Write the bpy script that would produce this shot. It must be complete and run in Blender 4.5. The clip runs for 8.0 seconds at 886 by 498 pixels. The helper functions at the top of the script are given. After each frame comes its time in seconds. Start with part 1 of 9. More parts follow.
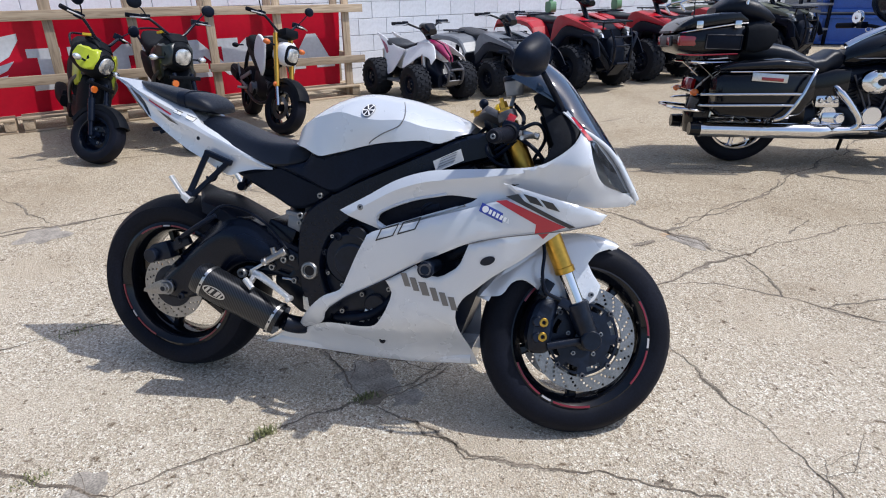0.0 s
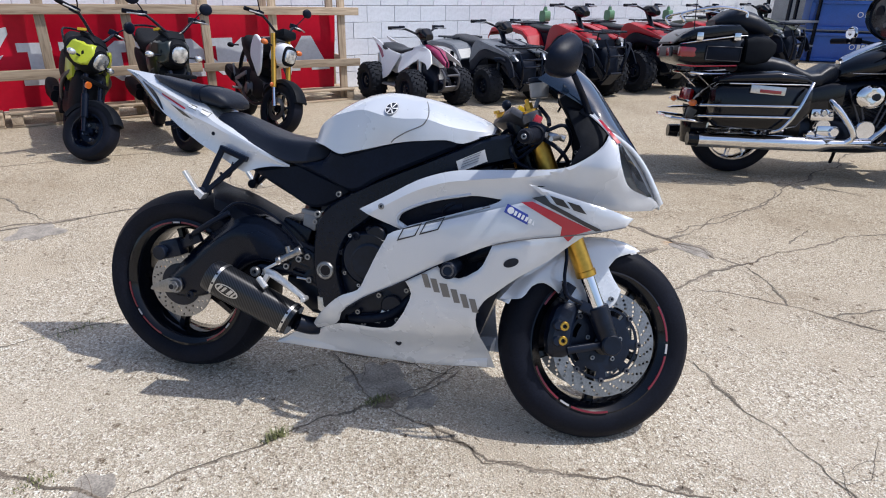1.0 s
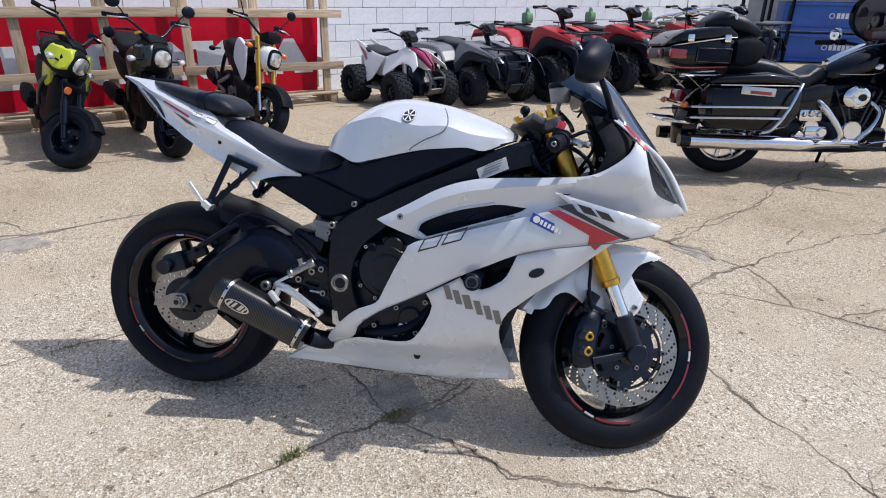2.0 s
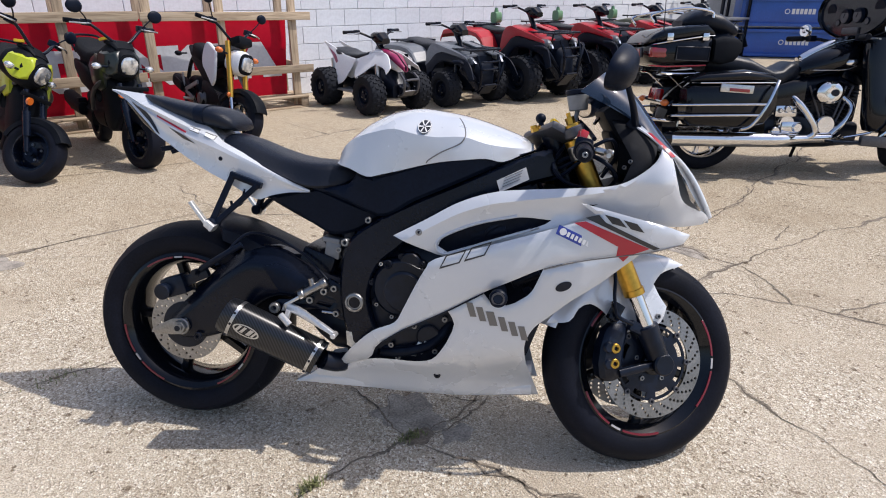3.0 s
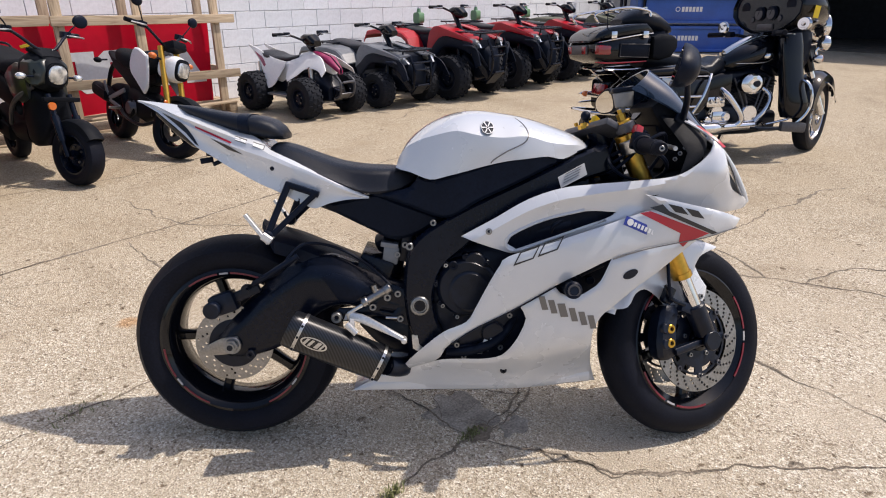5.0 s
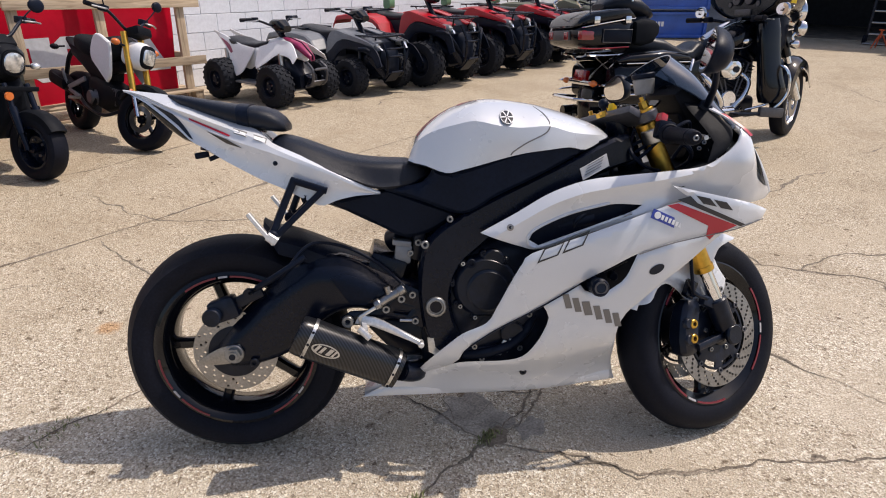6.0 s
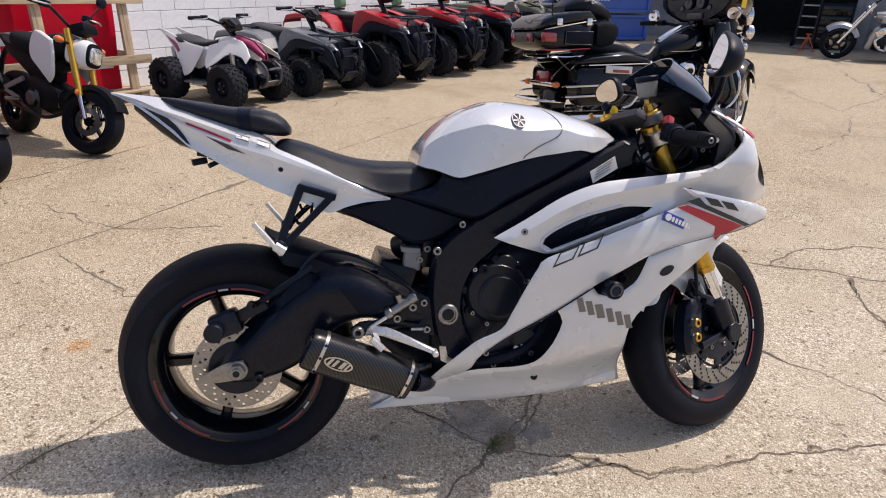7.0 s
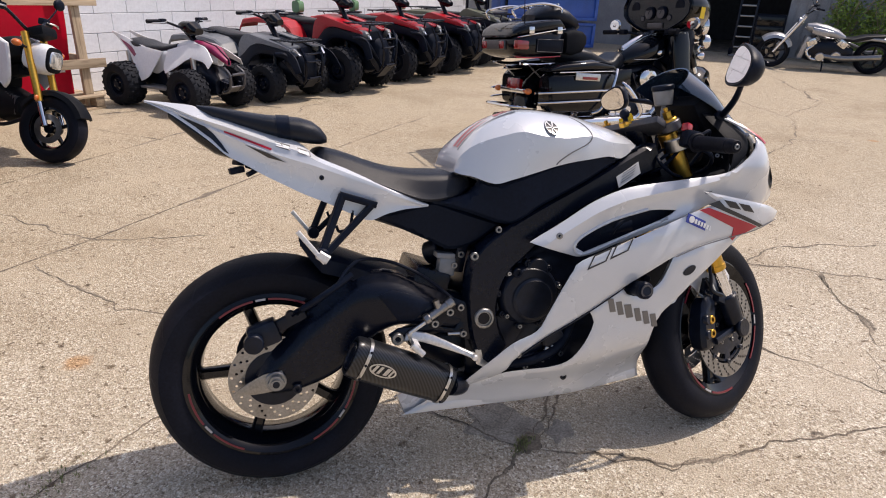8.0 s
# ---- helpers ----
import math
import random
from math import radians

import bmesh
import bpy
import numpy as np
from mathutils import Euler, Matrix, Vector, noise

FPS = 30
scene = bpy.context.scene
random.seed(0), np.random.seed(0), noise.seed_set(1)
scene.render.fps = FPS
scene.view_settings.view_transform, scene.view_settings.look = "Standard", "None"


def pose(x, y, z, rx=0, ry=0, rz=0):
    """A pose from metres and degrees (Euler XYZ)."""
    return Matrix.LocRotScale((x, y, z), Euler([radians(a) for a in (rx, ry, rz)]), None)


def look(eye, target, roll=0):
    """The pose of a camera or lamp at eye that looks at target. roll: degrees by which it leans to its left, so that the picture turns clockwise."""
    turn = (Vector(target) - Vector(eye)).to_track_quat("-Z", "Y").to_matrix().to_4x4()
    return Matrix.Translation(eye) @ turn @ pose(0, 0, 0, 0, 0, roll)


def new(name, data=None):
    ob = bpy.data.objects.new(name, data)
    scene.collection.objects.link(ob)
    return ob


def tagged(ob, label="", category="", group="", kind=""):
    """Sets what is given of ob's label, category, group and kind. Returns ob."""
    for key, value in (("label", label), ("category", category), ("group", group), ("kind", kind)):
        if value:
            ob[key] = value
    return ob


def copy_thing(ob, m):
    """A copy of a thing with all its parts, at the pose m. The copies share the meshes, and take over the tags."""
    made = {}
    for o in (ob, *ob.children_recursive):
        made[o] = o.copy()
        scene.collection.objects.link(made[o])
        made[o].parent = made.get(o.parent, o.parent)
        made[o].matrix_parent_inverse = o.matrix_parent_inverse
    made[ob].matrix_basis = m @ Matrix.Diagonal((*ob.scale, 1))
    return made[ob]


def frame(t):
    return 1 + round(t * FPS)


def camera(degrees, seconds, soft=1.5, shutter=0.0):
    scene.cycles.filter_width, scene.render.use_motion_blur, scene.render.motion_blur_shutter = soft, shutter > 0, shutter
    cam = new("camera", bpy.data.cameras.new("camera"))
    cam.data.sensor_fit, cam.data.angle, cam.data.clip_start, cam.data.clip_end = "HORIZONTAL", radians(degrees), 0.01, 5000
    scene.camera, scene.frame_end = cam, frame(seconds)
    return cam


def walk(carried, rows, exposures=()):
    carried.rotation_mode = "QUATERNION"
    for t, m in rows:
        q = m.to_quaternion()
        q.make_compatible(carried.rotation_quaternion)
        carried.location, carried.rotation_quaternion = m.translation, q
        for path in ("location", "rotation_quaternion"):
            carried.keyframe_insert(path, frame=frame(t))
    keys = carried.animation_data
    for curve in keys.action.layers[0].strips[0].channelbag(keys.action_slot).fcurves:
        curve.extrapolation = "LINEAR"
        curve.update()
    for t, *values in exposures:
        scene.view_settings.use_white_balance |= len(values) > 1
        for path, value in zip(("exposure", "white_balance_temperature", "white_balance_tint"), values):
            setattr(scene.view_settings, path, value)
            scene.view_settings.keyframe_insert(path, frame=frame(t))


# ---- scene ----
# camera and its path: seconds, eye, target, roll
cam = camera(71.2, 8.0, soft=1.05)
PATH = [
    (0, (0.168, 0.340, 1.266), (1.124, 1.905, 0.468), -0.8),
    (0.5, (0.124, 0.387, 1.267), (1.105, 1.944, 0.482), 0.1),
    (1, (0.083, 0.409, 1.242), (1.091, 1.952, 0.465), 0.9),
    (2.5, (-0.020, 0.603, 1.249), (1.089, 2.077, 0.476), 0.5),
    (3, (-0.058, 0.672, 1.259), (1.100, 2.108, 0.485), 0.3),
    (3.5, (-0.110, 0.718, 1.250), (1.113, 2.102, 0.480), 0.2),
    (4, (-0.207, 0.809, 1.267), (1.082, 2.135, 0.504), 0.3),
    (4.5, (-0.331, 0.892, 1.269), (1.011, 2.165, 0.508), 0.2),
    (5, (-0.388, 0.952, 1.267), (0.988, 2.180, 0.494), 0.1),
    (6.5, (-0.412, 1.206, 1.250), (1.069, 2.274, 0.434), 0.8),
    (7, (-0.470, 1.283, 1.251), (1.071, 2.271, 0.444), 1.4),
    (7.5, (-0.544, 1.381, 1.265), (1.050, 2.293, 0.472), 2.0),
    (8, (-0.606, 1.469, 1.255), (1.028, 2.313, 0.468), 2.4),
]
walk(cam, [(t, look(eye, goal, roll)) for t, eye, goal, roll in PATH], 
     exposures=[(0, 0.0, 5800, 12), (2.5, 0.01, 6000, 14), (3.5, 0.04, 6240, 15), (5, 0.04, 6520, 16), (6.5, -0.02, 6640, 17), (8, -0.02, 6680, 18)])

# sky and sun
SUN_EL, SUN_AZ = 58.0, -33.5         # degrees above the ground, degrees from +x towards +y
world = bpy.data.worlds.new("sky")
scene.world = world
world.use_nodes = True
wn = world.node_tree
sky = wn.nodes.new("ShaderNodeTexSky")
sky.sky_type = "NISHITA"
sky.sun_disc = False
sky.sun_elevation = radians(SUN_EL)
sky.sun_rotation = radians(90 - SUN_AZ)
sky.air_density, sky.dust_density = 1.0, 2.5
wn.links.new(sky.outputs[0], wn.nodes["Background"].inputs[0])
wn.nodes["Background"].inputs[1].default_value = 0.15
sun = new("sun", bpy.data.lights.new("sun", "SUN"))
sun.data.energy, sun.data.angle, sun.data.color = 3.9, radians(0.6), (1.0, 0.93, 0.81)
ce = math.cos(radians(SUN_EL))
SUN_DIR = Vector((ce * math.cos(radians(SUN_AZ)), ce * math.sin(radians(SUN_AZ)), math.sin(radians(SUN_EL))))
sun.matrix_world = look(SUN_DIR * 30, (0, 0, 0))


# ---- materials ----
def mat(name, col, rough=0.5, metal=0.0, coat=0.0, noise_scale=0.0, noise_amt=0.0, bump=0.0, bump_scale=200.0,
        stain=0.0, stain_scale=3.0, ior=1.5, spec=0.5):
    """A surface with fine grain, broad stains and a little relief."""
    m = bpy.data.materials.new(name)
    m.use_nodes = True
    nt = m.node_tree
    b = nt.nodes["Principled BSDF"]
    b.inputs["Base Color"].default_value = (*col, 1)
    b.inputs["Roughness"].default_value = rough
    b.inputs["Metallic"].default_value = metal
    b.inputs["Coat Weight"].default_value = coat
    b.inputs["Coat Roughness"].default_value = 0.04
    b.inputs["IOR"].default_value = ior
    b.inputs["Specular IOR Level"].default_value = spec
    tc = nt.nodes.new("ShaderNodeTexCoord")
    src = None
    if noise_amt or stain:
        last = None
        for sc, amt, det in ((noise_scale, noise_amt, 3), (stain_scale, stain, 6)):
            if not amt or not sc:
                continue
            n = nt.nodes.new("ShaderNodeTexNoise")
            n.inputs["Scale"].default_value, n.inputs["Detail"].default_value = sc, det
            nt.links.new(tc.outputs["Object"], n.inputs["Vector"])
            r = nt.nodes.new("ShaderNodeMapRange")
            r.inputs["From Min"].default_value, r.inputs["From Max"].default_value = 0.3, 0.7
            r.inputs["To Min"].default_value, r.inputs["To Max"].default_value = 1 - amt, 1 + amt
            nt.links.new(n.outputs["Fac"], r.inputs["Value"])
            mx = nt.nodes.new("ShaderNodeMix")
            mx.data_type, mx.blend_type = "RGBA", "MULTIPLY"
            mx.inputs["Factor"].default_value = 1
            if last is None:
                mx.inputs["A"].default_value = (*col, 1)
            else:
                nt.links.new(last, mx.inputs["A"])
            nt.links.new(r.outputs["Result"], mx.inputs["B"])
            last = mx.outputs["Result"]
        nt.links.new(last, b.inputs["Base Color"])
        rr = nt.nodes.new("ShaderNodeMapRange")
        rr.inputs["To Min"].default_value, rr.inputs["To Max"].default_value = max(rough - 0.08, 0.02), min(rough + 0.1, 1)
        nt.links.new(n.outputs["Fac"], rr.inputs["Value"])
        nt.links.new(rr.outputs["Result"], b.inputs["Roughness"])
    if bump:
        n = nt.nodes.new("ShaderNodeTexNoise")
        n.inputs["Scale"].default_value, n.inputs["Detail"].default_value = bump_scale, 4
        nt.links.new(tc.outputs["Object"], n.inputs["Vector"])
        bp = nt.nodes.new("ShaderNodeBump")
        bp.inputs["Strength"].default_value, bp.inputs["Distance"].default_value = bump, 0.002
        nt.links.new(n.outputs["Fac"], bp.inputs["Height"])
        nt.links.new(bp.outputs["Normal"], b.inputs["Normal"])
    return m


def bsdf(m):
    return m.node_tree.nodes["Principled BSDF"]


GREY_METAL = mat("grey_anodised", (0.09, 0.09, 0.10), 0.4, 0.5, 0, 90, 0.15, 0.1, 500)
PEARL = mat("pearl_white_paint", (0.625, 0.65, 0.682), 0.26, 0.16, 1.0, 900, 0.05, 0, stain=0.03, stain_scale=2.5)
WHITE_PL = mat("white_plastic", (0.77, 0.785, 0.81), 0.38, 0, 0.2, 60, 0.04, 0.05, stain=0.06)
BLACK_SATIN = mat("black_satin_metal", (0.0027, 0.005, 0.0125), 0.22, 0.0, 0.0, 90, 0.15, 0.05, 500, stain=0.2, stain_scale=6, spec=0.25)
BLACK_PL = mat("black_plastic", (0.004, 0.0073, 0.017), 0.4, 0, 0, 120, 0.2, 0.15, 900, stain=0.3, stain_scale=5, spec=0.13)
BLACK_GLOSS = mat("black_gloss_paint", (0.003, 0.004, 0.007), 0.08, 0, 0.0, 40, 0.1, 0, spec=0.38)
DARK = mat("dark_casting", (0.004, 0.0073, 0.017), 0.3, 0.05, 0, 60, 0.3, 0.25, 300, stain=0.3, stain_scale=9, spec=0.3)
RUBBER = mat("tyre_rubber", (0.005, 0.0062, 0.0115), 0.55, 0, 0, 150, 0.25, 0.25, 500, stain=0.35, stain_scale=7, spec=0.13)
RUBBER_DUSTY = mat("dusty_tyre_rubber", (0.0125, 0.0145, 0.02), 0.8, 0, 0, 120, 0.3, 0.35, 300, stain=0.4, stain_scale=5, spec=0.2)
SEAT_V = mat("black_vinyl", (0.005, 0.0075, 0.0145), 0.36, 0, 0, 200, 0.15, 0.3, 1400, stain=0.2, stain_scale=6, spec=0.27)
CHROME = mat("chrome", (0.75, 0.75, 0.76), 0.08, 1.0, 0, 30, 0.04, 0)
ALU = mat("bare_aluminium", (0.55, 0.55, 0.55), 0.3, 1.0, 0, 120, 0.12, 0.1, 600, stain=0.15, stain_scale=8)
SATIN_ALU = mat("brushed_aluminium", (0.72, 0.72, 0.72), 0.42, 0.85, 0, 160, 0.1, 0.1, 600)
SCREW = mat("bolt_steel", (0.28, 0.28, 0.28), 0.38, 1.0, 0, 120, 0.15, 0)
STEEL = mat("brake_disc_steel", (0.3, 0.29, 0.28), 0.32, 1.0, 0, 200, 0.15, 0.1, 800, stain=0.15, stain_scale=20)
GOLD = mat("gold_anodised", (0.62, 0.36, 0.06), 0.32, 1.0, 0, 80, 0.1, 0, stain=0.1)
YELLOW = mat("yellow_anodised", (0.75, 0.5, 0.02), 0.35, 0.5, 0.3)
RED = mat("red_paint", (0.42, 0.006, 0.012), 0.28, 0, 0.7, 60, 0.08, 0, stain=0.08)
RED_PL = mat("red_plastic", (0.4, 0.002, 0.012), 0.3, 0, 0.0, 50, 0.08, 0.05, stain=0.1)
RED_DECAL = mat("red_decal", (0.44, 0.008, 0.024), 0.3, 0, 0.5)
RED_TAPE = mat("red_rim_tape", (0.16, 0.004, 0.018), 0.4, 0, 0.3)
ORANGE = mat("orange_paint", (0.55, 0.09, 0.02), 0.45, 0, 0.1, 40, 0.1, 0.05, stain=0.15)
GREY_TAPE = mat("silver_rim_tape", (0.42, 0.41, 0.42), 0.4, 0, 0.3)
BLACK_DECAL = mat("black_decal", (0.014, 0.014, 0.018), 0.3, 0, 0.4)
GREY_DECAL = mat("grey_decal", (0.16, 0.155, 0.15), 0.35, 0.3, 0.3)
BLUE_DECAL = mat("blue_decal", (0.03, 0.05, 0.33), 0.3, 0, 0.4)
WHITE_DECAL = mat("white_decal", (0.78, 0.78, 0.78), 0.35, 0, 0.3)
PAPER = mat("paper_label", (0.62, 0.62, 0.62), 0.5, 0, 0, 40, 0.1, 0)
SMOKE = mat("smoked_screen", (0.012, 0.022, 0.042), 0.06, 0, 1.0, spec=0.6)
LENS_RED = mat("red_lens", (0.24, 0.003, 0.006), 0.1, 0, 1.0)
LENS_AMBER = mat("amber_lens", (0.6, 0.14, 0.02), 0.12, 0, 0.8)
MIRROR = mat("mirror_glass", (0.85, 0.86, 0.88), 0.02, 1.0)
LENS = mat("headlamp_glass", (0.6, 0.63, 0.66), 0.1, 0.7, 1.0, 22, 0.5, 0)
LENS_DARK = mat("dark_headlamp_glass", (0.03, 0.033, 0.038), 0.06, 0.2, 1.0, 30, 0.5, 0)
YELLOW_GREEN = mat("yellow_green_plastic", (0.4, 0.47, 0.012), 0.35, 0, 0.4, 50, 0.06, 0)
GREEN_DARK = mat("dark_green_plastic", (0.010, 0.016, 0.014), 0.35, 0, 0.4, 50, 0.1, 0)
GREY_PL = mat("grey_plastic", (0.20, 0.21, 0.22), 0.4, 0, 0.3, 50, 0.1, 0, stain=0.12)
OLIVE = mat("olive_plastic", (0.10, 0.11, 0.075), 0.45, 0, 0.2, 50, 0.1, 0, stain=0.12)
BLUE = mat("blue_crate_paint", (0.025, 0.10, 0.42), 0.42, 0, 0.2, 40, 0.1, 0.05, stain=0.18)
QUAD_GREY = mat("dark_grey_plastic", (0.125, 0.14, 0.165), 0.42, 0, 0.2, 50, 0.12, 0.05, stain=0.15)
MATT_VINYL = mat("matt_grained_vinyl", (0.011, 0.0125, 0.016), 0.7, 0, 0, 200, 0.15, 0.3, 1400, stain=0.2, stain_scale=6, spec=0.06)
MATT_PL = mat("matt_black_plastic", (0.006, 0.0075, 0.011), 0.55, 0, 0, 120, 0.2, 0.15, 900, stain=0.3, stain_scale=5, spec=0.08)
MAGENTA = mat("magenta_decal", (0.24, 0.004, 0.065), 0.35, 0, 0.4)
GREEN_JUG = mat("green_plastic_jug", (0.13, 0.27, 0.14), 0.4, 0, 0.1, 60, 0.15, 0)
WING = mat("silver_decal", (0.55, 0.57, 0.6), 0.4, 0.0, 0.3, 30, 0.08, 0)
VINYL_RED = mat("red_vinyl_banner", (0.43, 0.003, 0.02), 0.4, 0, 0.04, 20, 0.06, 0.1, 30, stain=0.12, stain_scale=1.5, spec=0.15)
METAL_GREY = mat("galvanised_cladding", (0.3, 0.31, 0.33), 0.45, 0.3, 0, 40, 0.12, 0.1, stain=0.2)
SILVER_PAINT = mat("silver_paint", (0.4, 0.41, 0.44), 0.34, 0.5, 0.5, 200, 0.06, 0)
# near-black: the shade inside the garage is put into this colour
INDOOR_SHADE = mat("painted_indoor_shade", (0.03, 0.03, 0.033), 0.8, 0, 0, 10, 0.3, 0.1)
GRASS = mat("grass_blades", (0.19, 0.2, 0.08), 0.6, 0, 0, 30, 0.4, 0)
LEAF = mat("bush_leaves", (0.22, 0.32, 0.06), 0.5, 0, 0, 20, 0.5, 0)


def carbon_material():
    m = mat("carbon_fibre", (0.02, 0.02, 0.022), 0.3, 0, 0.35, spec=0.35)
    nt, b = m.node_tree, bsdf(m)
    tc = nt.nodes.new("ShaderNodeTexCoord")
    mp = nt.nodes.new("ShaderNodeMapping")
    mp.inputs["Rotation"].default_value = (0, radians(-20), 0)
    nt.links.new(tc.outputs["Object"], mp.inputs["Vector"])
    w = nt.nodes.new("ShaderNodeTexWave")
    w.wave_type, w.bands_direction = "BANDS", "DIAGONAL"
    w.inputs["Scale"].default_value = 54
    nt.links.new(mp.outputs["Vector"], w.inputs["Vector"])
    r = nt.nodes.new("ShaderNodeValToRGB")
    r.color_ramp.elements[0].position, r.color_ramp.elements[1].position = 0.4, 0.62
    r.color_ramp.elements[0].color, r.color_ramp.elements[1].color = (0.0015, 0.0015, 0.002, 1), (0.018, 0.02, 0.025, 1)
    nt.links.new(w.outputs["Color"], r.inputs["Fac"])
    nt.links.new(r.outputs["Color"], b.inputs["Base Color"])
    return m


CARBON = carbon_material()


def ramp(nt, src, stops):
    r = nt.nodes.new("ShaderNodeValToRGB")
    e = r.color_ramp.elements
    while len(e) < len(stops):
        e.new(0.5)
    for i, (p, c) in enumerate(stops):
        e[i].position, e[i].color = p, (*c, 1)
    nt.links.new(src, r.inputs["Fac"])
    return r.outputs["Color"]


def mixc(nt, a, b, fac, mode="MIX"):
    mx = nt.nodes.new("ShaderNodeMix")
    mx.data_type, mx.blend_type = "RGBA", mode
    for key, v in (("Factor", fac), ("A", a), ("B", b)):
        if hasattr(v, "is_linked"):
            nt.links.new(v, mx.inputs[key])
        else:
            mx.inputs[key].default_value = v
    return mx.outputs["Result"]


def tex(nt, kind, vec, **inputs):
    n = nt.nodes.new(kind)
    nt.links.new(vec, n.inputs["Vector"])
    for k, v in inputs.items():
        n.inputs[k].default_value = v
    return n


def concrete_material():
    """Old exposed-aggregate concrete: tan paste, pale and brown pebbles, pits, broad stains."""
    m = mat("old_concrete", (0.4, 0.36, 0.3), 0.85)
    nt, b = m.node_tree, bsdf(m)
    vec = nt.nodes.new("ShaderNodeTexCoord").outputs["Object"]

    def bent(scale, amount):
        n = tex(nt, "ShaderNodeTexNoise", vec, Scale=scale, Detail=3.0)
        v = nt.nodes.new("ShaderNodeVectorMath")
        v.operation = "MULTIPLY_ADD"
        v.inputs[1].default_value = (amount, amount, amount)
        nt.links.new(n.outputs["Color"], v.inputs[0])
        nt.links.new(vec, v.inputs[2])
        return v.outputs[0]
    broad = tex(nt, "ShaderNodeTexNoise", vec, Scale=0.7, Detail=6.0, Roughness=0.6)
    base = ramp(nt, broad.outputs["Fac"], [(0.3, (0.432, 0.367, 0.273)), (0.5, (0.511, 0.443, 0.342)), (0.7, (0.574, 0.508, 0.406))])
    # small pebbles of uneven outline, from dark brown to nearly white
    fine_vec = bent(95.0, 0.012)
    vo = tex(nt, "ShaderNodeTexVoronoi", fine_vec, Scale=165.0, Randomness=1.0)
    peb = ramp(nt, vo.outputs["Color"], [(0.18, (0.232, 0.183, 0.133)), (0.32, (0.404, 0.346, 0.254)), (0.5, (0.494, 0.432, 0.333)), (0.68, (0.570, 0.505, 0.402)), (0.82, (0.770, 0.738, 0.642))])
    worn = tex(nt, "ShaderNodeTexNoise", vec, Scale=2.3, Detail=8.0, Roughness=0.65)
    wornf = ramp(nt, worn.outputs["Fac"], [(0.36, (0.25, 0.25, 0.25)), (0.47, (0.75, 0.75, 0.75)), (0.62, (1.0, 1.0, 1.0))])
    big = tex(nt, "ShaderNodeTexVoronoi", bent(60.0, 0.02), Scale=58.0, Randomness=1.0)
    bigc = ramp(nt, big.outputs["Color"], [(0.2, (0.325, 0.260, 0.187)), (0.4, (0.449, 0.384, 0.287)), (0.6, (0.550, 0.485, 0.381)), (0.82, (0.800, 0.733, 0.627))])
    bigf = ramp(nt, big.outputs["Distance"], [(0.22, (0.5, 0.5, 0.5)), (0.36, (0.0, 0.0, 0.0))])
    peb = mixc(nt, peb, bigc, bigf)
    c1 = mixc(nt, base, peb, wornf)
    fine = tex(nt, "ShaderNodeTexNoise", vec, Scale=210.0, Detail=3.0)
    finef = ramp(nt, fine.outputs["Fac"], [(0.3, (0.625, 0.622, 0.622)), (0.7, (1.4, 1.4, 1.4))])
    c3 = mixc(nt, c1, finef, 1.0, "MULTIPLY")
    # pits where pebbles have come out, of three sizes, and a few rust marks
    pit_vec = bent(38.0, 0.05)
    pits = None
    for sc, edge, share, tone in ((60.0, 0.27, 0.55, (0.5, 0.43, 0.35)), (24.0, 0.21, 0.52, (0.34, 0.285, 0.235)), (8.0, 0.14, 0.5, (0.34, 0.285, 0.235)), (1.7, 0.10, 0.72, (1.0, 0.74, 0.52))):
        spots = tex(nt, "ShaderNodeTexVoronoi", pit_vec, Scale=sc)
        spotf = ramp(nt, spots.outputs["Distance"], [(edge * 0.5, tone), (edge, (1, 1, 1))])
        pick = ramp(nt, spots.outputs["Color"], [(share, (0, 0, 0)), (share + 0.03, (1, 1, 1))])
        mark = mixc(nt, (1, 1, 1, 1), spotf, pick)
        c3 = mixc(nt, c3, mark, 0.95, "MULTIPLY")
        if sc == 24.0:
            pits = mark
    st = tex(nt, "ShaderNodeTexNoise", vec, Scale=1.1, Detail=9.0, Roughness=0.7, Distortion=0.6)
    stf = ramp(nt, st.outputs["Fac"], [(0.34, (0.78, 0.75, 0.71)), (0.5, (1, 1, 1))])
    c4 = mixc(nt, c3, stf, 0.8, "MULTIPLY")
    # the slabs towards the wall and the road are browner and less worn down
    slab = nt.nodes.new("ShaderNodeVectorMath")
    slab.operation = "DOT_PRODUCT"
    slab.inputs[1].default_value = (0.62, 0.78, 0.0)
    nt.links.new(bent(1.3, 0.9), slab.inputs[0])
    reach = nt.nodes.new("ShaderNodeMapRange")
    reach.inputs["From Min"].default_value, reach.inputs["From Max"].default_value = 2.4, 4.6
    nt.links.new(slab.outputs["Value"], reach.inputs["Value"])
    brown = ramp(nt, reach.outputs["Result"], [(0.0, (1, 1, 1)), (1.0, (0.83, 0.79, 0.72))])
    c4 = mixc(nt, c4, brown, 1.0, "MULTIPLY")
    nt.links.new(c4, b.inputs["Base Color"])
    bp = nt.nodes.new("ShaderNodeBump")
    bp.inputs["Strength"].default_value, bp.inputs["Distance"].default_value = 0.8, 0.005
    add = nt.nodes.new("ShaderNodeMath")
    nt.links.new(vo.outputs["Distance"], add.inputs[0])
    nt.links.new(fine.outputs["Fac"], add.inputs[1])
    deep = nt.nodes.new("ShaderNodeMath")
    nt.links.new(add.outputs[0], deep.inputs[0])
    nt.links.new(pits, deep.inputs[1])
    nt.links.new(deep.outputs[0], bp.inputs["Height"])
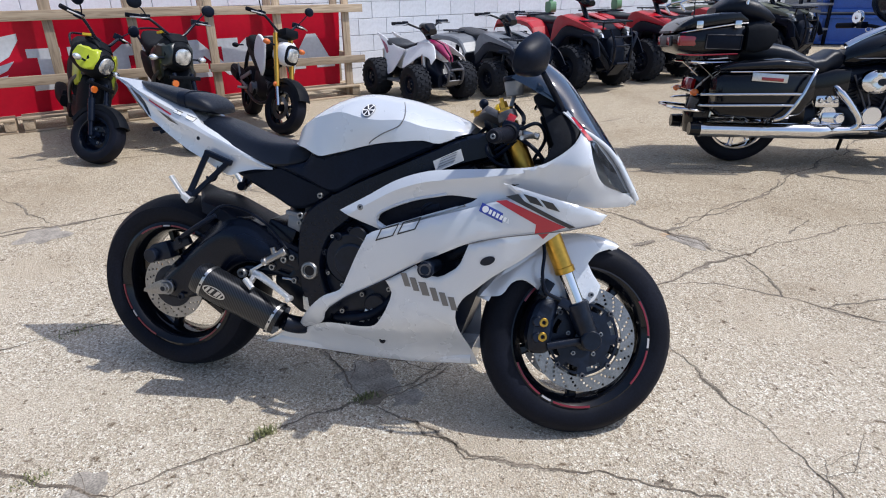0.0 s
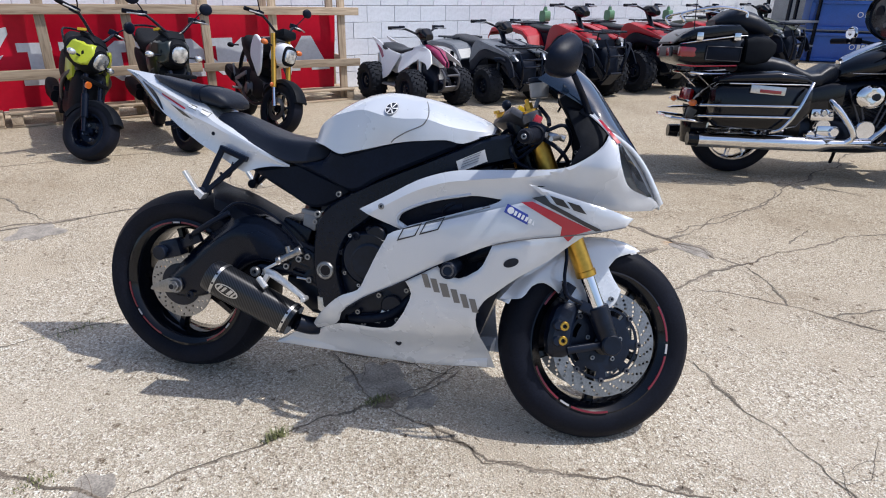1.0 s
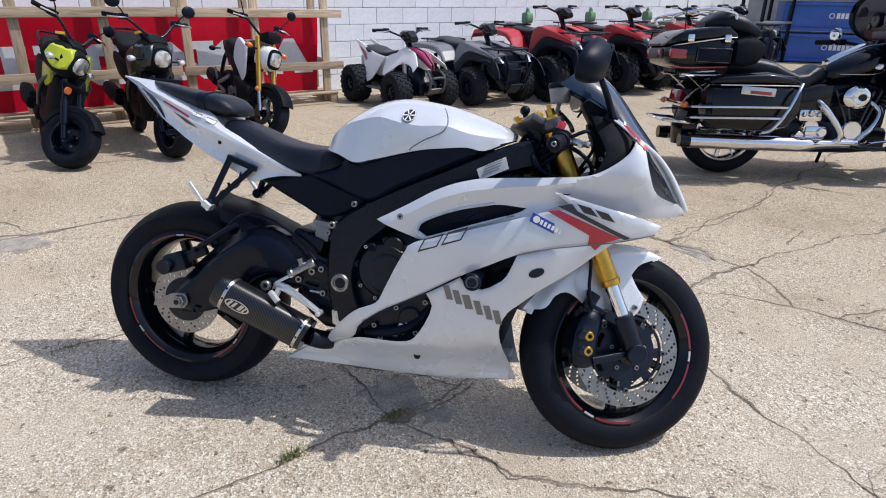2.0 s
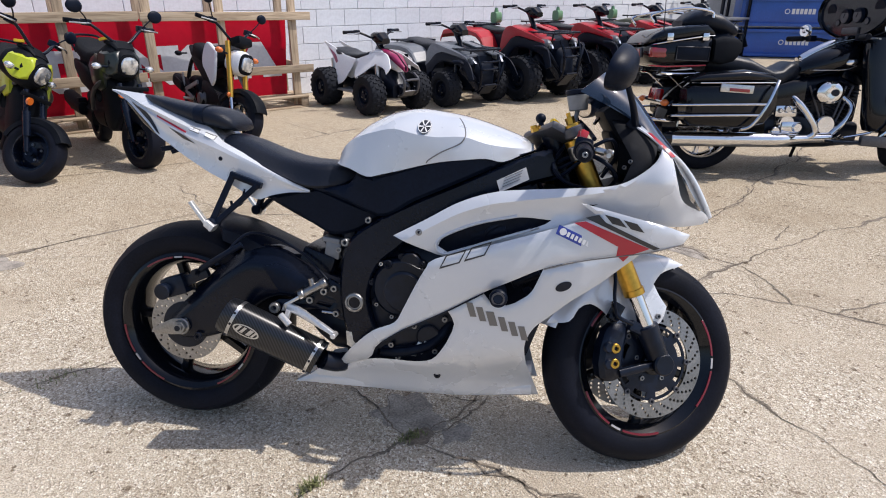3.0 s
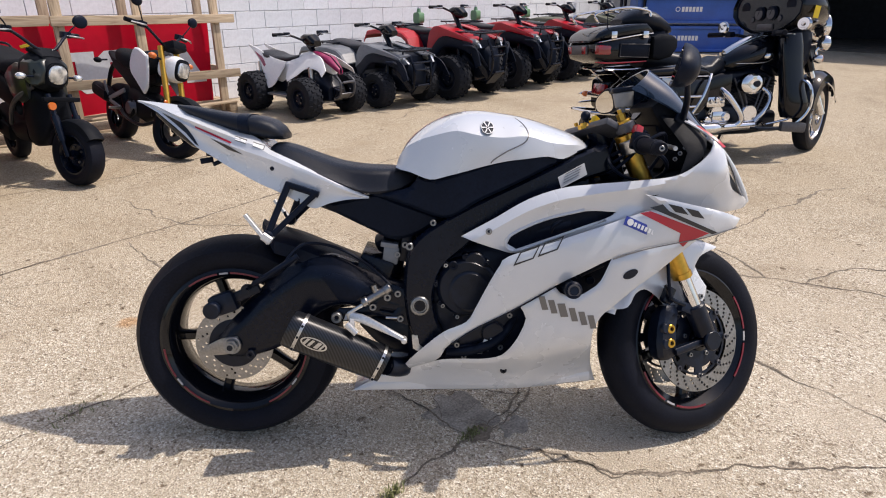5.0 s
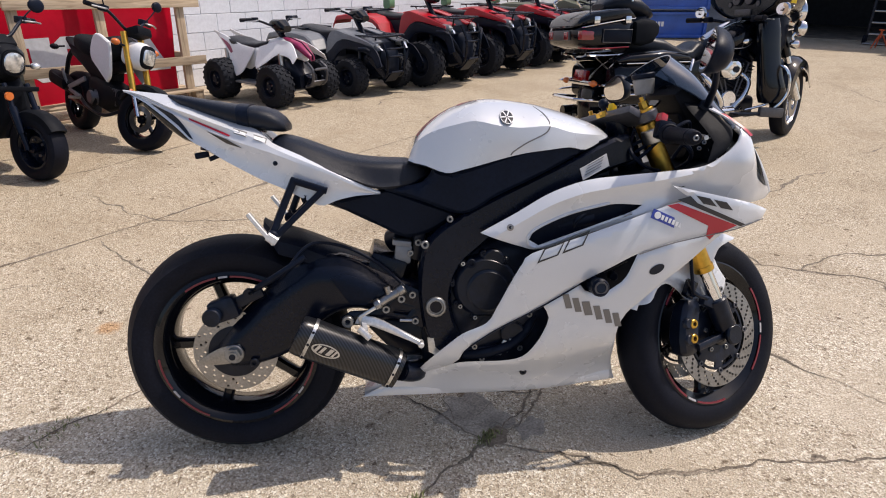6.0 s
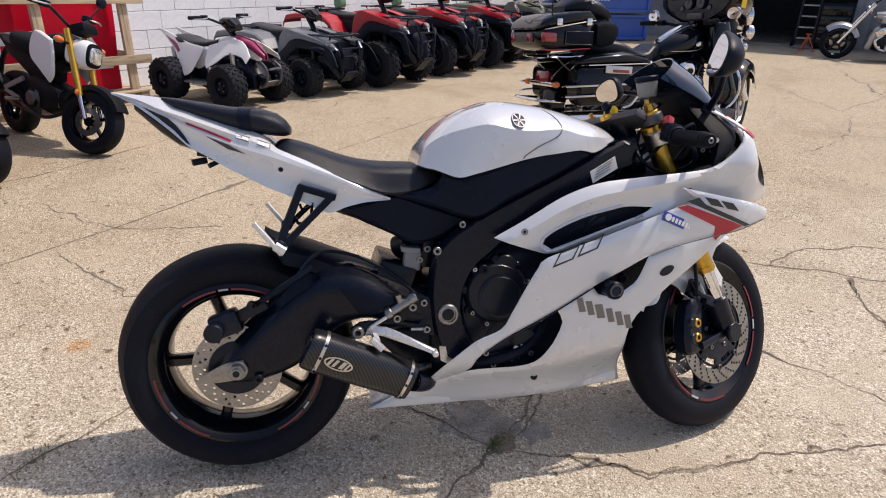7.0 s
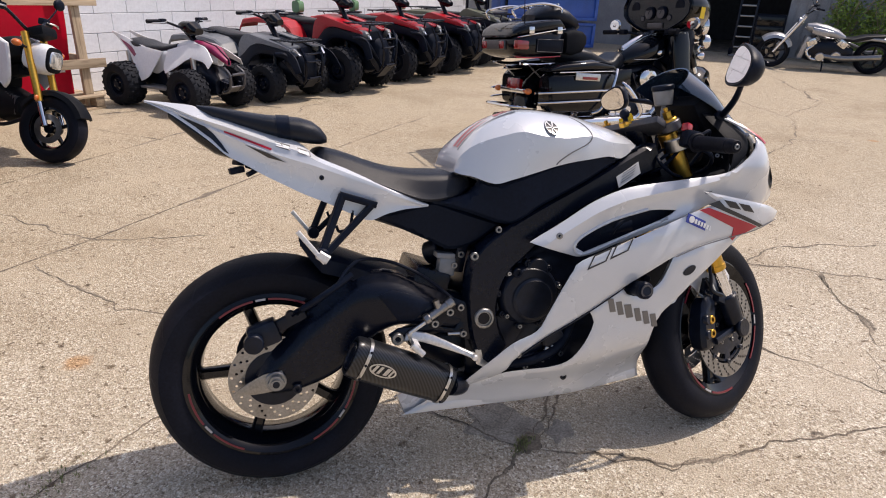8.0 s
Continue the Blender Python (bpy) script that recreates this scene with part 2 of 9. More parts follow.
    nt.links.new(bp.outputs["Normal"], b.inputs["Normal"])
    return m


CONCRETE = concrete_material()
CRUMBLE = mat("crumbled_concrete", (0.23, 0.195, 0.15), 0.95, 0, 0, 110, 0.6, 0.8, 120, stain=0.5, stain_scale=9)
CRACK = mat("crack_dirt", (0.15, 0.122, 0.092), 0.95, 0, 0, 90, 0.5, 0.5, 150, stain=0.5, stain_scale=4)


def wood_material():
    m = mat("raw_pine", (0.42, 0.29, 0.17), 0.75)
    nt, b = m.node_tree, bsdf(m)
    tc = nt.nodes.new("ShaderNodeTexCoord")
    info = nt.nodes.new("ShaderNodeObjectInfo")
    mp = nt.nodes.new("ShaderNodeMapping")
    mp.inputs["Scale"].default_value = (3, 40, 40)
    nt.links.new(tc.outputs["Object"], mp.inputs["Vector"])
    nt.links.new(info.outputs["Random"], mp.inputs["Location"])
    n = tex(nt, "ShaderNodeTexNoise", mp.outputs["Vector"], Scale=1.0, Detail=6.0, Distortion=1.2)
    c = ramp(nt, n.outputs["Fac"], [(0.3, (0.27, 0.2, 0.13)), (0.5, (0.45, 0.35, 0.24)), (0.75, (0.55, 0.45, 0.32))])
    hs = nt.nodes.new("ShaderNodeMapRange")
    hs.inputs["To Min"].default_value, hs.inputs["To Max"].default_value = 0.7, 1.15
    nt.links.new(info.outputs["Random"], hs.inputs["Value"])
    c = mixc(nt, c, hs.outputs["Result"], 1.0, "MULTIPLY")
    nt.links.new(c, b.inputs["Base Color"])
    bp = nt.nodes.new("ShaderNodeBump")
    bp.inputs["Strength"].default_value, bp.inputs["Distance"].default_value = 0.4, 0.003
    nt.links.new(n.outputs["Fac"], bp.inputs["Height"])
    nt.links.new(bp.outputs["Normal"], b.inputs["Normal"])
    return m


WOOD = wood_material()


def block_material():
    """White masonry paint with drips, chips and block-to-block changes."""
    m = mat("painted_block", (0.79, 0.815, 0.855), 0.6, 0, 0, 30, 0.06, 0.6, 60, stain=0.1, stain_scale=1.3)
    nt, b = m.node_tree, bsdf(m)
    info = nt.nodes.new("ShaderNodeObjectInfo")
    hs = nt.nodes.new("ShaderNodeMapRange")
    hs.inputs["To Min"].default_value, hs.inputs["To Max"].default_value = 0.95, 1.03
    nt.links.new(info.outputs["Random"], hs.inputs["Value"])
    old = b.inputs["Base Color"].links[0].from_socket
    nt.links.new(mixc(nt, old, hs.outputs["Result"], 1.0, "MULTIPLY"), b.inputs["Base Color"])
    return m


BLOCK = block_material()
MORTAR = mat("painted_joint", (0.66, 0.67, 0.69), 0.8, 0, 0, 3, 0.35, 0.2)


# ---- mesh helpers ----
def thing(name, at, label, category, group=""):
    """An empty at the base of a thing; at is its pose."""
    ob = new(name)
    ob.empty_display_size = 0.1
    ob.matrix_world = at
    return tagged(ob, label, category, group)


def part(name, bm, material, parent=None, label="", sharp=38):
    me = bpy.data.meshes.new(name)
    bmesh.ops.recalc_face_normals(bm, faces=bm.faces)
    bm.to_mesh(me)
    bm.free()
    me.materials.append(material)
    me.polygons.foreach_set("use_smooth", [True] * len(me.polygons))
    me.set_sharp_from_angle(angle=radians(sharp))
    ob = new(name, me)
    ob.parent = parent
    return tagged(ob, label)


def ring_faces(bm, rings, closed=True, cap=True):
    vs = [[bm.verts.new(p) for p in r] for r in rings]
    n = len(vs[0])
    for a, b in zip(vs, vs[1:]):
        for i in range(n if closed else n - 1):
            j = (i + 1) % n
            bm.faces.new((a[i], a[j], b[j], b[i]))
    if cap and closed:
        bm.faces.new(vs[0][::-1])
        bm.faces.new(vs[-1])
    return vs


def box(bm, c, size, rot=(0, 0, 0), bevel=0.0):
    m = pose(*c, *rot) @ Matrix.Diagonal((*size, 1))
    made = bmesh.ops.create_cube(bm, size=1.0, matrix=m)
    if bevel:
        edges = list({e for v in made["verts"] for e in v.link_edges})
        bmesh.ops.bevel(bm, geom=edges, offset=bevel, segments=2, affect="EDGES", profile=0.6)
    return bm


def basis(d):
    d = Vector(d).normalized()
    up = Vector((0, 0, 1)) if abs(d.z) < 0.95 else Vector((1, 0, 0))
    u = d.cross(up).normalized()
    return u, u.cross(d).normalized()


def cyl(bm, p0, p1, r0, r1=None, seg=16, bevel=0.0):
    r1 = r0 if r1 is None else r1
    p0, p1 = Vector(p0), Vector(p1)
    u, v = basis(p1 - p0)
    d = (p1 - p0).normalized()
    prof = [(p0, r0), (p1, r1)]
    if bevel:
        prof = [(p0, r0 - bevel), (p0 + d * bevel, r0), (p1 - d * bevel, r1), (p1, r1 - bevel)]
    rings = [[p + (u * math.cos(a) + v * math.sin(a)) * r for a in (2 * math.pi * i / seg for i in range(seg))] for p, r in prof]
    ring_faces(bm, rings)
    return bm


def smooth_line(pts, n=6):
    """Points along a Catmull-Rom line through pts."""
    pts = [Vector(p) for p in pts]
    if len(pts) < 3:
        return pts
    ext = [2 * pts[0] - pts[1], *pts, 2 * pts[-1] - pts[-2]]
    out = []
    for i in range(1, len(ext) - 2):
        a, b, c, d = ext[i - 1:i + 3]
        for k in range(n):
            t = k / n
            out.append(0.5 * (2 * b + (c - a) * t + (2 * a - 5 * b + 4 * c - d) * t * t + (3 * b - a - 3 * c + d) * t ** 3))
    out.append(pts[-1])
    return out


def tube(bm, pts, r, seg=10, n=6, smooth=True):
    line = smooth_line(pts, n) if smooth else [Vector(p) for p in pts]
    rings, u = [], None
    for i, p in enumerate(line):
        d = (line[min(i + 1, len(line) - 1)] - line[max(i - 1, 0)]).normalized()
        if u is None:
            u, v = basis(d)
        else:
            u = (u - d * u.dot(d)).normalized()
            v = d.cross(u)
        rr = r(i / (len(line) - 1)) if callable(r) else r
        rings.append([p + (u * math.cos(a) + v * math.sin(a)) * rr for a in (2 * math.pi * k / seg for k in range(seg))])
    ring_faces(bm, rings)
    return bm


def lathe(bm, c, prof, seg=48, closed=False):
    """Turn a profile of (radius, y) about the y axis through c."""
    c = Vector(c)
    rings = [[c + Vector((r * math.cos(a), y, r * math.sin(a))) for r, y in prof] for a in (2 * math.pi * i / seg for i in range(seg))]
    vs = [[bm.verts.new(p) for p in r] for r in rings]
    n = len(prof)
    for i in range(seg):
        a, b = vs[i], vs[(i + 1) % seg]
        for k in range(n if closed else n - 1):
            l = (k + 1) % n
            bm.faces.new((a[k], a[l], b[l], b[k]))
    return bm


def blob(bm, c, r, rot=(0, 0, 0), seg=16):
    bmesh.ops.create_uvsphere(bm, u_segments=seg, v_segments=max(8, seg // 2), radius=1.0, matrix=pose(*c, *rot) @ Matrix.Diagonal((*r, 1)))
    return bm


def inside(p, poly):
    x, y = p
    hit = False
    for (x0, y0), (x1, y1) in zip(poly, poly[1:] + poly[:1]):
        if (y0 > y) != (y1 > y) and x < (x1 - x0) * (y - y0) / (y1 - y0) + x0:
            hit = not hit
    return hit


def dense(poly, step, soft=True):
    """Walk round a polygon at about the given step; corners sharper than 50 degrees stay sharp."""
    pts = [Vector(p) for p in poly]
    n = len(pts)
    out = []
    for i in range(n):
        a, b, c, d = pts[i - 1], pts[i], pts[(i + 1) % n], pts[(i + 2) % n]
        if soft:
            if (b - a).length > 0 and (b - a).angle(c - b) > radians(50):
                a = 2 * b - c
            if (d - c).length > 0 and (c - b).angle(d - c) > radians(50):
                d = 2 * c - b
        k = max(1, int((c - b).length / step))
        for j in range(k):
            t = j / k
            if soft:
                q = 0.5 * (2 * b + (c - a) * t + (2 * a - 5 * b + 4 * c - d) * t * t + (3 * b - a - 3 * c + d) * t ** 3)
            else:
                q = b.lerp(c, t)
            out.append((q.x, q.y))
    return out


def plate(bm, outline, depth, thick, holes=(), step=0.016, soft=True, roll=0.003, side=-1, folds=()):
    """A sheet seen from the side: an outline in x and z with holes, laid at y = side * depth(x, z), thick metres through, with rolled edges."""
    from mathutils.geometry import delaunay_2d_cdt
    loops = [dense(outline, step, soft)] + [dense(h, step * 0.7, soft) for h in holes]
    verts, edges = [], []
    for lp in loops:
        k = len(verts)
        verts += [Vector(p) for p in lp]
        edges += [(k + i, k + (i + 1) % len(lp)) for i in range(len(lp))]
    nb = len(verts)
    for line in folds:
        k = len(verts)
        verts += [Vector(p) for p in line]
        edges += [(k + i, k + i + 1) for i in range(len(line) - 1)]
    off = step * 0.55
    rim_np = np.array([tuple(v) for v in verts])
    if roll > 0:
        inner = []
        for lp in loops:
            n = len(lp)
            for i in range(n):
                a, b = Vector(lp[i - 1]), Vector(lp[(i + 1) % n])
                t = b - a
                if t.length < 1e-6:
                    continue
                q = Vector(lp[i]) + Vector((-t.y, t.x)).normalized() * off
                if not inside(q, loops[0]) or any(inside(q, h) for h in loops[1:]):
                    q = Vector(lp[i]) - Vector((-t.y, t.x)).normalized() * off
                if inside(q, loops[0]) and not any(inside(q, h) for h in loops[1:]) and not any(math.hypot(f[0] - q.x, f[1] - q.y) < step * 0.6 for line in folds for f in line) and np.min(np.hypot(rim_np[:, 0] - q.x, rim_np[:, 1] - q.y)) > off * 0.85:
                    inner.append(q)
        verts += inner
    xs, zs = [p[0] for p in loops[0]], [p[1] for p in loops[0]]
    edge_pts = np.array([tuple(v) for v in verts])
    row = 0
    z = min(zs) + step * 0.5
    while z < max(zs):
        x = min(xs) + step * (0.5 if row % 2 else 1.0)
        while x < max(xs):
            if np.min(np.hypot(edge_pts[:, 0] - x, edge_pts[:, 1] - z)) > step * 0.6 and inside((x, z), loops[0]) and not any(inside((x, z), h) for h in loops[1:]):
                verts.append(Vector((x, z)))
            x += step
        z += step * 0.87
        row += 1
    vo, eo, fo, ov, _, _ = delaunay_2d_cdt(verts, edges, [], 0, 1e-5)
    keep = []
    for f in fo:
        c = (sum(vo[i].x for i in f) / len(f), sum(vo[i].y for i in f) / len(f))
        if inside(c, loops[0]) and not any(inside(c, h) for h in loops[1:]):
            keep.append(list(f))
    rim = [any(o < nb for o in src) for src in ov]
    fd = depth if callable(depth) else (lambda x, z: depth)
    front, back = [], []
    for i, v in enumerate(vo):
        y = fd(v.x, v.y)
        front.append(bm.verts.new((v.x, side * (y - (roll if rim[i] else 0)), v.y)))
        back.append(bm.verts.new((v.x, side * (y - thick), v.y)))
    count = {}
    for f in keep:
        bm.faces.new([front[i] for i in f])
        bm.faces.new([back[i] for i in reversed(f)])
        for i in range(len(f)):
            key = (f[i], f[(i + 1) % len(f)])
            count[key] = count.get(key, 0) + 1
    for a, b in count:
        if (b, a) not in count:
            bm.faces.new((front[b], front[a], back[a], back[b]))
    loose = [v for v in bm.verts if not v.link_faces]
    bmesh.ops.delete(bm, geom=loose, context="VERTS")
    return bm


def loft(bm, stations, seg=20, power=2.4):
    """Rounded sections across the x axis: x, bottom z, top z, half width [, y centre]."""
    rings = []
    for x, z0, z1, w, *yc in stations:
        ring = []
        for i in range(seg):
            a = 2 * math.pi * i / seg
            c, s = math.cos(a), math.sin(a)
            ring.append(Vector((x, (yc[0] if yc else 0) + w * math.copysign(abs(c) ** (2 / power), c), (z0 + z1) / 2 + (z1 - z0) / 2 * math.copysign(abs(s) ** (2 / power), s))))
        rings.append(ring)
    ring_faces(bm, rings)
    return bm


def ramp_f(xs, ys, blur=0.03):
    """A smooth function through points: straight pieces, blurred."""
    def f(x):
        return float(np.mean(np.interp([x + k * blur / 4 for k in range(-4, 5)], xs, ys)))
    return f


def nb():
    return bmesh.new()


# ---- the yard: ground, walls, garage ----
def ground():
    bm = nb()
    bmesh.ops.create_grid(bm, x_segments=2, y_segments=2, size=1.0, matrix=Matrix.Diagonal((900, 900, 1, 1)))
    return tagged(part("ground", bm, CONCRETE), "old tan exposed-aggregate concrete yard, cracked and stained", "ground", kind="structure")


ground_ob = ground()
WALL_Y = 8.2


def wall_box(name, c, size, m, label, cat="wall"):
    bm = nb()
    box(bm, c, size)
    return tagged(part(name, bm, m), label, cat, kind="structure")


wall_north = wall_box("wall_north", (1.6, WALL_Y + 0.21, 2.2), (23.2, 0.4, 4.4), MORTAR, "white painted concrete block wall of the dealership")
wall_box("wall_north_end", (13.0, WALL_Y + 2.2, 2.2), (0.36, 3.6, 4.4), MORTAR, "painted block return wall")
# garage at the end of the yard: cladding on both sides of a wide dark doorway
GX = 16.2
wall_box("garage_wall_left", (GX + 0.1, 9.4, 2.2), (0.2, 8.6, 4.4), METAL_GREY, "grey metal clad garage wall")
wall_box("garage_wall_right", (GX + 0.1, 0.0, 2.2), (0.2, 3.3, 4.4), METAL_GREY, "grey metal clad garage wall beside the dark doorway")
wall_box("garage_lintel", (GX + 0.1, 3.375, 3.9), (0.2, 3.45, 1.0), METAL_GREY, "grey metal lintel over the garage doorway")
# inside of the garage: walls and ceiling coloured as dark as its shade
wall_box("garage_back", (GX + 5.1, 5.9, 2.2), (0.2, 15.8, 4.4), INDOOR_SHADE, "garage back wall, indoor shade painted as near-black")
wall_box("garage_side_left", (GX + 2.6, 13.9, 2.2), (4.8, 0.2, 4.4), INDOOR_SHADE, "garage side wall, indoor shade painted as near-black")
wall_box("garage_side_right", (GX + 2.6, -1.75, 2.2), (4.8, 0.2, 4.4), INDOOR_SHADE, "garage side wall, indoor shade painted as near-black")
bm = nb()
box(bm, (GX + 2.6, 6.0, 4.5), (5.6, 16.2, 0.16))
tagged(part("garage_ceiling", bm, INDOOR_SHADE), "garage ceiling, indoor shade painted as near-black", "ceiling", kind="structure")
# the floor takes the crack colour to look shaded too
wall_box("garage_floor", (GX + 2.6, 6.0, 0.006), (4.8, 15.6, 0.008), CRACK, "garage floor, indoor shade painted as dark brown", "floor")


def rib(y, z0, z1):
    bm = nb()
    box(bm, (GX - 0.012, y, (z0 + z1) / 2), (0.024, 0.05, z1 - z0), bevel=0.006)
    return bm


garage_ribs = thing("cladding", Matrix.Translation((GX, 0, 0)), "vertical ribs of the grey metal garage cladding", "wall")
garage_ribs["kind"] = "structure"
for k in range(16):
    y = -1.5 + 0.2 * k
    if y < 1.62:
        r_ = part("rib", rib(y, 0.02, 4.4), METAL_GREY, garage_ribs)
        r_.matrix_parent_inverse = Matrix.Translation((-GX, 0, 0))


# cracks: dirt-filled, wandering, of changing width
CRACKS = [
    ([(1.92, 1.62), (1.9, 1.51), (1.84, 1.39), (1.81, 1.28), (1.8, 1.15), (1.76, 1.02), (1.7, 0.84), (1.6, 0.5)], 0.007),
    ([(2.77, 2.9), (2.77, 2.77), (2.79, 2.53), (2.82, 2.36), (2.8, 2.23), (2.81, 2.09), (2.85, 1.94)], 0.014),
    ([(2.82, 2.36), (3.22, 2.41), (3.53, 2.44), (3.76, 2.41), (4.23, 2.55), (4.44, 2.6), (4.87, 2.68), (5.46, 2.78), (6.1, 2.8)], 0.014),
    ([(2.1, 1.98), (2.28, 1.95), (2.46, 1.96), (2.66, 1.98), (2.85, 1.94), (3.05, 1.95), (3.46, 1.89), (3.92, 1.78), (4.6, 1.6)], 0.015),
    ([(2.85, 1.94), (2.8, 1.81), (2.7, 1.67), (2.63, 1.58), (2.67, 1.47), (2.71, 1.36), (2.78, 1.1), (2.83, 0.94), (2.9, 0.6)], 0.012),
    ([(2.34, 1.92), (2.49, 1.83), (2.55, 1.73), (2.63, 1.58)], 0.007),
    ([(3.3, 3.3), (3.48, 3.27), (3.71, 3.2), (4.03, 3.02), (4.24, 2.8), (4.44, 2.62)], 0.013),
    ([(4.5, 2.5), (4.57, 2.32), (4.63, 2.17)], 0.01),
    ([(-0.4, 2.3), (-0.2, 2.16), (-0.15, 2.11), (-0.07, 2.02), (-0.01, 1.96), (0.06, 1.89)], 0.024),
    ([(0.06, 1.89), (0.27, 1.91), (0.48, 1.91), (0.64, 1.93), (0.81, 1.91)], 0.007),
    ([(0.81, 1.91), (0.86, 1.78), (0.9, 1.7), (0.94, 1.59), (0.96, 1.5), (1.04, 1.42), (1.13, 1.33), (1.23, 1.26), (1.36, 1.09), (1.5, 0.94), (1.7, 0.7)], 0.011),
    ([(0.81, 2.27), (0.82, 2.13), (0.8, 1.98), (0.81, 1.91), (0.91, 1.91), (1.02, 1.91), (1.11, 1.94), (1.3, 2.0)], 0.012),
    ([(-0.6, 2.93), (-0.22, 2.93), (0.0, 2.93), (0.2, 2.92), (0.5, 2.9)], 0.01),
    ([(-0.4, 5.4), (-0.28, 5.1), (-0.13, 4.64), (0.01, 4.33)], 0.011),
    ([(-0.5, 4.3), (-0.05, 4.34), (0.12, 4.29), (0.44, 4.34)], 0.013),
    ([(0.8, 4.29), (0.77, 4.04), (0.76, 3.83), (0.76, 3.69), (0.72, 3.62), (0.77, 3.56), (0.8, 3.4)], 0.008),
    ([(2.77, 1.08), (2.56, 1.06), (2.43, 1.01), (2.27, 0.93), (2.06, 0.89)], 0.012),
    ([(9.3, 2.31), (8.85, 2.1), (8.5, 1.89), (8.16, 1.73), (7.99, 1.56), (7.7, 1.42), (7.59, 1.33), (8.13, 1.2), (8.58, 1.07), (9.54, 0.94)], 0.016),
    ([(12.14, 1.78), (11.57, 1.54), (10.83, 1.37), (10.4, 1.25), (10.18, 1.12), (9.5, 1.07), (9.1, 0.98)], 0.02),
    ([(7.59, 1.33), (7.12, 1.26), (6.66, 1.22), (6.25, 1.26), (5.81, 1.32), (5.45, 1.42), (5.18, 1.56)], 0.012),
    ([(6.25, 1.26), (6.29, 1.14), (6.36, 0.97), (6.41, 0.8), (6.43, 0.68)], 0.012),
    ([(4.2, 5.7), (4.76, 5.86), (5.2, 5.6)], 0.014),
    ([(1.07, 5.14), (1.08, 4.88), (1.08, 4.57), (1.13, 4.36), (1.3, 4.15), (1.51, 3.86)], 0.008),
    ([(2.68, 1.42), (2.9, 1.36), (3.2, 1.1), (3.4, 0.8)], 0.009),
    ([(0.81, 2.27), (0.9, 2.17), (0.99, 2.09), (1.06, 1.96), (1.12, 1.91)], 0.01),
    ([(1.15, 1.92), (1.01, 1.88), (0.92, 1.87), (0.86, 1.88)], 0.012),
    ([(0.9, 1.72), (0.89, 1.65), (0.93, 1.61), (0.95, 1.56), (0.94, 1.5), (0.98, 1.48), (1.04, 1.44)], 0.006),
    ([(2.94, 2.4), (3.1, 2.43), (3.43, 2.39), (3.75, 2.43), (4.18, 2.58)], 0.012),
    ([(3.33, 1.98), (3.45, 2.01), (3.63, 2.04)], 0.01),
    ([(4.52, 2.48), (4.58, 2.32), (4.6, 2.17)], 0.014),
    ([(2.79, 2.68), (2.83, 2.55), (2.81, 2.33), (2.86, 2.19), (2.8, 2.06)], 0.026),
    ([(2.52, 2.31), (2.67, 2.31)], 0.03),
    ([(1.32, 1.14), (1.35, 1.14), (1.36, 1.11)], 0.02),
    ([(2.73, 1.09), (2.63, 1.07), (2.44, 1.01), (2.34, 0.94), (2.24, 0.9)], 0.01),
]
JOINTS = [
    ([(-1.0, 4.3), (0.44, 4.34), (1.25, 4.37), (2.13, 4.46), (3.2, 4.52), (5.0, 4.6)], 0.016),
    ([(-1.0, 5.85), (0.44, 5.78), (1.35, 5.6), (2.25, 5.76), (3.07, 5.89)], 0.014),
    ([(2.62, 6.9), (2.73, 5.73), (2.68, 5.05), (2.66, 4.5)], 0.008),
]


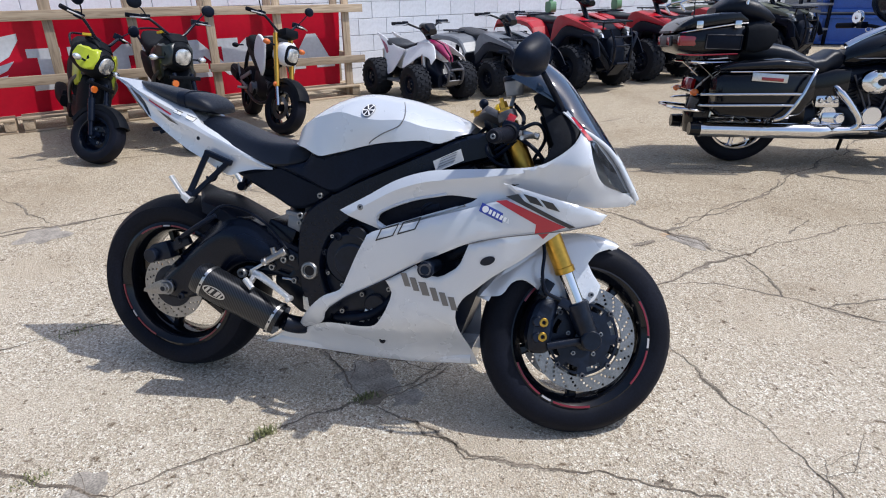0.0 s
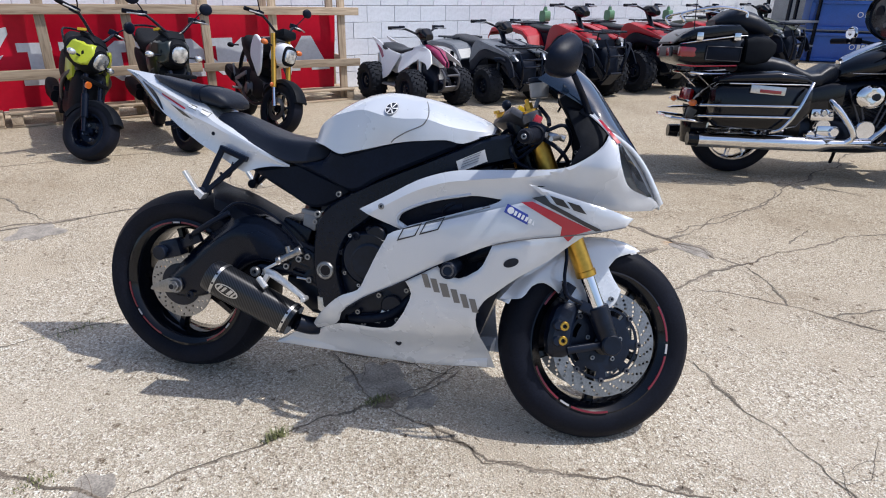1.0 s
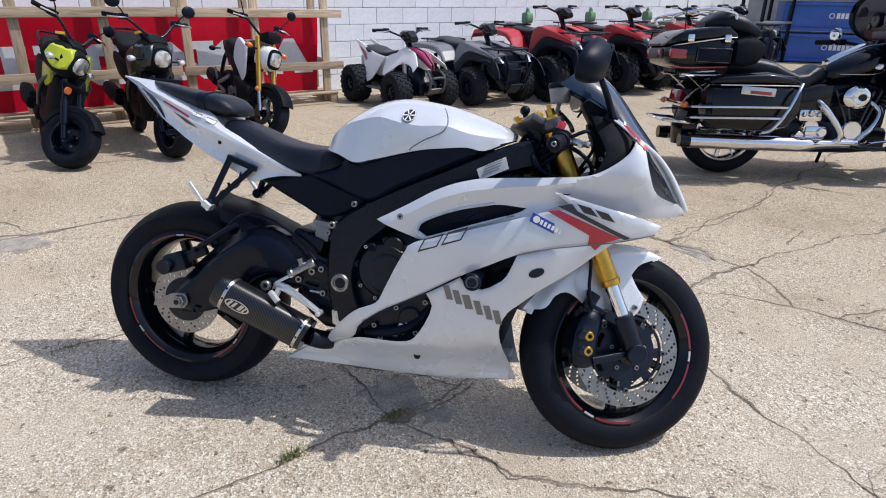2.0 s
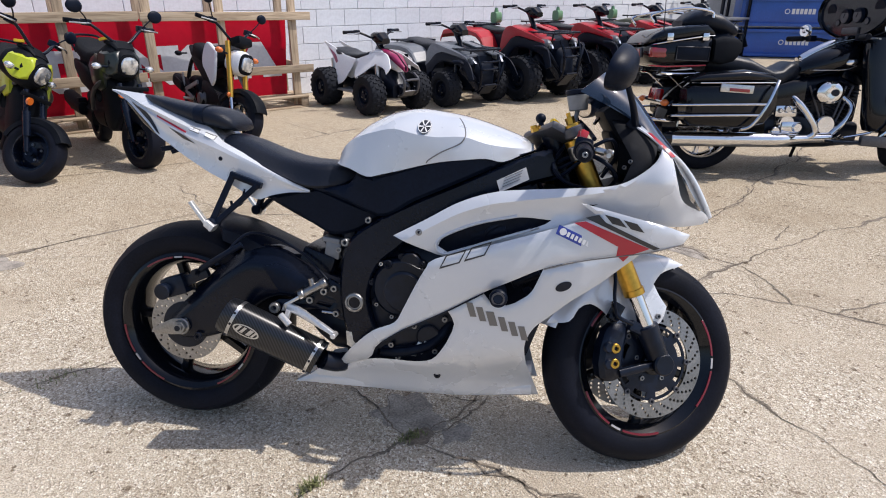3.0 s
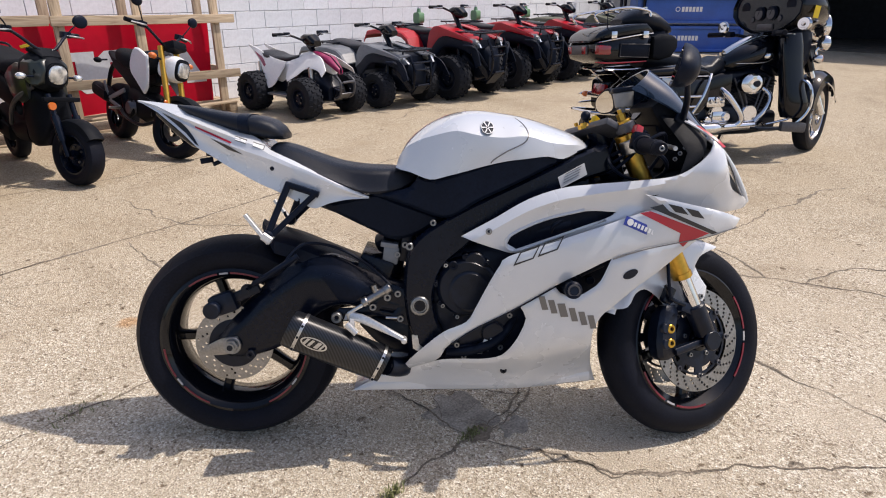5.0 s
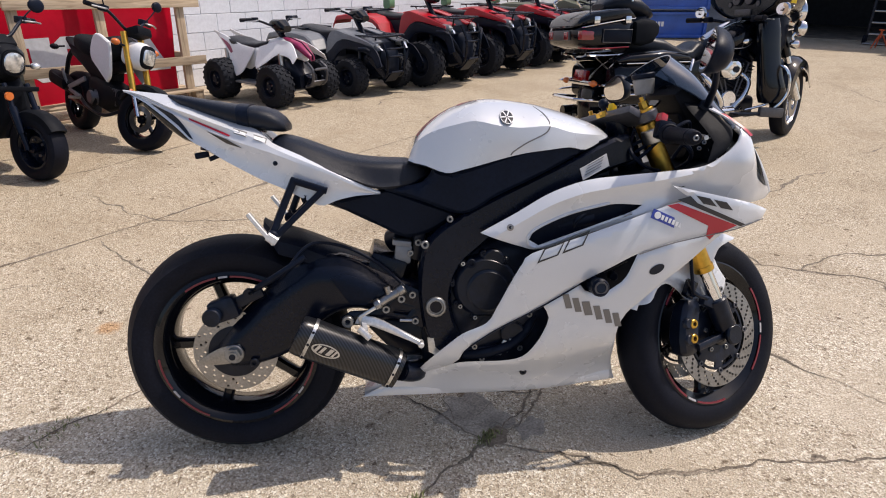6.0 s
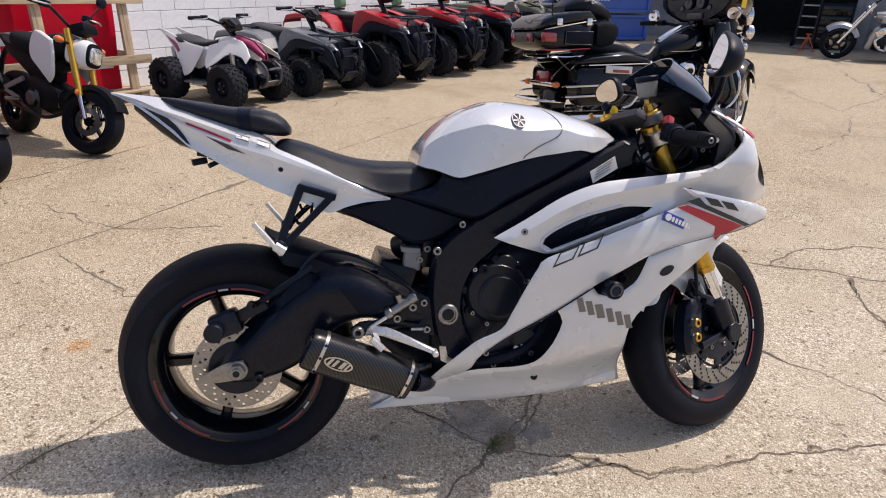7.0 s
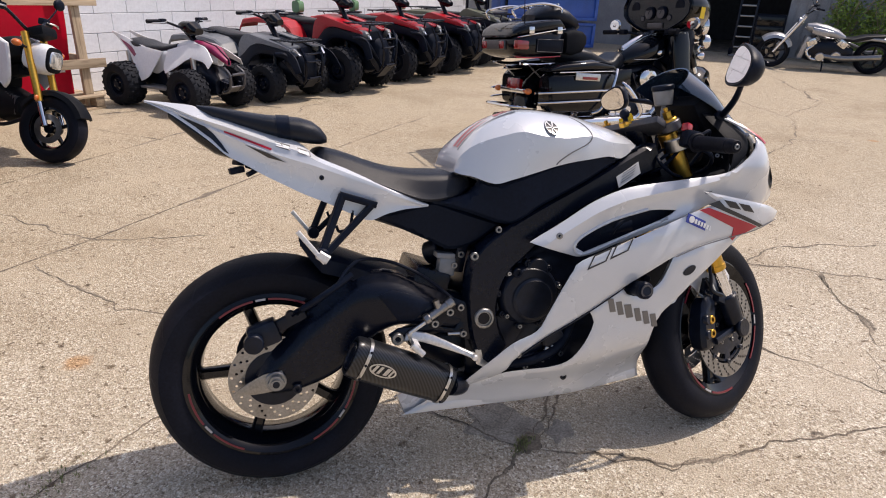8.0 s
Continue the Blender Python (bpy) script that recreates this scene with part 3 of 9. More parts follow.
def crack(pts, w, seed, wander, m=CRACK, name="crack", chips=True):
    """A ragged ribbon of dirt along a line, narrow and wide by turns."""
    rnd = random.Random(seed)
    line = [Vector((x, y, 0)) for x, y in pts]
    for _ in range(5 if wander > 0.01 else 4):
        out = []
        for a, b in zip(line, line[1:]):
            d = b - a
            n = Vector((-d.y, d.x, 0))
            out += [a, (a + b) / 2 + n * rnd.uniform(-wander, wander) * (1 if d.length > 0.03 else 0.6)]
        line = out + [line[-1]]
    bm = nb()
    left, right = [], []
    for i, p in enumerate(line):
        d = (line[min(i + 1, len(line) - 1)] - line[max(i - 1, 0)]).normalized()
        n = Vector((-d.y, d.x, 0))
        k = i / (len(line) - 1)
        ww = w * 0.8 * (0.3 + 0.5 * (noise.noise(p * 5) + 0.5) + 0.5 * max(0, noise.noise(p * 17 + Vector((3, 1, seed))))) * min(1, 8 * k + 0.15, 8 * (1 - k) + 0.15)
        ww = max(0.0015, ww)
        left.append(bm.verts.new(p + n * ww * rnd.uniform(0.3, 0.7) + Vector((0, 0, 0.0018))))
        right.append(bm.verts.new(p - n * ww * rnd.uniform(0.3, 0.7) + Vector((0, 0, 0.0018))))
    for i in range(len(line) - 1):
        bm.faces.new((left[i], left[i + 1], right[i + 1], right[i]))
    ob = part(name, bm, m, ground_ob)
    if not chips:
        return ob
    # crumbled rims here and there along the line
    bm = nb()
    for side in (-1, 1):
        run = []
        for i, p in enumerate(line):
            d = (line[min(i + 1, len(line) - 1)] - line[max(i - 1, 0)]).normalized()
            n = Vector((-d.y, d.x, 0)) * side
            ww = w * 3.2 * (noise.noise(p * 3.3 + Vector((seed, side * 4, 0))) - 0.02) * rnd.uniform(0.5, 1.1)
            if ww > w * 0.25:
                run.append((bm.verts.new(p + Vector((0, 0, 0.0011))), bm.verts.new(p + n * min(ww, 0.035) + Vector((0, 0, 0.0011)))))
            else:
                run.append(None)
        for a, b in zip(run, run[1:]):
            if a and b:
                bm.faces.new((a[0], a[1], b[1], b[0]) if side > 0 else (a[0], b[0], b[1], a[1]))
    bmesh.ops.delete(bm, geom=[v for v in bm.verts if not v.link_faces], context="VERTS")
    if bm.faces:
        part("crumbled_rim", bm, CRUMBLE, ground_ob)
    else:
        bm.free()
    return ob


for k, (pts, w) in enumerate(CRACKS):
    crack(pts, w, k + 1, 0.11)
for k, (pts, w) in enumerate(JOINTS):
    crack(pts, w, 100 + k, 0.014, name="joint")
# fine side cracks around the broken corners
rnd = random.Random(5)
for k, (x, y, n, r) in enumerate(((2.82, 2.25, 5, 0.3), (2.85, 1.95, 4, 0.25), (0.85, 2.02, 5, 0.18), (0.05, 1.95, 3, 0.2), (0.0, 4.2, 4, 0.35), (4.45, 2.6, 4, 0.3), (1.75, 0.95, 4, 0.2))):
    for j in range(n):
        a = rnd.uniform(0, 6.28)
        px, py = x + rnd.uniform(-r, r) * 0.4, y + rnd.uniform(-r, r) * 0.4
        b = a + rnd.uniform(-0.7, 0.7)
        crack([(px, py), (px + r * 0.5 * math.cos(a), py + r * 0.5 * math.sin(a)), (px + r * 0.5 * math.cos(a) + r * 0.5 * math.cos(b), py + r * 0.5 * math.sin(a) + r * 0.5 * math.sin(b))], 0.0035, 200 + 10 * k + j, 0.1, chips=False)


def flat_patch(cx, cy, r, seed, m, name, z=0.0012, squash=1.0):
    bm = nb()
    ring = []
    for i in range(40):
        a = 2 * math.pi * i / 40
        q = r * (0.75 + 0.5 * noise.noise(Vector((math.cos(a) * 1.6, math.sin(a) * 1.6, seed))))
        ring.append(bm.verts.new((cx + q * math.cos(a), cy + q * squash * math.sin(a), z)))
    bm.faces.new(ring)
    return part(name, bm, m, ground_ob)


PATCH = mat("dark_patch_mortar", (0.29, 0.26, 0.22), 0.9, 0, 0, 140, 0.35, 0.5, 260, stain=0.35, stain_scale=14)
flat_patch(0.88, 2.02, 0.13, 3, PATCH, "mortar_patch")
flat_patch(2.8, 2.2, 0.085, 8, PATCH, "mortar_patch", squash=1.6)
flat_patch(0.84, 1.9, 0.06, 12, CRACK, "dirt_patch", 0.0015, 0.7)
flat_patch(0.94, 1.84, 0.075, 21, PATCH, "dirt_patch", 0.0014, 0.6)
flat_patch(0.0, 1.97, 0.07, 15, PATCH, "mortar_patch")
flat_patch(-0.05, 4.2, 0.16, 17, PATCH, "mortar_patch")


def tuft(x, y, n, h, spread, seed, label):
    rnd = random.Random(seed)
    vs, fs = [], []
    for k in range(n):
        a = rnd.uniform(0, 6.28)
        px, py = rnd.gauss(0, spread), rnd.gauss(0, spread * 0.5)
        hh, lean = h * rnd.uniform(0.4, 1.0), rnd.uniform(0.1, 0.9)
        w = 0.0016
        dx, dy = math.cos(a), math.sin(a)
        i = len(vs)
        vs += [(px - dy * w, py + dx * w, 0), (px + dy * w, py - dx * w, 0), (px + dx * hh * lean * 0.4 + dy * w, py + dy * hh * lean * 0.4 - dx * w, hh * 0.7), (px + dx * hh * lean * 0.4 - dy * w, py + dy * hh * lean * 0.4 + dx * w, hh * 0.7), (px + dx * hh * lean, py + dy * hh * lean, hh * (1 - 0.3 * lean))]
        fs += [(i, i + 1, i + 2, i + 3), (i + 3, i + 2, i + 4)]
    me = bpy.data.meshes.new("grass_tuft")
    me.from_pydata(vs, [], fs)
    me.materials.append(GRASS)
    ob = new("grass_tuft", me)
    ob.location = (x, y, 0.001)
    return tagged(ob, label, "grass", kind="stuff")


tuft(0.485, 1.915, 70, 0.035, 0.016, 1, "small green grass tuft growing in a concrete crack")
tuft(0.45, 1.912, 20, 0.02, 0.02, 2, "thin grass blades in a concrete crack")
tuft(0.82, 1.915, 120, 0.016, 0.022, 3, "low green weeds and moss at a crack junction")
tuft(0.03, 2.925, 80, 0.014, 0.05, 4, "low moss and weeds along a concrete crack")
tuft(-0.12, 2.08, 70, 0.014, 0.03, 5, "low moss along a concrete crack")


# ---- the white sport motorcycle, leaning on its side stand ----
SPORT_AT = Matrix.Translation((0.3885, 2.4523, 0.0)) @ pose(0, 0, 0, 0, 0, -46.3) @ pose(0, 0, 0, -11.5, 0, 0)
fw_z = ramp_f([0.1, 0.2, 0.25, 0.33, 0.42, 0.55, 0.65, 0.78, 0.865, 0.91, 0.96], [0.08, 0.12, 0.14, 0.164, 0.183, 0.202, 0.214, 0.219, 0.196, 0.15, 0.092], 0.045)
fw_x = ramp_f([0.2, 0.5, 0.75, 1.05, 1.2, 1.33, 1.40, 1.44, 1.48], [0.62, 0.86, 0.95, 1.01, 1.02, 0.98, 0.86, 0.7, 0.45], 0.06)


def ease(t):
    t = max(0.0, min(1.0, t))
    return t * t * (3 - 2 * t)


def cowl(x, z):
    """Half width of the fairing at x, z."""
    tuck = ease((x - 0.8) / 0.26) * ease((0.38 - z) / 0.2)
    return fw_z(z) * fw_x(x) * (1 - 0.3 * tuck)


side_z = ramp_f([0.10, 0.2, 0.24, 0.27, 0.30, 0.35, 0.41, 0.48, 0.53, 0.58, 0.65, 0.70, 0.75, 0.8], [0.08, 0.12, 0.146, 0.174, 0.198, 0.213, 0.219, 0.228, 0.235, 0.24, 0.238, 0.234, 0.228, 0.22], 0.03)
side_x = ramp_f([0.2, 0.35, 0.5, 0.6, 0.75, 0.9, 1.05, 1.3], [0.56, 0.66, 0.8, 0.92, 0.99, 0.985, 0.965, 0.94], 0.06)


def flank(x, z):
    """Half width of the middle and lower side panels, which stand proud of the upper fairing."""
    tuck = ease((x - 0.8) / 0.26) * ease((0.38 - z) / 0.2)
    m = ease((x - 1.08) / 0.16)
    return side_z(z) * side_x(x) * (1 - 0.3 * tuck) * (1 - m) + cowl(x, z) * m


def above(d):
    return lambda x, z: flank(x, z) + d


def tyre(bm, c, R, w, seg=72):
    prof = [(R - 0.093, w * 0.36), (R - 0.086, w * 0.43), (R - 0.06, w * 0.5), (R - 0.034, w * 0.485), (R - 0.016, w * 0.37), (R - 0.005, w * 0.2), (R, 0)]
    prof = prof + [(r, -y) for r, y in prof[-2::-1]]
    return lathe(bm, c, prof, seg)


def grooves(bm, c, R, w, n):
    """Short slanted cuts across the shoulders of a road tyre."""
    c = Vector(c)
    across = [(0.10, R + 0.0002), (0.2, R - 0.0048), (0.37, R - 0.0155), (0.45, R - 0.026)]
    for k in range(n):
        for s in (-1, 1):
            a0 = 2 * math.pi * (k + (0.5 if s > 0 else 0)) / n
            ring = []
            for j, (f, r) in enumerate(across):
                a = a0 + 0.055 * j
                for da in (-0.005, 0.005):
                    ring.append(bm.verts.new(c + Vector(((r + 0.0006) * math.cos(a + da), s * f * w, (r + 0.0006) * math.sin(a + da)))))
            for j in range(len(across) - 1):
                bm.faces.new((ring[2 * j], ring[2 * j + 1], ring[2 * j + 3], ring[2 * j + 2]))
    return bm


def rim_ring(bm, c, R, w, seg=72):
    prof = [(R + 0.008, w), (R - 0.004, w + 0.004), (R - 0.012, w - 0.002), (R - 0.03, w * 0.7), (R - 0.036, 0), (R - 0.03, -w * 0.7), (R - 0.012, -w + 0.002), (R - 0.004, -w - 0.004), (R + 0.008, -w)]
    prof += [(R + 0.002, -w * 0.9), (R - 0.02, -w * 0.4), (R - 0.02, w * 0.4), (R + 0.002, w * 0.9)]
    return lathe(bm, c, prof, seg, closed=True)


def spoke(bm, c, a, r0, r1, w0, w1, t0, t1):
    c = Vector(c)
    rings = []
    for k in range(7):
        t = k / 6
        r = r0 + (r1 - r0) * t
        w = w0 + (w1 - w0) * t + 0.012 * (max(0, t - 0.75) * 4) ** 2
        th = t0 + (t1 - t0) * t
        ring = []
        for j in range(8):
            b = 2 * math.pi * j / 8 + math.pi / 8
            u, v = math.copysign(abs(math.cos(b)) ** 0.6, math.cos(b)) * w / 2, math.copysign(abs(math.sin(b)) ** 0.6, math.sin(b)) * th / 2
            ring.append(c + Vector((r * math.cos(a) - u * math.sin(a), v, r * math.sin(a) + u * math.cos(a))))
        rings.append(ring)
    ring_faces(bm, rings)
    return bm


def circle(cx, cz, r, n=24, a0=0.0):
    return [(cx + r * math.cos(a0 + 2 * math.pi * i / n), cz + r * math.sin(a0 + 2 * math.pi * i / n)) for i in range(n)]


def disc(bm, c, r0, r1, y, thick, rows, n_rows, slot=0):
    holes = [circle(c[0], c[2], r0, 36)]
    for k in range(n_rows):
        for j, rr in enumerate(rows):
            a = 2 * math.pi * (k + j / len(rows)) / n_rows
            holes.append(circle(c[0] + rr * math.cos(a), c[2] + rr * math.sin(a), 0.0042, 7))
    plate(bm, circle(c[0], c[2], r1, 72), abs(y), thick, holes, step=0.02, soft=False, roll=0.0005, side=-1 if y < 0 else 1)
    return bm


def bolt(parent, p, r=0.009, d=(0, -1, 0), h=0.008, m=None, name="bolt"):
    """A cap screw with a dark hexagon socket."""
    p, d = Vector(p), Vector(d).normalized()
    u, v = basis(d)
    rings = [[p + d * z + (u * math.cos(a) + v * math.sin(a)) * q for a in (2 * math.pi * i / 12 for i in range(12))]
             for z, q in ((0, r), (h * 0.8, r), (h, r * 0.88), (h, r * 0.5), (h * 0.35, r * 0.46))]
    bm = nb()
    ring_faces(bm, rings)
    ob = part(name, bm, m or SCREW, parent)
    bm = nb()
    cyl(bm, p + d * h * 0.3, p + d * h * 0.4, r * 0.44, seg=6)
    part("socket", bm, BLACK_PL, ob)
    return ob


def parallelogram(x, z, w, h, slant, up=(0.0, 1.0), along=(1.0, 0.0)):
    """Four corners of a slanted bar on a panel."""
    a, u = Vector(along), Vector(up)
    o = Vector((x, z))
    return [tuple(o), tuple(o + a * w), tuple(o + a * (w + slant) + u * h), tuple(o + a * slant + u * h)]


def decal(name, outline, parent, m, lift=0.0016, step=0.01, holes=(), depth=None, soft=False, label=""):
    bm = nb()
    f = depth or flank
    plate(bm, outline, lambda x, z: f(x, z) + lift, 0.0014, holes, step=step, soft=soft, roll=0.0)
    return part(name, bm, m, parent, label)


def caster(bm):
    """Finds the outer surface of a mesh from its right side (depth) or from above (height)."""
    from mathutils.bvhtree import BVHTree
    tree = BVHTree.FromBMesh(bm)

    def depth(x, z):
        hit = tree.ray_cast(Vector((x, -1, z)), Vector((0, 1, 0)))[0]
        return -hit.y if hit else 0.1

    def height(x, y):
        hit = tree.ray_cast(Vector((x, y, 2)), Vector((0, 0, -1)))[0]
        return hit.z if hit else 0.9
    return depth, height


def beam(bm, a, b, w, h):
    """A square-edged bar from a to b."""
    a, b = Vector(a), Vector(b)
    u, v = basis(b - a)
    rings = [[p + u * w / 2 * i * 0.8 + v * h / 2 * j if abs(j) == 1 else p + u * w / 2 * i + v * h / 2 * j for i, j in ((1, -0.7), (1, 0.7), (1, 1), (-1, 1), (-1, 0.7), (-1, -0.7), (-1, -1), (1, -1))] for p in (a, b)]
    ring_faces(bm, rings)
    return bm


def sport_bike():
    T = thing("sport_motorcycle", SPORT_AT, "pearl white faired sport motorcycle leaning on its side stand", "motorcycle")
    RA, FA = (-0.004, 0.0, 0.307), (1.383, 0.0, 0.294)

    # rear wheel
    w = part("rear_wheel", lathe(nb(), RA, [(0.03, -0.1), (0.045, -0.09), (0.05, -0.06), (0.042, 0), (0.05, 0.06), (0.045, 0.09), (0.03, 0.1)], 32), BLACK_GLOSS, T)
    part("tyre", tyre(nb(), RA, 0.306, 0.178), RUBBER, w)
    tagged(part("tread_grooves", grooves(nb(), RA, 0.306, 0.178, 15), BLACK_PL, w), kind="stuff")
    part("rim", rim_ring(nb(), RA, 0.214, 0.075), BLACK_GLOSS, w)
    for k in range(5):
        part("spoke", spoke(nb(), RA, radians(90 + 72 * k + 18), 0.04, 0.2, 0.036, 0.026, 0.05, 0.034), BLACK_GLOSS, w)
    for k in range(3):
        a0, a1 = ((radians(65), radians(125)), (radians(185), radians(245)), (radians(295), radians(350)))[k]
        for f0, f1, m_ in ((0.0, 0.42, RED_TAPE), (0.45, 0.56, GREY_TAPE), (0.59, 1.0, RED_TAPE)):
            bm = nb()
            ring_faces(bm, [[Vector(RA) + Vector((r * math.cos(a), -0.081 + dy, r * math.sin(a))) for r, dy in ((0.2048, 0.0015), (0.2048, -0.001), (0.2096, -0.001), (0.2096, 0.0015))] for a in np.linspace(a0 + (a1 - a0) * f0, a0 + (a1 - a0) * f1, 14)])
            part("rim_tape", bm, m_, w, "red rim tape" if m_ is RED_TAPE else "silver rim tape")
    part("brake_disc", disc(nb(), RA, 0.068, 0.112, -0.088, 0.005, (0.082, 0.093, 0.104), 18), STEEL, w)
    part("disc_carrier", lathe(nb(), (RA[0], -0.086, RA[2]), [(0.072, 0.002), (0.072, -0.004), (0.04, -0.008), (0.03, -0.008)], 30), DARK, w)
    part("sprocket", lathe(nb(), (RA[0], 0.085, RA[2]), [(0.1, 0.003), (0.1, -0.003), (0.03, -0.003), (0.03, 0.003)], 40, True), DARK, w)
    bm = nb()
    cyl(bm, (-0.15, -0.02, 0.47), (-0.128, -0.03, 0.452), 0.005)
    part("valve", bm, BLACK_PL, w)

    # swing arm
    sw_out = [(-0.05, 0.34), (-0.03, 0.37), (0.02, 0.415), (0.076, 0.465), (0.15, 0.527), (0.205, 0.563), (0.24, 0.57), (0.31, 0.56), (0.385, 0.528), (0.45, 0.498), (0.53, 0.47), (0.55, 0.42), (0.5, 0.39), (0.43, 0.395),
              (0.33, 0.425), (0.26, 0.405), (0.2, 0.35), (0.14, 0.305), (0.06, 0.275), (0.0, 0.27), (-0.04, 0.285)]
    arm_top = ramp_f([p[0] for p in sw_out[:12]], [p[1] for p in sw_out[:12]], 0.02)
    arm_low = ramp_f([p[0] for p in reversed(sw_out[11:])], [p[1] for p in reversed(sw_out[11:])], 0.02)

    def arm_depth(x, z):
        """Flat in the middle, rolled in towards the upper and lower edges."""
        t, u = ease((arm_top(x) - z) / 0.075), ease((z - arm_low(x)) / 0.04)
        return 0.117 + 0.02 * max(0, min(1, (x - 0.05) / 0.3)) - 0.034 * (1 - t) ** 2 - 0.012 * (1 - u) ** 2
    sa = part("swing_arm", plate(nb(), sw_out, arm_depth, 0.04, roll=0.007, step=0.011), BLACK_SATIN, T)
    bm = nb()
    plate(bm, [(-0.05, 0.34), (0.0, 0.36), (0.2, 0.44), (0.42, 0.5), (0.53, 0.47), (0.55, 0.42), (0.45, 0.39), (0.2, 0.34), (0.0, 0.27), (-0.04, 0.285)], 0.12, 0.04, side=1, roll=0.008)
    box(bm, (0.40, 0, 0.50), (0.1, 0.2, 0.12), (0, 20, 0), 0.01)
    part("far_arm", bm, BLACK_SATIN, sa)
    part("recess", plate(nb(), [(0.262, 0.512), (0.3, 0.522), (0.41, 0.486), (0.35, 0.438), (0.312, 0.44)], lambda x, z: arm_depth(x, z) + 0.002, 0.006, roll=0.001, soft=False), BLACK_PL, sa)
    part("axle_plate", plate(nb(), [(-0.098, 0.287), (-0.094, 0.298), (-0.03, 0.332), (0.015, 0.338), (0.026, 0.313), (0.008, 0.29), (-0.05, 0.283)], 0.121, 0.006, roll=0.001), STEEL, sa, "bare aluminium axle plate")
    bm = nb()
    cyl(bm, (0, -0.118, 0.313), (0, -0.128, 0.313), 0.026, seg=24, bevel=0.002)
    cyl(bm, (0, -0.128, 0.313), (0, -0.14, 0.313), 0.02, seg=6, bevel=0.001)
    cyl(bm, (0, -0.14, 0.313), (0, -0.147, 0.313), 0.012, seg=16)
    nut = part("axle_nut", bm, SCREW, sa)
    # no bore is cut: a dark disc on the nut paints its shade
    part("axle_hole_disc", cyl(nb(), (0, -0.1465, 0.313), (0, -0.148, 0.313), 0.0085, seg=16), DARK, nut)
    bolt(sa, (0.05, -0.118, 0.285), 0.012, m=DARK)
    bm = nb()
    box(bm, (-0.02, -0.1, 0.432), (0.075, 0.05, 0.06), (0, -18, 0), 0.012)
    cyl(bm, (-0.045, -0.12, 0.42), (-0.045, -0.145, 0.42), 0.024, seg=20, bevel=0.003)
    box(bm, (0.04, -0.1, 0.46), (0.09, 0.02, 0.03), (0, -25, 0), 0.005)
    cyl(bm, (0.045, -0.1, 0.475), (0.045, -0.115, 0.475), 0.012, seg=14)
    part("rear_caliper", bm, DARK, sa, "black rear brake caliper")
    part("brake_line", tube(nb(), [(0.05, -0.115, 0.475), (0.14, -0.14, 0.53), (0.19, -0.125, 0.585), (0.23, -0.115, 0.605), (0.3, -0.11, 0.592), (0.37, -0.115, 0.557), (0.42, -0.13, 0.52), (0.455, -0.14, 0.487)], 0.0045), BLACK_PL, sa)
    part("line_guide", tube(nb(), [(0.06, -0.125, 0.485), (0.14, -0.14, 0.535), (0.2, -0.13, 0.572)], 0.0085), BLACK_PL, sa)
    # hugger over the rear tyre, running forward along the arm
    bm = nb()
    rings = []
    for p in smooth_line([(0.082, 0, 0.655), (0.115, 0, 0.632), (0.18, 0, 0.612), (0.26, 0, 0.578), (0.34, 0, 0.545), (0.42, 0, 0.515), (0.47, 0, 0.49)], 4):
        f = max(0.25, min(1.0, (p.x - 0.06) / 0.07))
        ring = [p + Vector((0, y, dz)) for y, dz in ((-0.1 * f, -0.05 * f), (-0.098 * f, -0.018), (-0.075 * f, -0.004), (0, 0.003), (0.075 * f, -0.004), (0.098 * f, -0.018), (0.1 * f, -0.05 * f))]
        rings.append(ring + [q - Vector((0, 0, 0.004)) for q in reversed(ring)])
    ring_faces(bm, rings)
    part("hugger", bm, BLACK_PL, T)

    # exhaust
    c0, c1 = Vector((0.172, -0.2, 0.392)), Vector((0.436, -0.146, 0.254))
    d = (c1 - c0).normalized()

    def can_rings(ts, grow=0.0, a=0.044, b=0.0525):
        u, v = Vector((0, 1, 0)), d.cross(Vector((0, 1, 0))).normalized()
        return [[c0 + (c1 - c0) * t + u * (a * s + grow) * math.copysign(abs(math.cos(q)) ** 0.8, math.cos(q)) + v * (b * s + grow) * math.copysign(abs(math.sin(q)) ** 0.8, math.sin(q)) for q in np.linspace(0, 2 * math.pi, 36, endpoint=False)] for t, s in ts]
    bm = nb()
    ring_faces(bm, can_rings([(0.14, 1), (0.5, 1), (0.99, 0.96)]))
    ex = part("exhaust", bm, CARBON, T, "black carbon fibre silencer")
    bm = nb()
    ring_faces(bm, can_rings([(0.14, 0.99), (0.08, 0.98), (0.04, 0.95), (0.025, 0.9), (0.025, 0.76), (0.08, 0.7)], 0), cap=True)
    part("end_cap", bm, CARBON, ex)
    bm = nb()
    ring_faces(bm, can_rings([(0.035, 0.66), (0.02, 0.64), (0.02, 0.58), (0.05, 0.5)]))
    part("outlet", bm, DARK, ex)
    for t in (0.14, 0.93):
        bm = nb()
        ring_faces(bm, can_rings([(t - 0.014, 1.0), (t + 0.014, 1.0)], 0.0012), cap=False)
        ring_faces(bm, can_rings([(t - 0.014, 1.0), (t + 0.014, 1.0)], 0.0003), cap=False)
        b = part("band", bm, ALU, ex)
        b2 = c0 + (c1 - c0) * t
        for s in (-0.035, 0.0, 0.035):
            bolt(b, b2 + Vector((0, -0.0445, 0)) + d.cross(Vector((0, 1, 0))).normalized() * s, 0.0035, h=0.003, name="rivet", m=DARK)
    # oval badge of plain shapes
    bd = c0 + (c1 - c0) * 0.30 + Vector((0, -0.0452, 0))
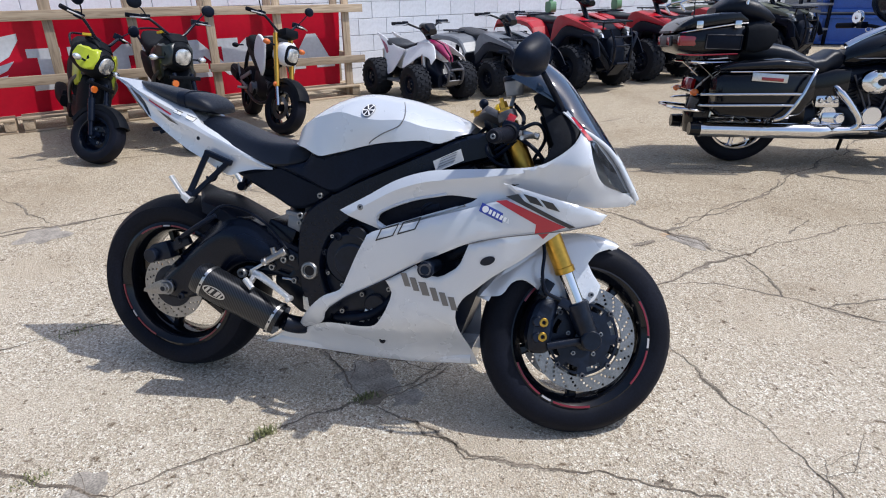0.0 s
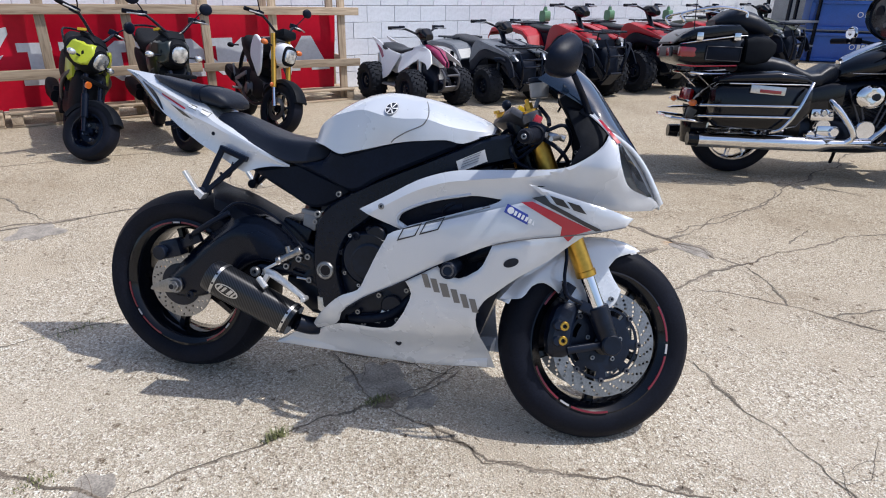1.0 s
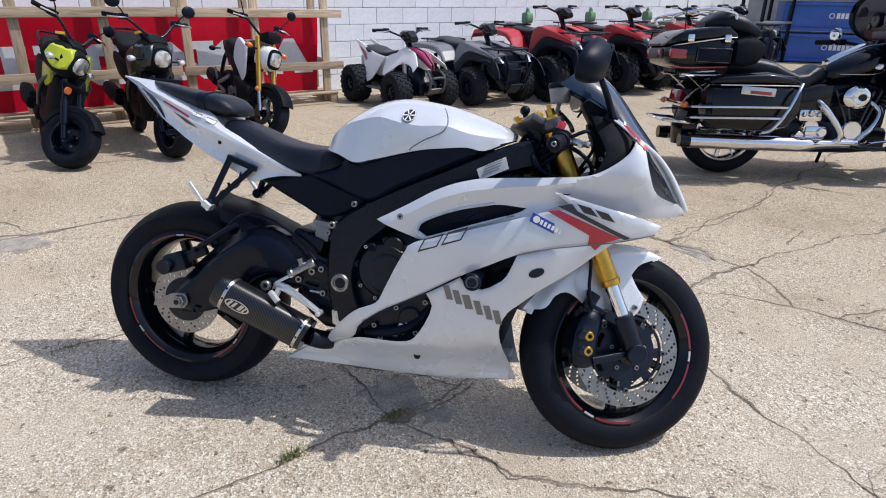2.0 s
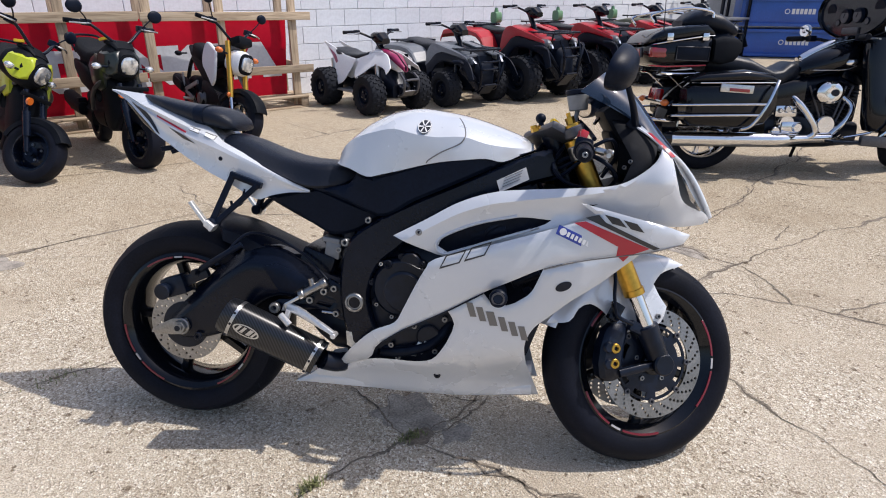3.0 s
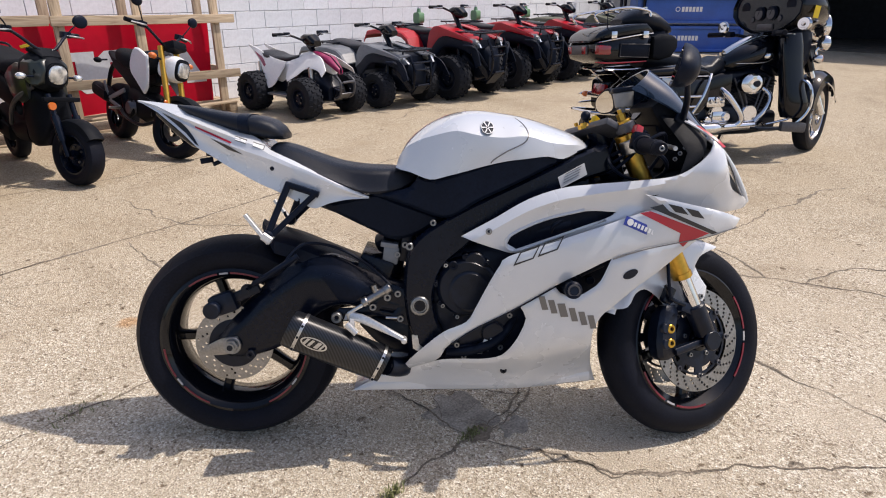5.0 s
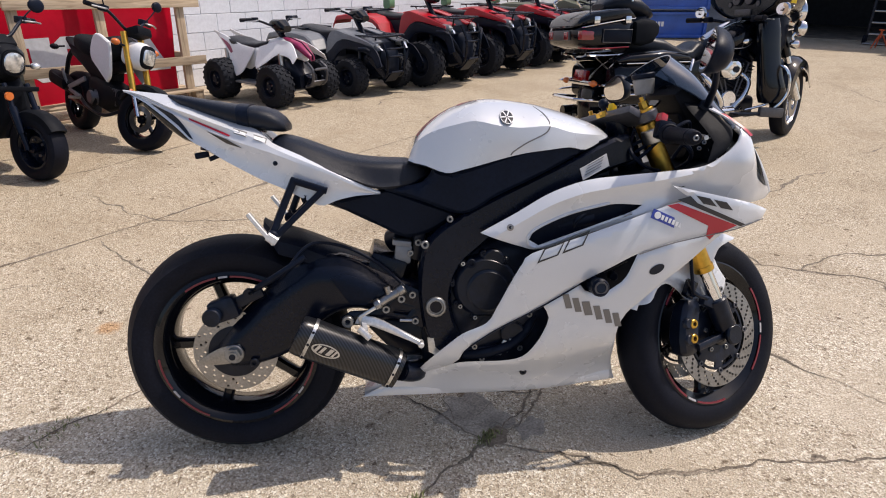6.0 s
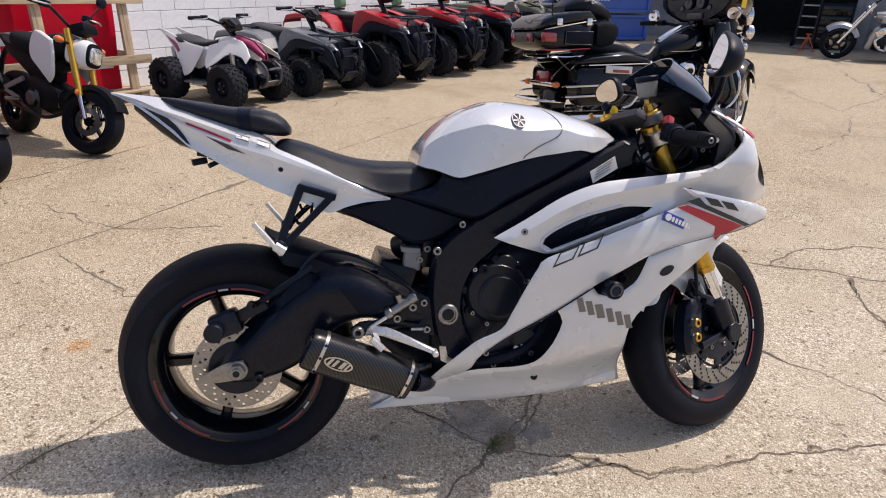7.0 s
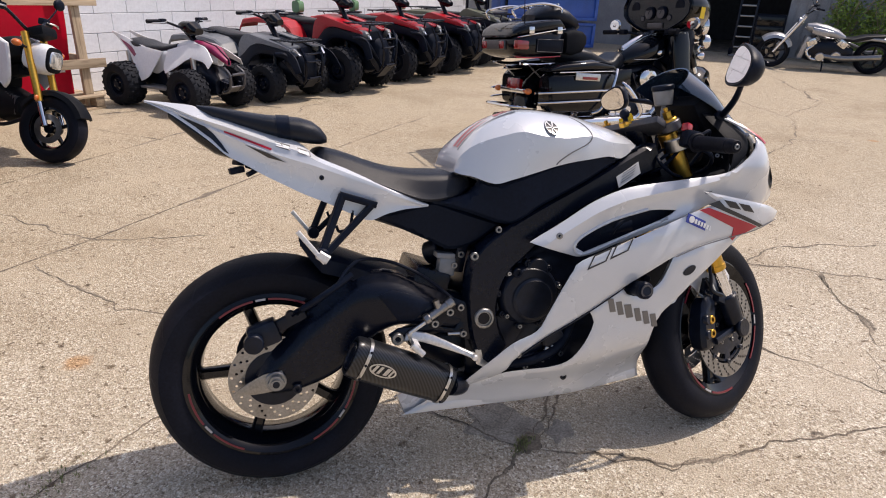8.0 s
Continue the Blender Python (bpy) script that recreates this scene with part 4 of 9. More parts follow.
    vup = d.cross(Vector((0, 1, 0))).normalized()

    def on_can(pts, lift):
        return [bd + d * x + vup * z + Vector((0, 0.004 * (abs(z) / 0.03) ** 2 - lift, 0)) for x, z in pts]
    bm = nb()
    oo = [(0.038 * math.cos(q), 0.0165 * math.sin(q)) for q in np.linspace(0, 2 * math.pi, 32, endpoint=False)]
    ii = [(x * 0.87, z * 0.8) for x, z in oo]
    vo, vi = [bm.verts.new(p) for p in on_can(oo, 0.002)], [bm.verts.new(p) for p in on_can(ii, 0.002)]
    for k in range(32):
        bm.faces.new((vo[k], vo[(k + 1) % 32], vi[(k + 1) % 32], vi[k]))
    badge = part("badge", bm, ALU, ex, "silver oval badge with slanted bars")
    for x0, wd in ((-0.026, 0.008), (-0.012, 0.008), (0.006, 0.011), (0.021, 0.006)):
        bm = nb()
        bm.faces.new([bm.verts.new(p) for p in on_can([(x0 - 0.004, -0.0095), (x0 + wd - 0.004, -0.0095), (x0 + wd + 0.004, 0.01), (x0 + 0.004, 0.01)], 0.0025)])
        part("bar", bm, ALU, badge)
    part("link_pipe", tube(nb(), [tuple(c1), (0.475, -0.115, 0.235), (0.51, -0.06, 0.22), (0.62, -0.02, 0.2), (0.85, -0.03, 0.19)], 0.028, 14), DARK, ex)

    # frame spars, pivot plates, engine
    fr_out = [(1.06, 0.87), (1.02, 0.862), (0.92, 0.822), (0.817, 0.775), (0.71, 0.726), (0.617, 0.678), (0.545, 0.632), (0.51, 0.59), (0.495, 0.53), (0.492, 0.45), (0.505, 0.36), (0.535, 0.3), (0.565, 0.285), (0.605, 0.345),
              (0.583, 0.4), (0.578, 0.47), (0.605, 0.54), (0.66, 0.59), (0.74, 0.66), (0.83, 0.71), (0.92, 0.745), (1.0, 0.775), (1.09, 0.80)]
    fdep = ramp_f([0.48, 0.6, 0.8, 1.0, 1.1], [0.152, 0.15, 0.158, 0.13, 0.09], 0.1)
    part("frame_spar", plate(nb(), fr_out, lambda x, z: fdep(x), 0.05, roll=0.012), BLACK_SATIN, T)
    part("frame_spar", plate(nb(), fr_out, lambda x, z: fdep(x), 0.05, roll=0.012, side=1), BLACK_SATIN, T)
    bm = nb()
    loft(bm, [(0.5, 0.24, 0.5, 0.1), (0.55, 0.21, 0.58, 0.125), (0.7, 0.19, 0.62, 0.13), (0.85, 0.2, 0.66, 0.13), (0.97, 0.22, 0.6, 0.12), (1.0, 0.26, 0.5, 0.1)], 20, 5)
    loft(bm, [(0.55, 0.6, 0.76, 0.08), (0.7, 0.55, 0.8, 0.1), (0.9, 0.55, 0.83, 0.1), (1.02, 0.6, 0.84, 0.07)], 16, 4)
    en = part("engine", bm, DARK, T)
    bm = nb()
    cyl(bm, (0.668, -0.11, 0.478), (0.668, -0.152, 0.478), 0.088, 0.082, 40, 0.008)
    cyl(bm, (0.675, -0.152, 0.47), (0.675, -0.159, 0.47), 0.058, 0.054, 32, 0.003)
    cyl(bm, (0.69, -0.12, 0.55), (0.69, -0.15, 0.55), 0.03, seg=20, bevel=0.004)
    part("clutch_cover", bm, DARK, en)
    for q in range(9):
        a = q * 0.7 + 0.2
        part("cover_boss", cyl(nb(), (0.668 + 0.088 * math.cos(a), -0.12, 0.478 + 0.088 * math.sin(a)), (0.668 + 0.088 * math.cos(a), -0.143, 0.478 + 0.088 * math.sin(a)), 0.011, seg=10, bevel=0.002), DARK, en)
        bolt(en, (0.668 + 0.088 * math.cos(a), -0.143, 0.478 + 0.088 * math.sin(a)), 0.006, h=0.005, m=DARK if q % 3 else ALU)
    bm = nb()
    cyl(bm, (0.745, -0.1, 0.34), (0.745, -0.142, 0.34), 0.034, seg=24, bevel=0.004)
    box(bm, (0.715, -0.115, 0.33), (0.16, 0.03, 0.13), (0, 30, 0), 0.01)
    cyl(bm, (0.62, -0.12, 0.29), (0.7, -0.135, 0.3), 0.014)
    part("water_pump", bm, DARK, en)
    for x, z in ((0.705, 0.37), (0.79, 0.395), (0.765, 0.30), (0.70, 0.29), (0.66, 0.275), (0.64, 0.31)):
        bolt(en, (x, -0.138, z), 0.008, h=0.006)
    bm = nb()
    box(bm, (0.715, -0.143, 0.305), (0.012, 0.008, 0.045), (0, 22, 0), 0.002)
    box(bm, (0.733, -0.143, 0.31), (0.01, 0.008, 0.04), (0, 22, 0), 0.002)
    part("hose_clamp", bm, ALU, en)
    part("hose", tube(nb(), [(0.6, -0.12, 0.28), (0.68, -0.145, 0.295), (0.76, -0.14, 0.325), (0.82, -0.11, 0.4)], 0.014), BLACK_PL, en)
    part("radiator", plate(nb(), [(0.96, 0.24), (1.0, 0.24), (1.06, 0.42), (1.02, 0.44)], 0.11, 0.22, roll=0.0), DARK, T)
    bm = nb()
    lathe(bm, (0.536, -0.15, 0.43), [(0.029, 0.006), (0.029, -0.003), (0.026, -0.007), (0.021, -0.008), (0.019, -0.003), (0.0165, -0.003), (0.016, 0.01), (0.0, 0.01)], 12)
    pn = part("pivot_nut", bm, SCREW, T, "silver castellated pivot nut")
    part("socket", cyl(nb(), (0.536, -0.145, 0.43), (0.536, -0.149, 0.43), 0.015, seg=6), BLACK_PL, pn)
    bolt(T, (0.575, -0.152, 0.665), 0.009, name="frame_bolt")
    bolt(T, (0.51, -0.152, 0.60), 0.011, name="frame_bolt")
    bolt(T, (0.63, -0.15, 0.545), 0.013, m=BLACK_PL, name="frame_plug")
    bolt(T, (0.6, -0.15, 0.43), 0.006, name="frame_bolt")

    # crash slider
    bm = nb()
    cyl(bm, (0.938, -0.13, 0.487), (0.938, -0.262, 0.5), 0.019, 0.021, 28, 0.003)
    cyl(bm, (0.938, -0.258, 0.4995), (0.938, -0.276, 0.5015), 0.0235, 0.0225, 28, 0.004)
    sl = part("crash_slider", bm, BLACK_PL, T)
    part("end_ring", lathe(nb(), (0.938, -0.2755, 0.5015), [(0.017, 0.002), (0.017, -0.002), (0.0125, -0.002), (0.0125, 0.002)], 24, True), GREY_METAL, sl)
    part("end_socket", cyl(nb(), (0.938, -0.27, 0.501), (0.938, -0.2765, 0.502), 0.011, seg=18), DARK, sl)
    # dark inner ducts behind the openings of the fairing
    bm = nb()
    plate(bm, [(0.85, 0.44), (0.88, 0.52), (0.98, 0.58), (1.08, 0.615), (1.1, 0.56), (1.06, 0.46), (1.0, 0.42), (0.9, 0.41)], lambda x, z: cowl(x, z) - 0.06, 0.01, roll=0)
    cyl(bm, (0.98, -0.16, 0.52), (1.04, -0.165, 0.55), 0.012)
    box(bm, (1.0, -0.15, 0.53), (0.07, 0.02, 0.03), (0, -25, 0), 0.005)
    cyl(bm, (1.01, -0.15, 0.5), (1.01, -0.17, 0.5), 0.012, seg=14, bevel=0.002)
    part("inner_duct", bm, BLACK_PL, T)
    for x, z in ((1.03, 0.555), (0.99, 0.545)):
        bolt(T, (x, -0.158, z), 0.006, h=0.005, name="duct_bolt", m=GREY_METAL)

    # fairing panels
    up_out = [(0.65, 0.632), (0.735, 0.679), (0.824, 0.73), (0.912, 0.76), (1.0, 0.771), (1.112, 0.78), (1.21, 0.792), (1.266, 0.82), (1.305, 0.855), (1.318, 0.885), (1.288, 0.915), (1.237, 0.952), (1.262, 0.948), (1.325, 0.885),
              (1.342, 0.86), (1.357, 0.806), (1.385, 0.752), (1.452, 0.722), (1.47, 0.703), (1.455, 0.69), (1.36, 0.688), (1.26, 0.70), (1.18, 0.705), (1.12, 0.69), (1.0, 0.65), (0.9, 0.62), (0.80, 0.588), (0.74, 0.6)]
    hole1 = [(0.772, 0.613), (0.79, 0.638), (0.873, 0.674), (0.975, 0.699), (1.06, 0.697), (1.03, 0.68), (0.905, 0.636), (0.797, 0.598)]
    top_z = ramp_f([0.65, 0.735, 0.824, 0.912, 1.0, 1.112, 1.21, 1.266, 1.305, 1.33], [0.632, 0.679, 0.73, 0.76, 0.771, 0.78, 0.792, 0.82, 0.86, 0.9], 0.03)

    def chamfer(x):
        return 0.026 * max(0.3, 1 - max(0, x - 0.95) * 1.8)

    def bulge(x, z):
        """A bright chamfer under the top edge, then a hollow flank that swells again towards the wing."""
        d_ = top_z(x) - chamfer(x) - z
        swell = 0.013 * math.exp(-((x - 1.325) / 0.04) ** 2) * max(0.0, min(1.0, (z - 0.73) / 0.06)) * max(0.0, min(1.0, (0.93 - z) / 0.05))
        fade = max(0.0, min(1.0, (1.30 - x) / 0.2))
        if d_ < 0:
            return cowl(x, z) + swell + 0.006 + 0.6 * d_ * fade
        rise = min(1, d_ / 0.1)
        under = 0.3 * max(0.0, 0.80 - z) * max(0.0, min(1.0, (x - 1.1) / 0.12))
        return cowl(x, z) + swell - under + 0.006 * (1 - rise) - 0.012 * fade * math.sin(math.pi * min(1, d_ / 0.08)) * max(0, min(1, (x - 0.74) / 0.12))
    fold = [(x, top_z(x) - chamfer(x)) for x in np.arange(0.69, 1.25, 0.011)]
    up = part("upper_fairing", plate(nb(), up_out, bulge, 0.006, [hole1], roll=0.002, step=0.011, folds=[fold]), PEARL, T)
    part("upper_fairing", plate(nb(), up_out, bulge, 0.006, [hole1], roll=0.002, side=1, folds=[fold]), PEARL, T)
    part("slot_rim", tube(nb(), [(x, -bulge(x, z), z) for x, z in ((1.03, 0.677), (0.905, 0.633), (0.797, 0.594), (0.768, 0.612), (0.787, 0.641), (0.872, 0.678), (0.975, 0.703))], 0.0042, 8), PEARL, up)
    bm = nb()
    plate(bm, [(0.76, 0.59), (0.78, 0.65), (0.87, 0.69), (0.98, 0.71), (1.08, 0.705), (1.05, 0.67), (0.9, 0.62), (0.8, 0.585)], lambda x, z: cowl(x, z) - 0.035, 0.01, roll=0)
    cyl(bm, (0.86, -0.15, 0.64), (0.95, -0.16, 0.66), 0.022)
    tube(bm, [(0.89, -0.16, 0.62), (0.9, -0.175, 0.655), (0.93, -0.17, 0.675)], 0.006)
    part("air_duct", bm, BLACK_PL, up)
    # nose between the two headlamps and the lamps themselves
    hl = [(1.34, 0.864), (1.37, 0.862), (1.414, 0.812), (1.442, 0.762), (1.457, 0.726), (1.436, 0.728), (1.4, 0.757), (1.378, 0.803)]

    def lens_depth(x, z):
        """The lamp glass sweeps from the flank round to the nose."""
        zs = [0.70, 0.755, 0.80, 0.868]
        xr, xf = float(np.interp(z, zs, [1.448, 1.4, 1.378, 1.34])), float(np.interp(z, zs, [1.474, 1.446, 1.42, 1.37]))
        t = max(0.0, min(1.0, (x - xr) / (xf - xr)))
        return (cowl(xr, z) - 0.003) * (1 - t) + 0.085 * t
    for s in (-1, 1):
        part("headlamp", plate(nb(), hl, lens_depth, 0.01, side=s, roll=0.002, step=0.009, soft=False), LENS_DARK, T, "dark clear headlamp glass")
    bm = nb()
    loft(bm, [(1.28, 0.70, 0.87, 0.11), (1.365, 0.70, 0.866, 0.09), (1.42, 0.69, 0.812, 0.088), (1.456, 0.688, 0.745, 0.086), (1.476, 0.685, 0.704, 0.075)], 20, 2.6)
    loft(bm, [(1.2, 0.705, 0.74, 0.15), (1.3, 0.695, 0.73, 0.13), (1.38, 0.692, 0.72, 0.1), (1.44, 0.69, 0.705, 0.08)], 20, 3)
    part("nose", bm, PEARL, T)
    mid_out = [(0.772, 0.587), (0.9, 0.627), (0.999, 0.658), (1.118, 0.696), (1.176, 0.712), (1.128, 0.746), (1.19, 0.732), (1.26, 0.716), (1.335, 0.698), (1.402, 0.675), (1.385, 0.654), (1.297, 0.633), (1.21, 0.616), (1.128, 0.6), (1.047, 0.577), (0.974, 0.542), (0.898, 0.504), (0.806, 0.449), (0.745, 0.415), (0.683, 0.381), (0.624, 0.338), (0.605, 0.317), (0.578, 0.271), (0.474, 0.221), (0.504, 0.269), (0.546, 0.319), (0.601, 0.369), (0.662, 0.4), (0.687, 0.443), (0.72, 0.511), (0.749, 0.563)]
    wing = lambda x, z: flank(x, z) + 0.008 + 0.018 * max(0, min(1, (x - 1.12) / 0.15))
    md = part("mid_fairing", plate(nb(), mid_out, wing, 0.006, roll=0.004), PEARL, T)
    part("mid_fairing", plate(nb(), mid_out, wing, 0.006, roll=0.004, side=1), PEARL, T)
    gap = [(1.385, 0.654), (1.297, 0.633), (1.21, 0.616), (1.128, 0.6), (1.047, 0.577)]
    part("panel_gap", tube(nb(), [(x, -wing(x, z) - 0.0005, z - 0.001) for x, z in gap], 0.0016, 6), GREY_DECAL, md)
    part("panel_gap", tube(nb(), [(x, -wing(x, z) + 0.001, z - 0.002) for x, z in [(0.898, 0.504), (0.806, 0.449), (0.745, 0.415), (0.683, 0.381), (0.624, 0.338)]], 0.002, 6), DARK, md)
    low_out = [(1.297, 0.631), (1.256, 0.597), (1.194, 0.542), (1.118, 0.488), (1.057, 0.434), (1.032, 0.411), (1.013, 0.371), (1.013, 0.329), (1.026, 0.269), (1.048, 0.203), (1.062, 0.165), (0.94, 0.158), (0.8, 0.156), (0.667, 0.153), (0.488, 0.152), (0.325, 0.14), (0.385, 0.178), (0.41, 0.197), (0.458, 0.207), (0.577, 0.266), (0.646, 0.277), (0.712, 0.279), (0.762, 0.293), (0.794, 0.335), (0.81, 0.366), (0.824, 0.409), (0.806, 0.445), (0.898, 0.501), (0.914, 0.481), (0.959, 0.47), (0.998, 0.491), (1.022, 0.514), (1.047, 0.575), (1.128, 0.598), (1.21, 0.614)]
    lw = part("lower_fairing", plate(nb(), low_out, above(0.003), 0.006, roll=0.005), PEARL, T)
    part("lower_fairing", plate(nb(), low_out, above(0.003), 0.006, roll=0.005, side=1), PEARL, T)
    bm = nb()
    loft(bm, [(0.335, 0.14, 0.15, 0.066), (0.4, 0.139, 0.19, 0.085), (0.5, 0.14, 0.2, 0.095), (0.8, 0.142, 0.2, 0.1), (1.04, 0.155, 0.22, 0.09)], 16, 3)
    part("belly_pan", bm, PEARL, T)
    bolt(lw, (0.774, -flank(0.774, 0.232) - 0.002, 0.232), 0.010, m=DARK, h=0.004)
    bolt(up, (0.722, -bulge(0.722, 0.648), 0.648), 0.009, h=0.003)
    # oval dark plug
    decal("plug", [(1.1 + 0.02 * math.cos(a), 0.532 + 0.0125 * math.sin(a) + 0.006 * math.cos(a)) for a in np.linspace(0, 2 * math.pi, 24, endpoint=False)], lw, DARK, 0.005)

    # trim graphics: plain shapes only
    for k, (x, wd) in enumerate(zip((0.866, 0.892, 0.918, 0.95, 0.977, 1.003), (0.017, 0.017, 0.021, 0.017, 0.017, 0.017))):
        z = 0.454 - 0.425 * (x - 0.866)
        decal("bar", parallelogram(x, z - 0.019, wd, 0.039, -0.012), lw, GREY_DECAL, 0.0045, label="grey bar of a painted-over word")
    al = Vector((0.94, 0.345)).normalized()
    for x, wd in ((0.783, 0.056), (0.846, 0.056)):
        z = 0.562 + 0.367 * (x - 0.783)
        outer = parallelogram(x, z, wd, 0.031, 0.018, along=tuple(al))
        cxm, czm = sum(p[0] for p in outer) / 4, sum(p[1] for p in outer) / 4
        inner = [(cxm + (p[0] - cxm) * 0.84, czm + (p[1] - czm) * 0.76) for p in outer]
        decal("emblem", outer, md, BLACK_DECAL, 0.0095, holes=[inner], label="dark outlined slanted emblem")
    st = [(1.071, 0.668), (1.159, 0.629), (1.169, 0.651), (1.079, 0.691)]
    blue = decal("sticker", st, md, BLUE_DECAL, 0.0098, label="blue sticker with white bars")
    for k in range(6):
        t0 = 0.27 + 0.11 * k
        p = Vector(st[0]).lerp(Vector(st[1]), t0)
        q = Vector(st[3]).lerp(Vector(st[2]), t0)
        p2 = Vector(st[0]).lerp(Vector(st[1]), t0 + 0.07)
        q2 = Vector(st[3]).lerp(Vector(st[2]), t0 + 0.07)
        decal("bar", [tuple(p.lerp(q, 0.25)), tuple(p2.lerp(q2, 0.25)), tuple(p2.lerp(q2, 0.75)), tuple(p.lerp(q, 0.75))], blue, WHITE_DECAL, 0.0118)
    decal("dot", circle(1.089, 0.674, 0.009, 14), blue, WHITE_DECAL, 0.0118)
    decal("stripe", [(1.114, 0.697), (1.142, 0.702), (1.3, 0.642), (1.262, 0.627), (1.222, 0.619), (1.224, 0.643)], md, RED_DECAL, 0.0098 + 0.019, depth=lambda x, z: wing(x, z) - 0.027, label="red stripe")
    decal("stripe", [(1.14, 0.711), (1.172, 0.72), (1.19, 0.702), (1.325, 0.643), (1.31, 0.639)], md, BLACK_DECAL, 0.0098 + 0.019, depth=lambda x, z: wing(x, z) - 0.027, label="black stripe")
    decal("stripe", [(1.26, 0.622), (1.228, 0.615), (1.243, 0.602)], lw, RED_DECAL, 0.0046, step=0.006, label="red stripe")
    for x, z, wd in ((1.205, 0.7, 0.036), (1.25, 0.689, 0.034)):
        decal("emblem", parallelogram(x, z, wd, 0.017, -0.02, along=(0.97, -0.22)), md, BLACK_DECAL, 0.0292, depth=lambda x, z: wing(x, z) - 0.027)

    # tank: crown, shoulder crease and flat flank
    hoops = [((0.478, 0.822), (0.477, 0.09, 0.82), (0.474, 0.10, 0.812)), ((0.488, 0.85), (0.487, 0.10, 0.846), (0.49, 0.113, 0.806)), ((0.507, 0.88), (0.51, 0.114, 0.87), (0.517, 0.127, 0.80)),
             ((0.545, 0.915), (0.545, 0.130, 0.888), (0.567, 0.146, 0.782)), ((0.595, 0.944), (0.595, 0.146, 0.902), (0.61, 0.151, 0.79)), ((0.655, 0.962), (0.642, 0.156, 0.910), (0.665, 0.155, 0.804)),
             ((0.705, 0.966), (0.70, 0.164, 0.898), (0.725, 0.158, 0.820)), ((0.76, 0.960), (0.76, 0.166, 0.892), (0.775, 0.160, 0.830)), ((0.82, 0.950), (0.826, 0.163, 0.895), (0.825, 0.161, 0.836)),
             ((0.88, 0.934), (0.885, 0.153, 0.879), (0.885, 0.150, 0.841)), ((0.94, 0.914), (0.945, 0.132, 0.871), (0.93, 0.136, 0.834)), ((0.985, 0.896), (0.985, 0.105, 0.869), (0.985, 0.107, 0.857)), ((1.008, 0.88), (1.008, 0.075, 0.868), (1.009, 0.078, 0.865))]
    tops = smooth_line([(a[0], 0, a[1]) for a, b, c in hoops], 3)
    creases = smooth_line([b for a, b, c in hoops], 3)
    hems = smooth_line([c for a, b, c in hoops], 3)
    rings = []
    for a, b, c in zip(tops, creases, hems):
        half = []
        for k in range(9):
            q = radians(58 * k / 8)
            f = math.sin(q) / math.sin(radians(58))
            g = (math.cos(q) - math.cos(radians(58))) / (1 - math.cos(radians(58)))
            half.append(Vector((b.x + (a.x - b.x) * g, b.y * f, b.z + (a.z - b.z) * g)))
        for k in range(1, 6):
            t = k / 5
            m_ = b.lerp(c, t)
            half.append(Vector((m_.x, m_.y + 0.004 * t + 0.002 * math.sin(math.pi * t) * min(1, max(0, (c - b).length - 0.01) * 12), m_.z)))
        half.append(Vector((c.x, c.y - 0.025, c.z - 0.004)))
        rings.append([Vector((p.x, -p.y, p.z)) for p in half] + [p for p in half[:0:-1]])
    bm = nb()
    ring_faces(bm, rings)
    tank_w, tank_h = caster(bm)
    tk = part("fuel_tank", bm, PEARL, T, sharp=24)
    emb = decal("emblem_disc", circle(0.722, 0.919, 0.0175, 24), tk, BLACK_DECAL, 0.006, depth=tank_w, step=0.006, label="round dark emblem")
    decal("emblem_ring", circle(0.722, 0.919, 0.0172, 24), emb, WHITE_DECAL, 0.008, depth=tank_w, step=0.006, holes=[circle(0.722, 0.919, 0.0158, 24)])
    for k in range(6):
        a = k * math.pi / 3
        p = Vector((0.722, 0.919))
        u, v = Vector((math.cos(a), math.sin(a))), Vector((-math.sin(a), math.cos(a)))
        decal("fork_bar", [tuple(p + u * 0.002 - v * 0.001), tuple(p + u * 0.0155 - v * 0.0017), tuple(p + u * 0.0155 + v * 0.0017), tuple(p + u * 0.002 + v * 0.001)], emb, WHITE_DECAL, 0.0085 + 0.0002 * k, depth=tank_w, step=0.006)
    seam = [(0.806, 0.943), (0.822, 0.925), (0.83, 0.905), (0.828, 0.891), (0.815, 0.876), (0.771, 0.855), (0.738, 0.834), (0.73, 0.825)]
    part("tank_seam", tube(nb(), [(x, -tank_w(x, z) - 0.0004, z) for x, z in seam], 0.0017, 6), GREY_DECAL, tk)
    for y0, y1, x0, x1, m_ in ((-0.05, -0.034, 0.50, 0.62, RED_DECAL), (-0.062, -0.056, 0.496, 0.66, BLACK_DECAL), (-0.026, -0.004, 0.50, 0.60, RED_DECAL), (-0.03, -0.008, 0.61, 0.67, RED_DECAL)):
        bm = nb()
        rows = []
        for x in np.linspace(x0, x1, 9):
            e = (x - x0) / (x1 - x0)
            rows.append([Vector((x, y, tank_h(x, y) + 0.0018)) for y in np.linspace(y0 + e * 0.02, y1, 5)])
        ring_faces(bm, rows, closed=False, cap=False)
        part("stripe", bm, m_, tk, "stripe along the tank top")
    mc_out = [(0.395, 0.742), (0.45, 0.745), (0.51, 0.758), (0.536, 0.79), (0.577, 0.781), (0.65, 0.80), (0.719, 0.822), (0.79, 0.84), (0.856, 0.85), (0.92, 0.842), (1.0, 0.862), (0.9, 0.815), (0.8, 0.768), (0.7, 0.722), (0.611, 0.676), (0.5, 0.71)]
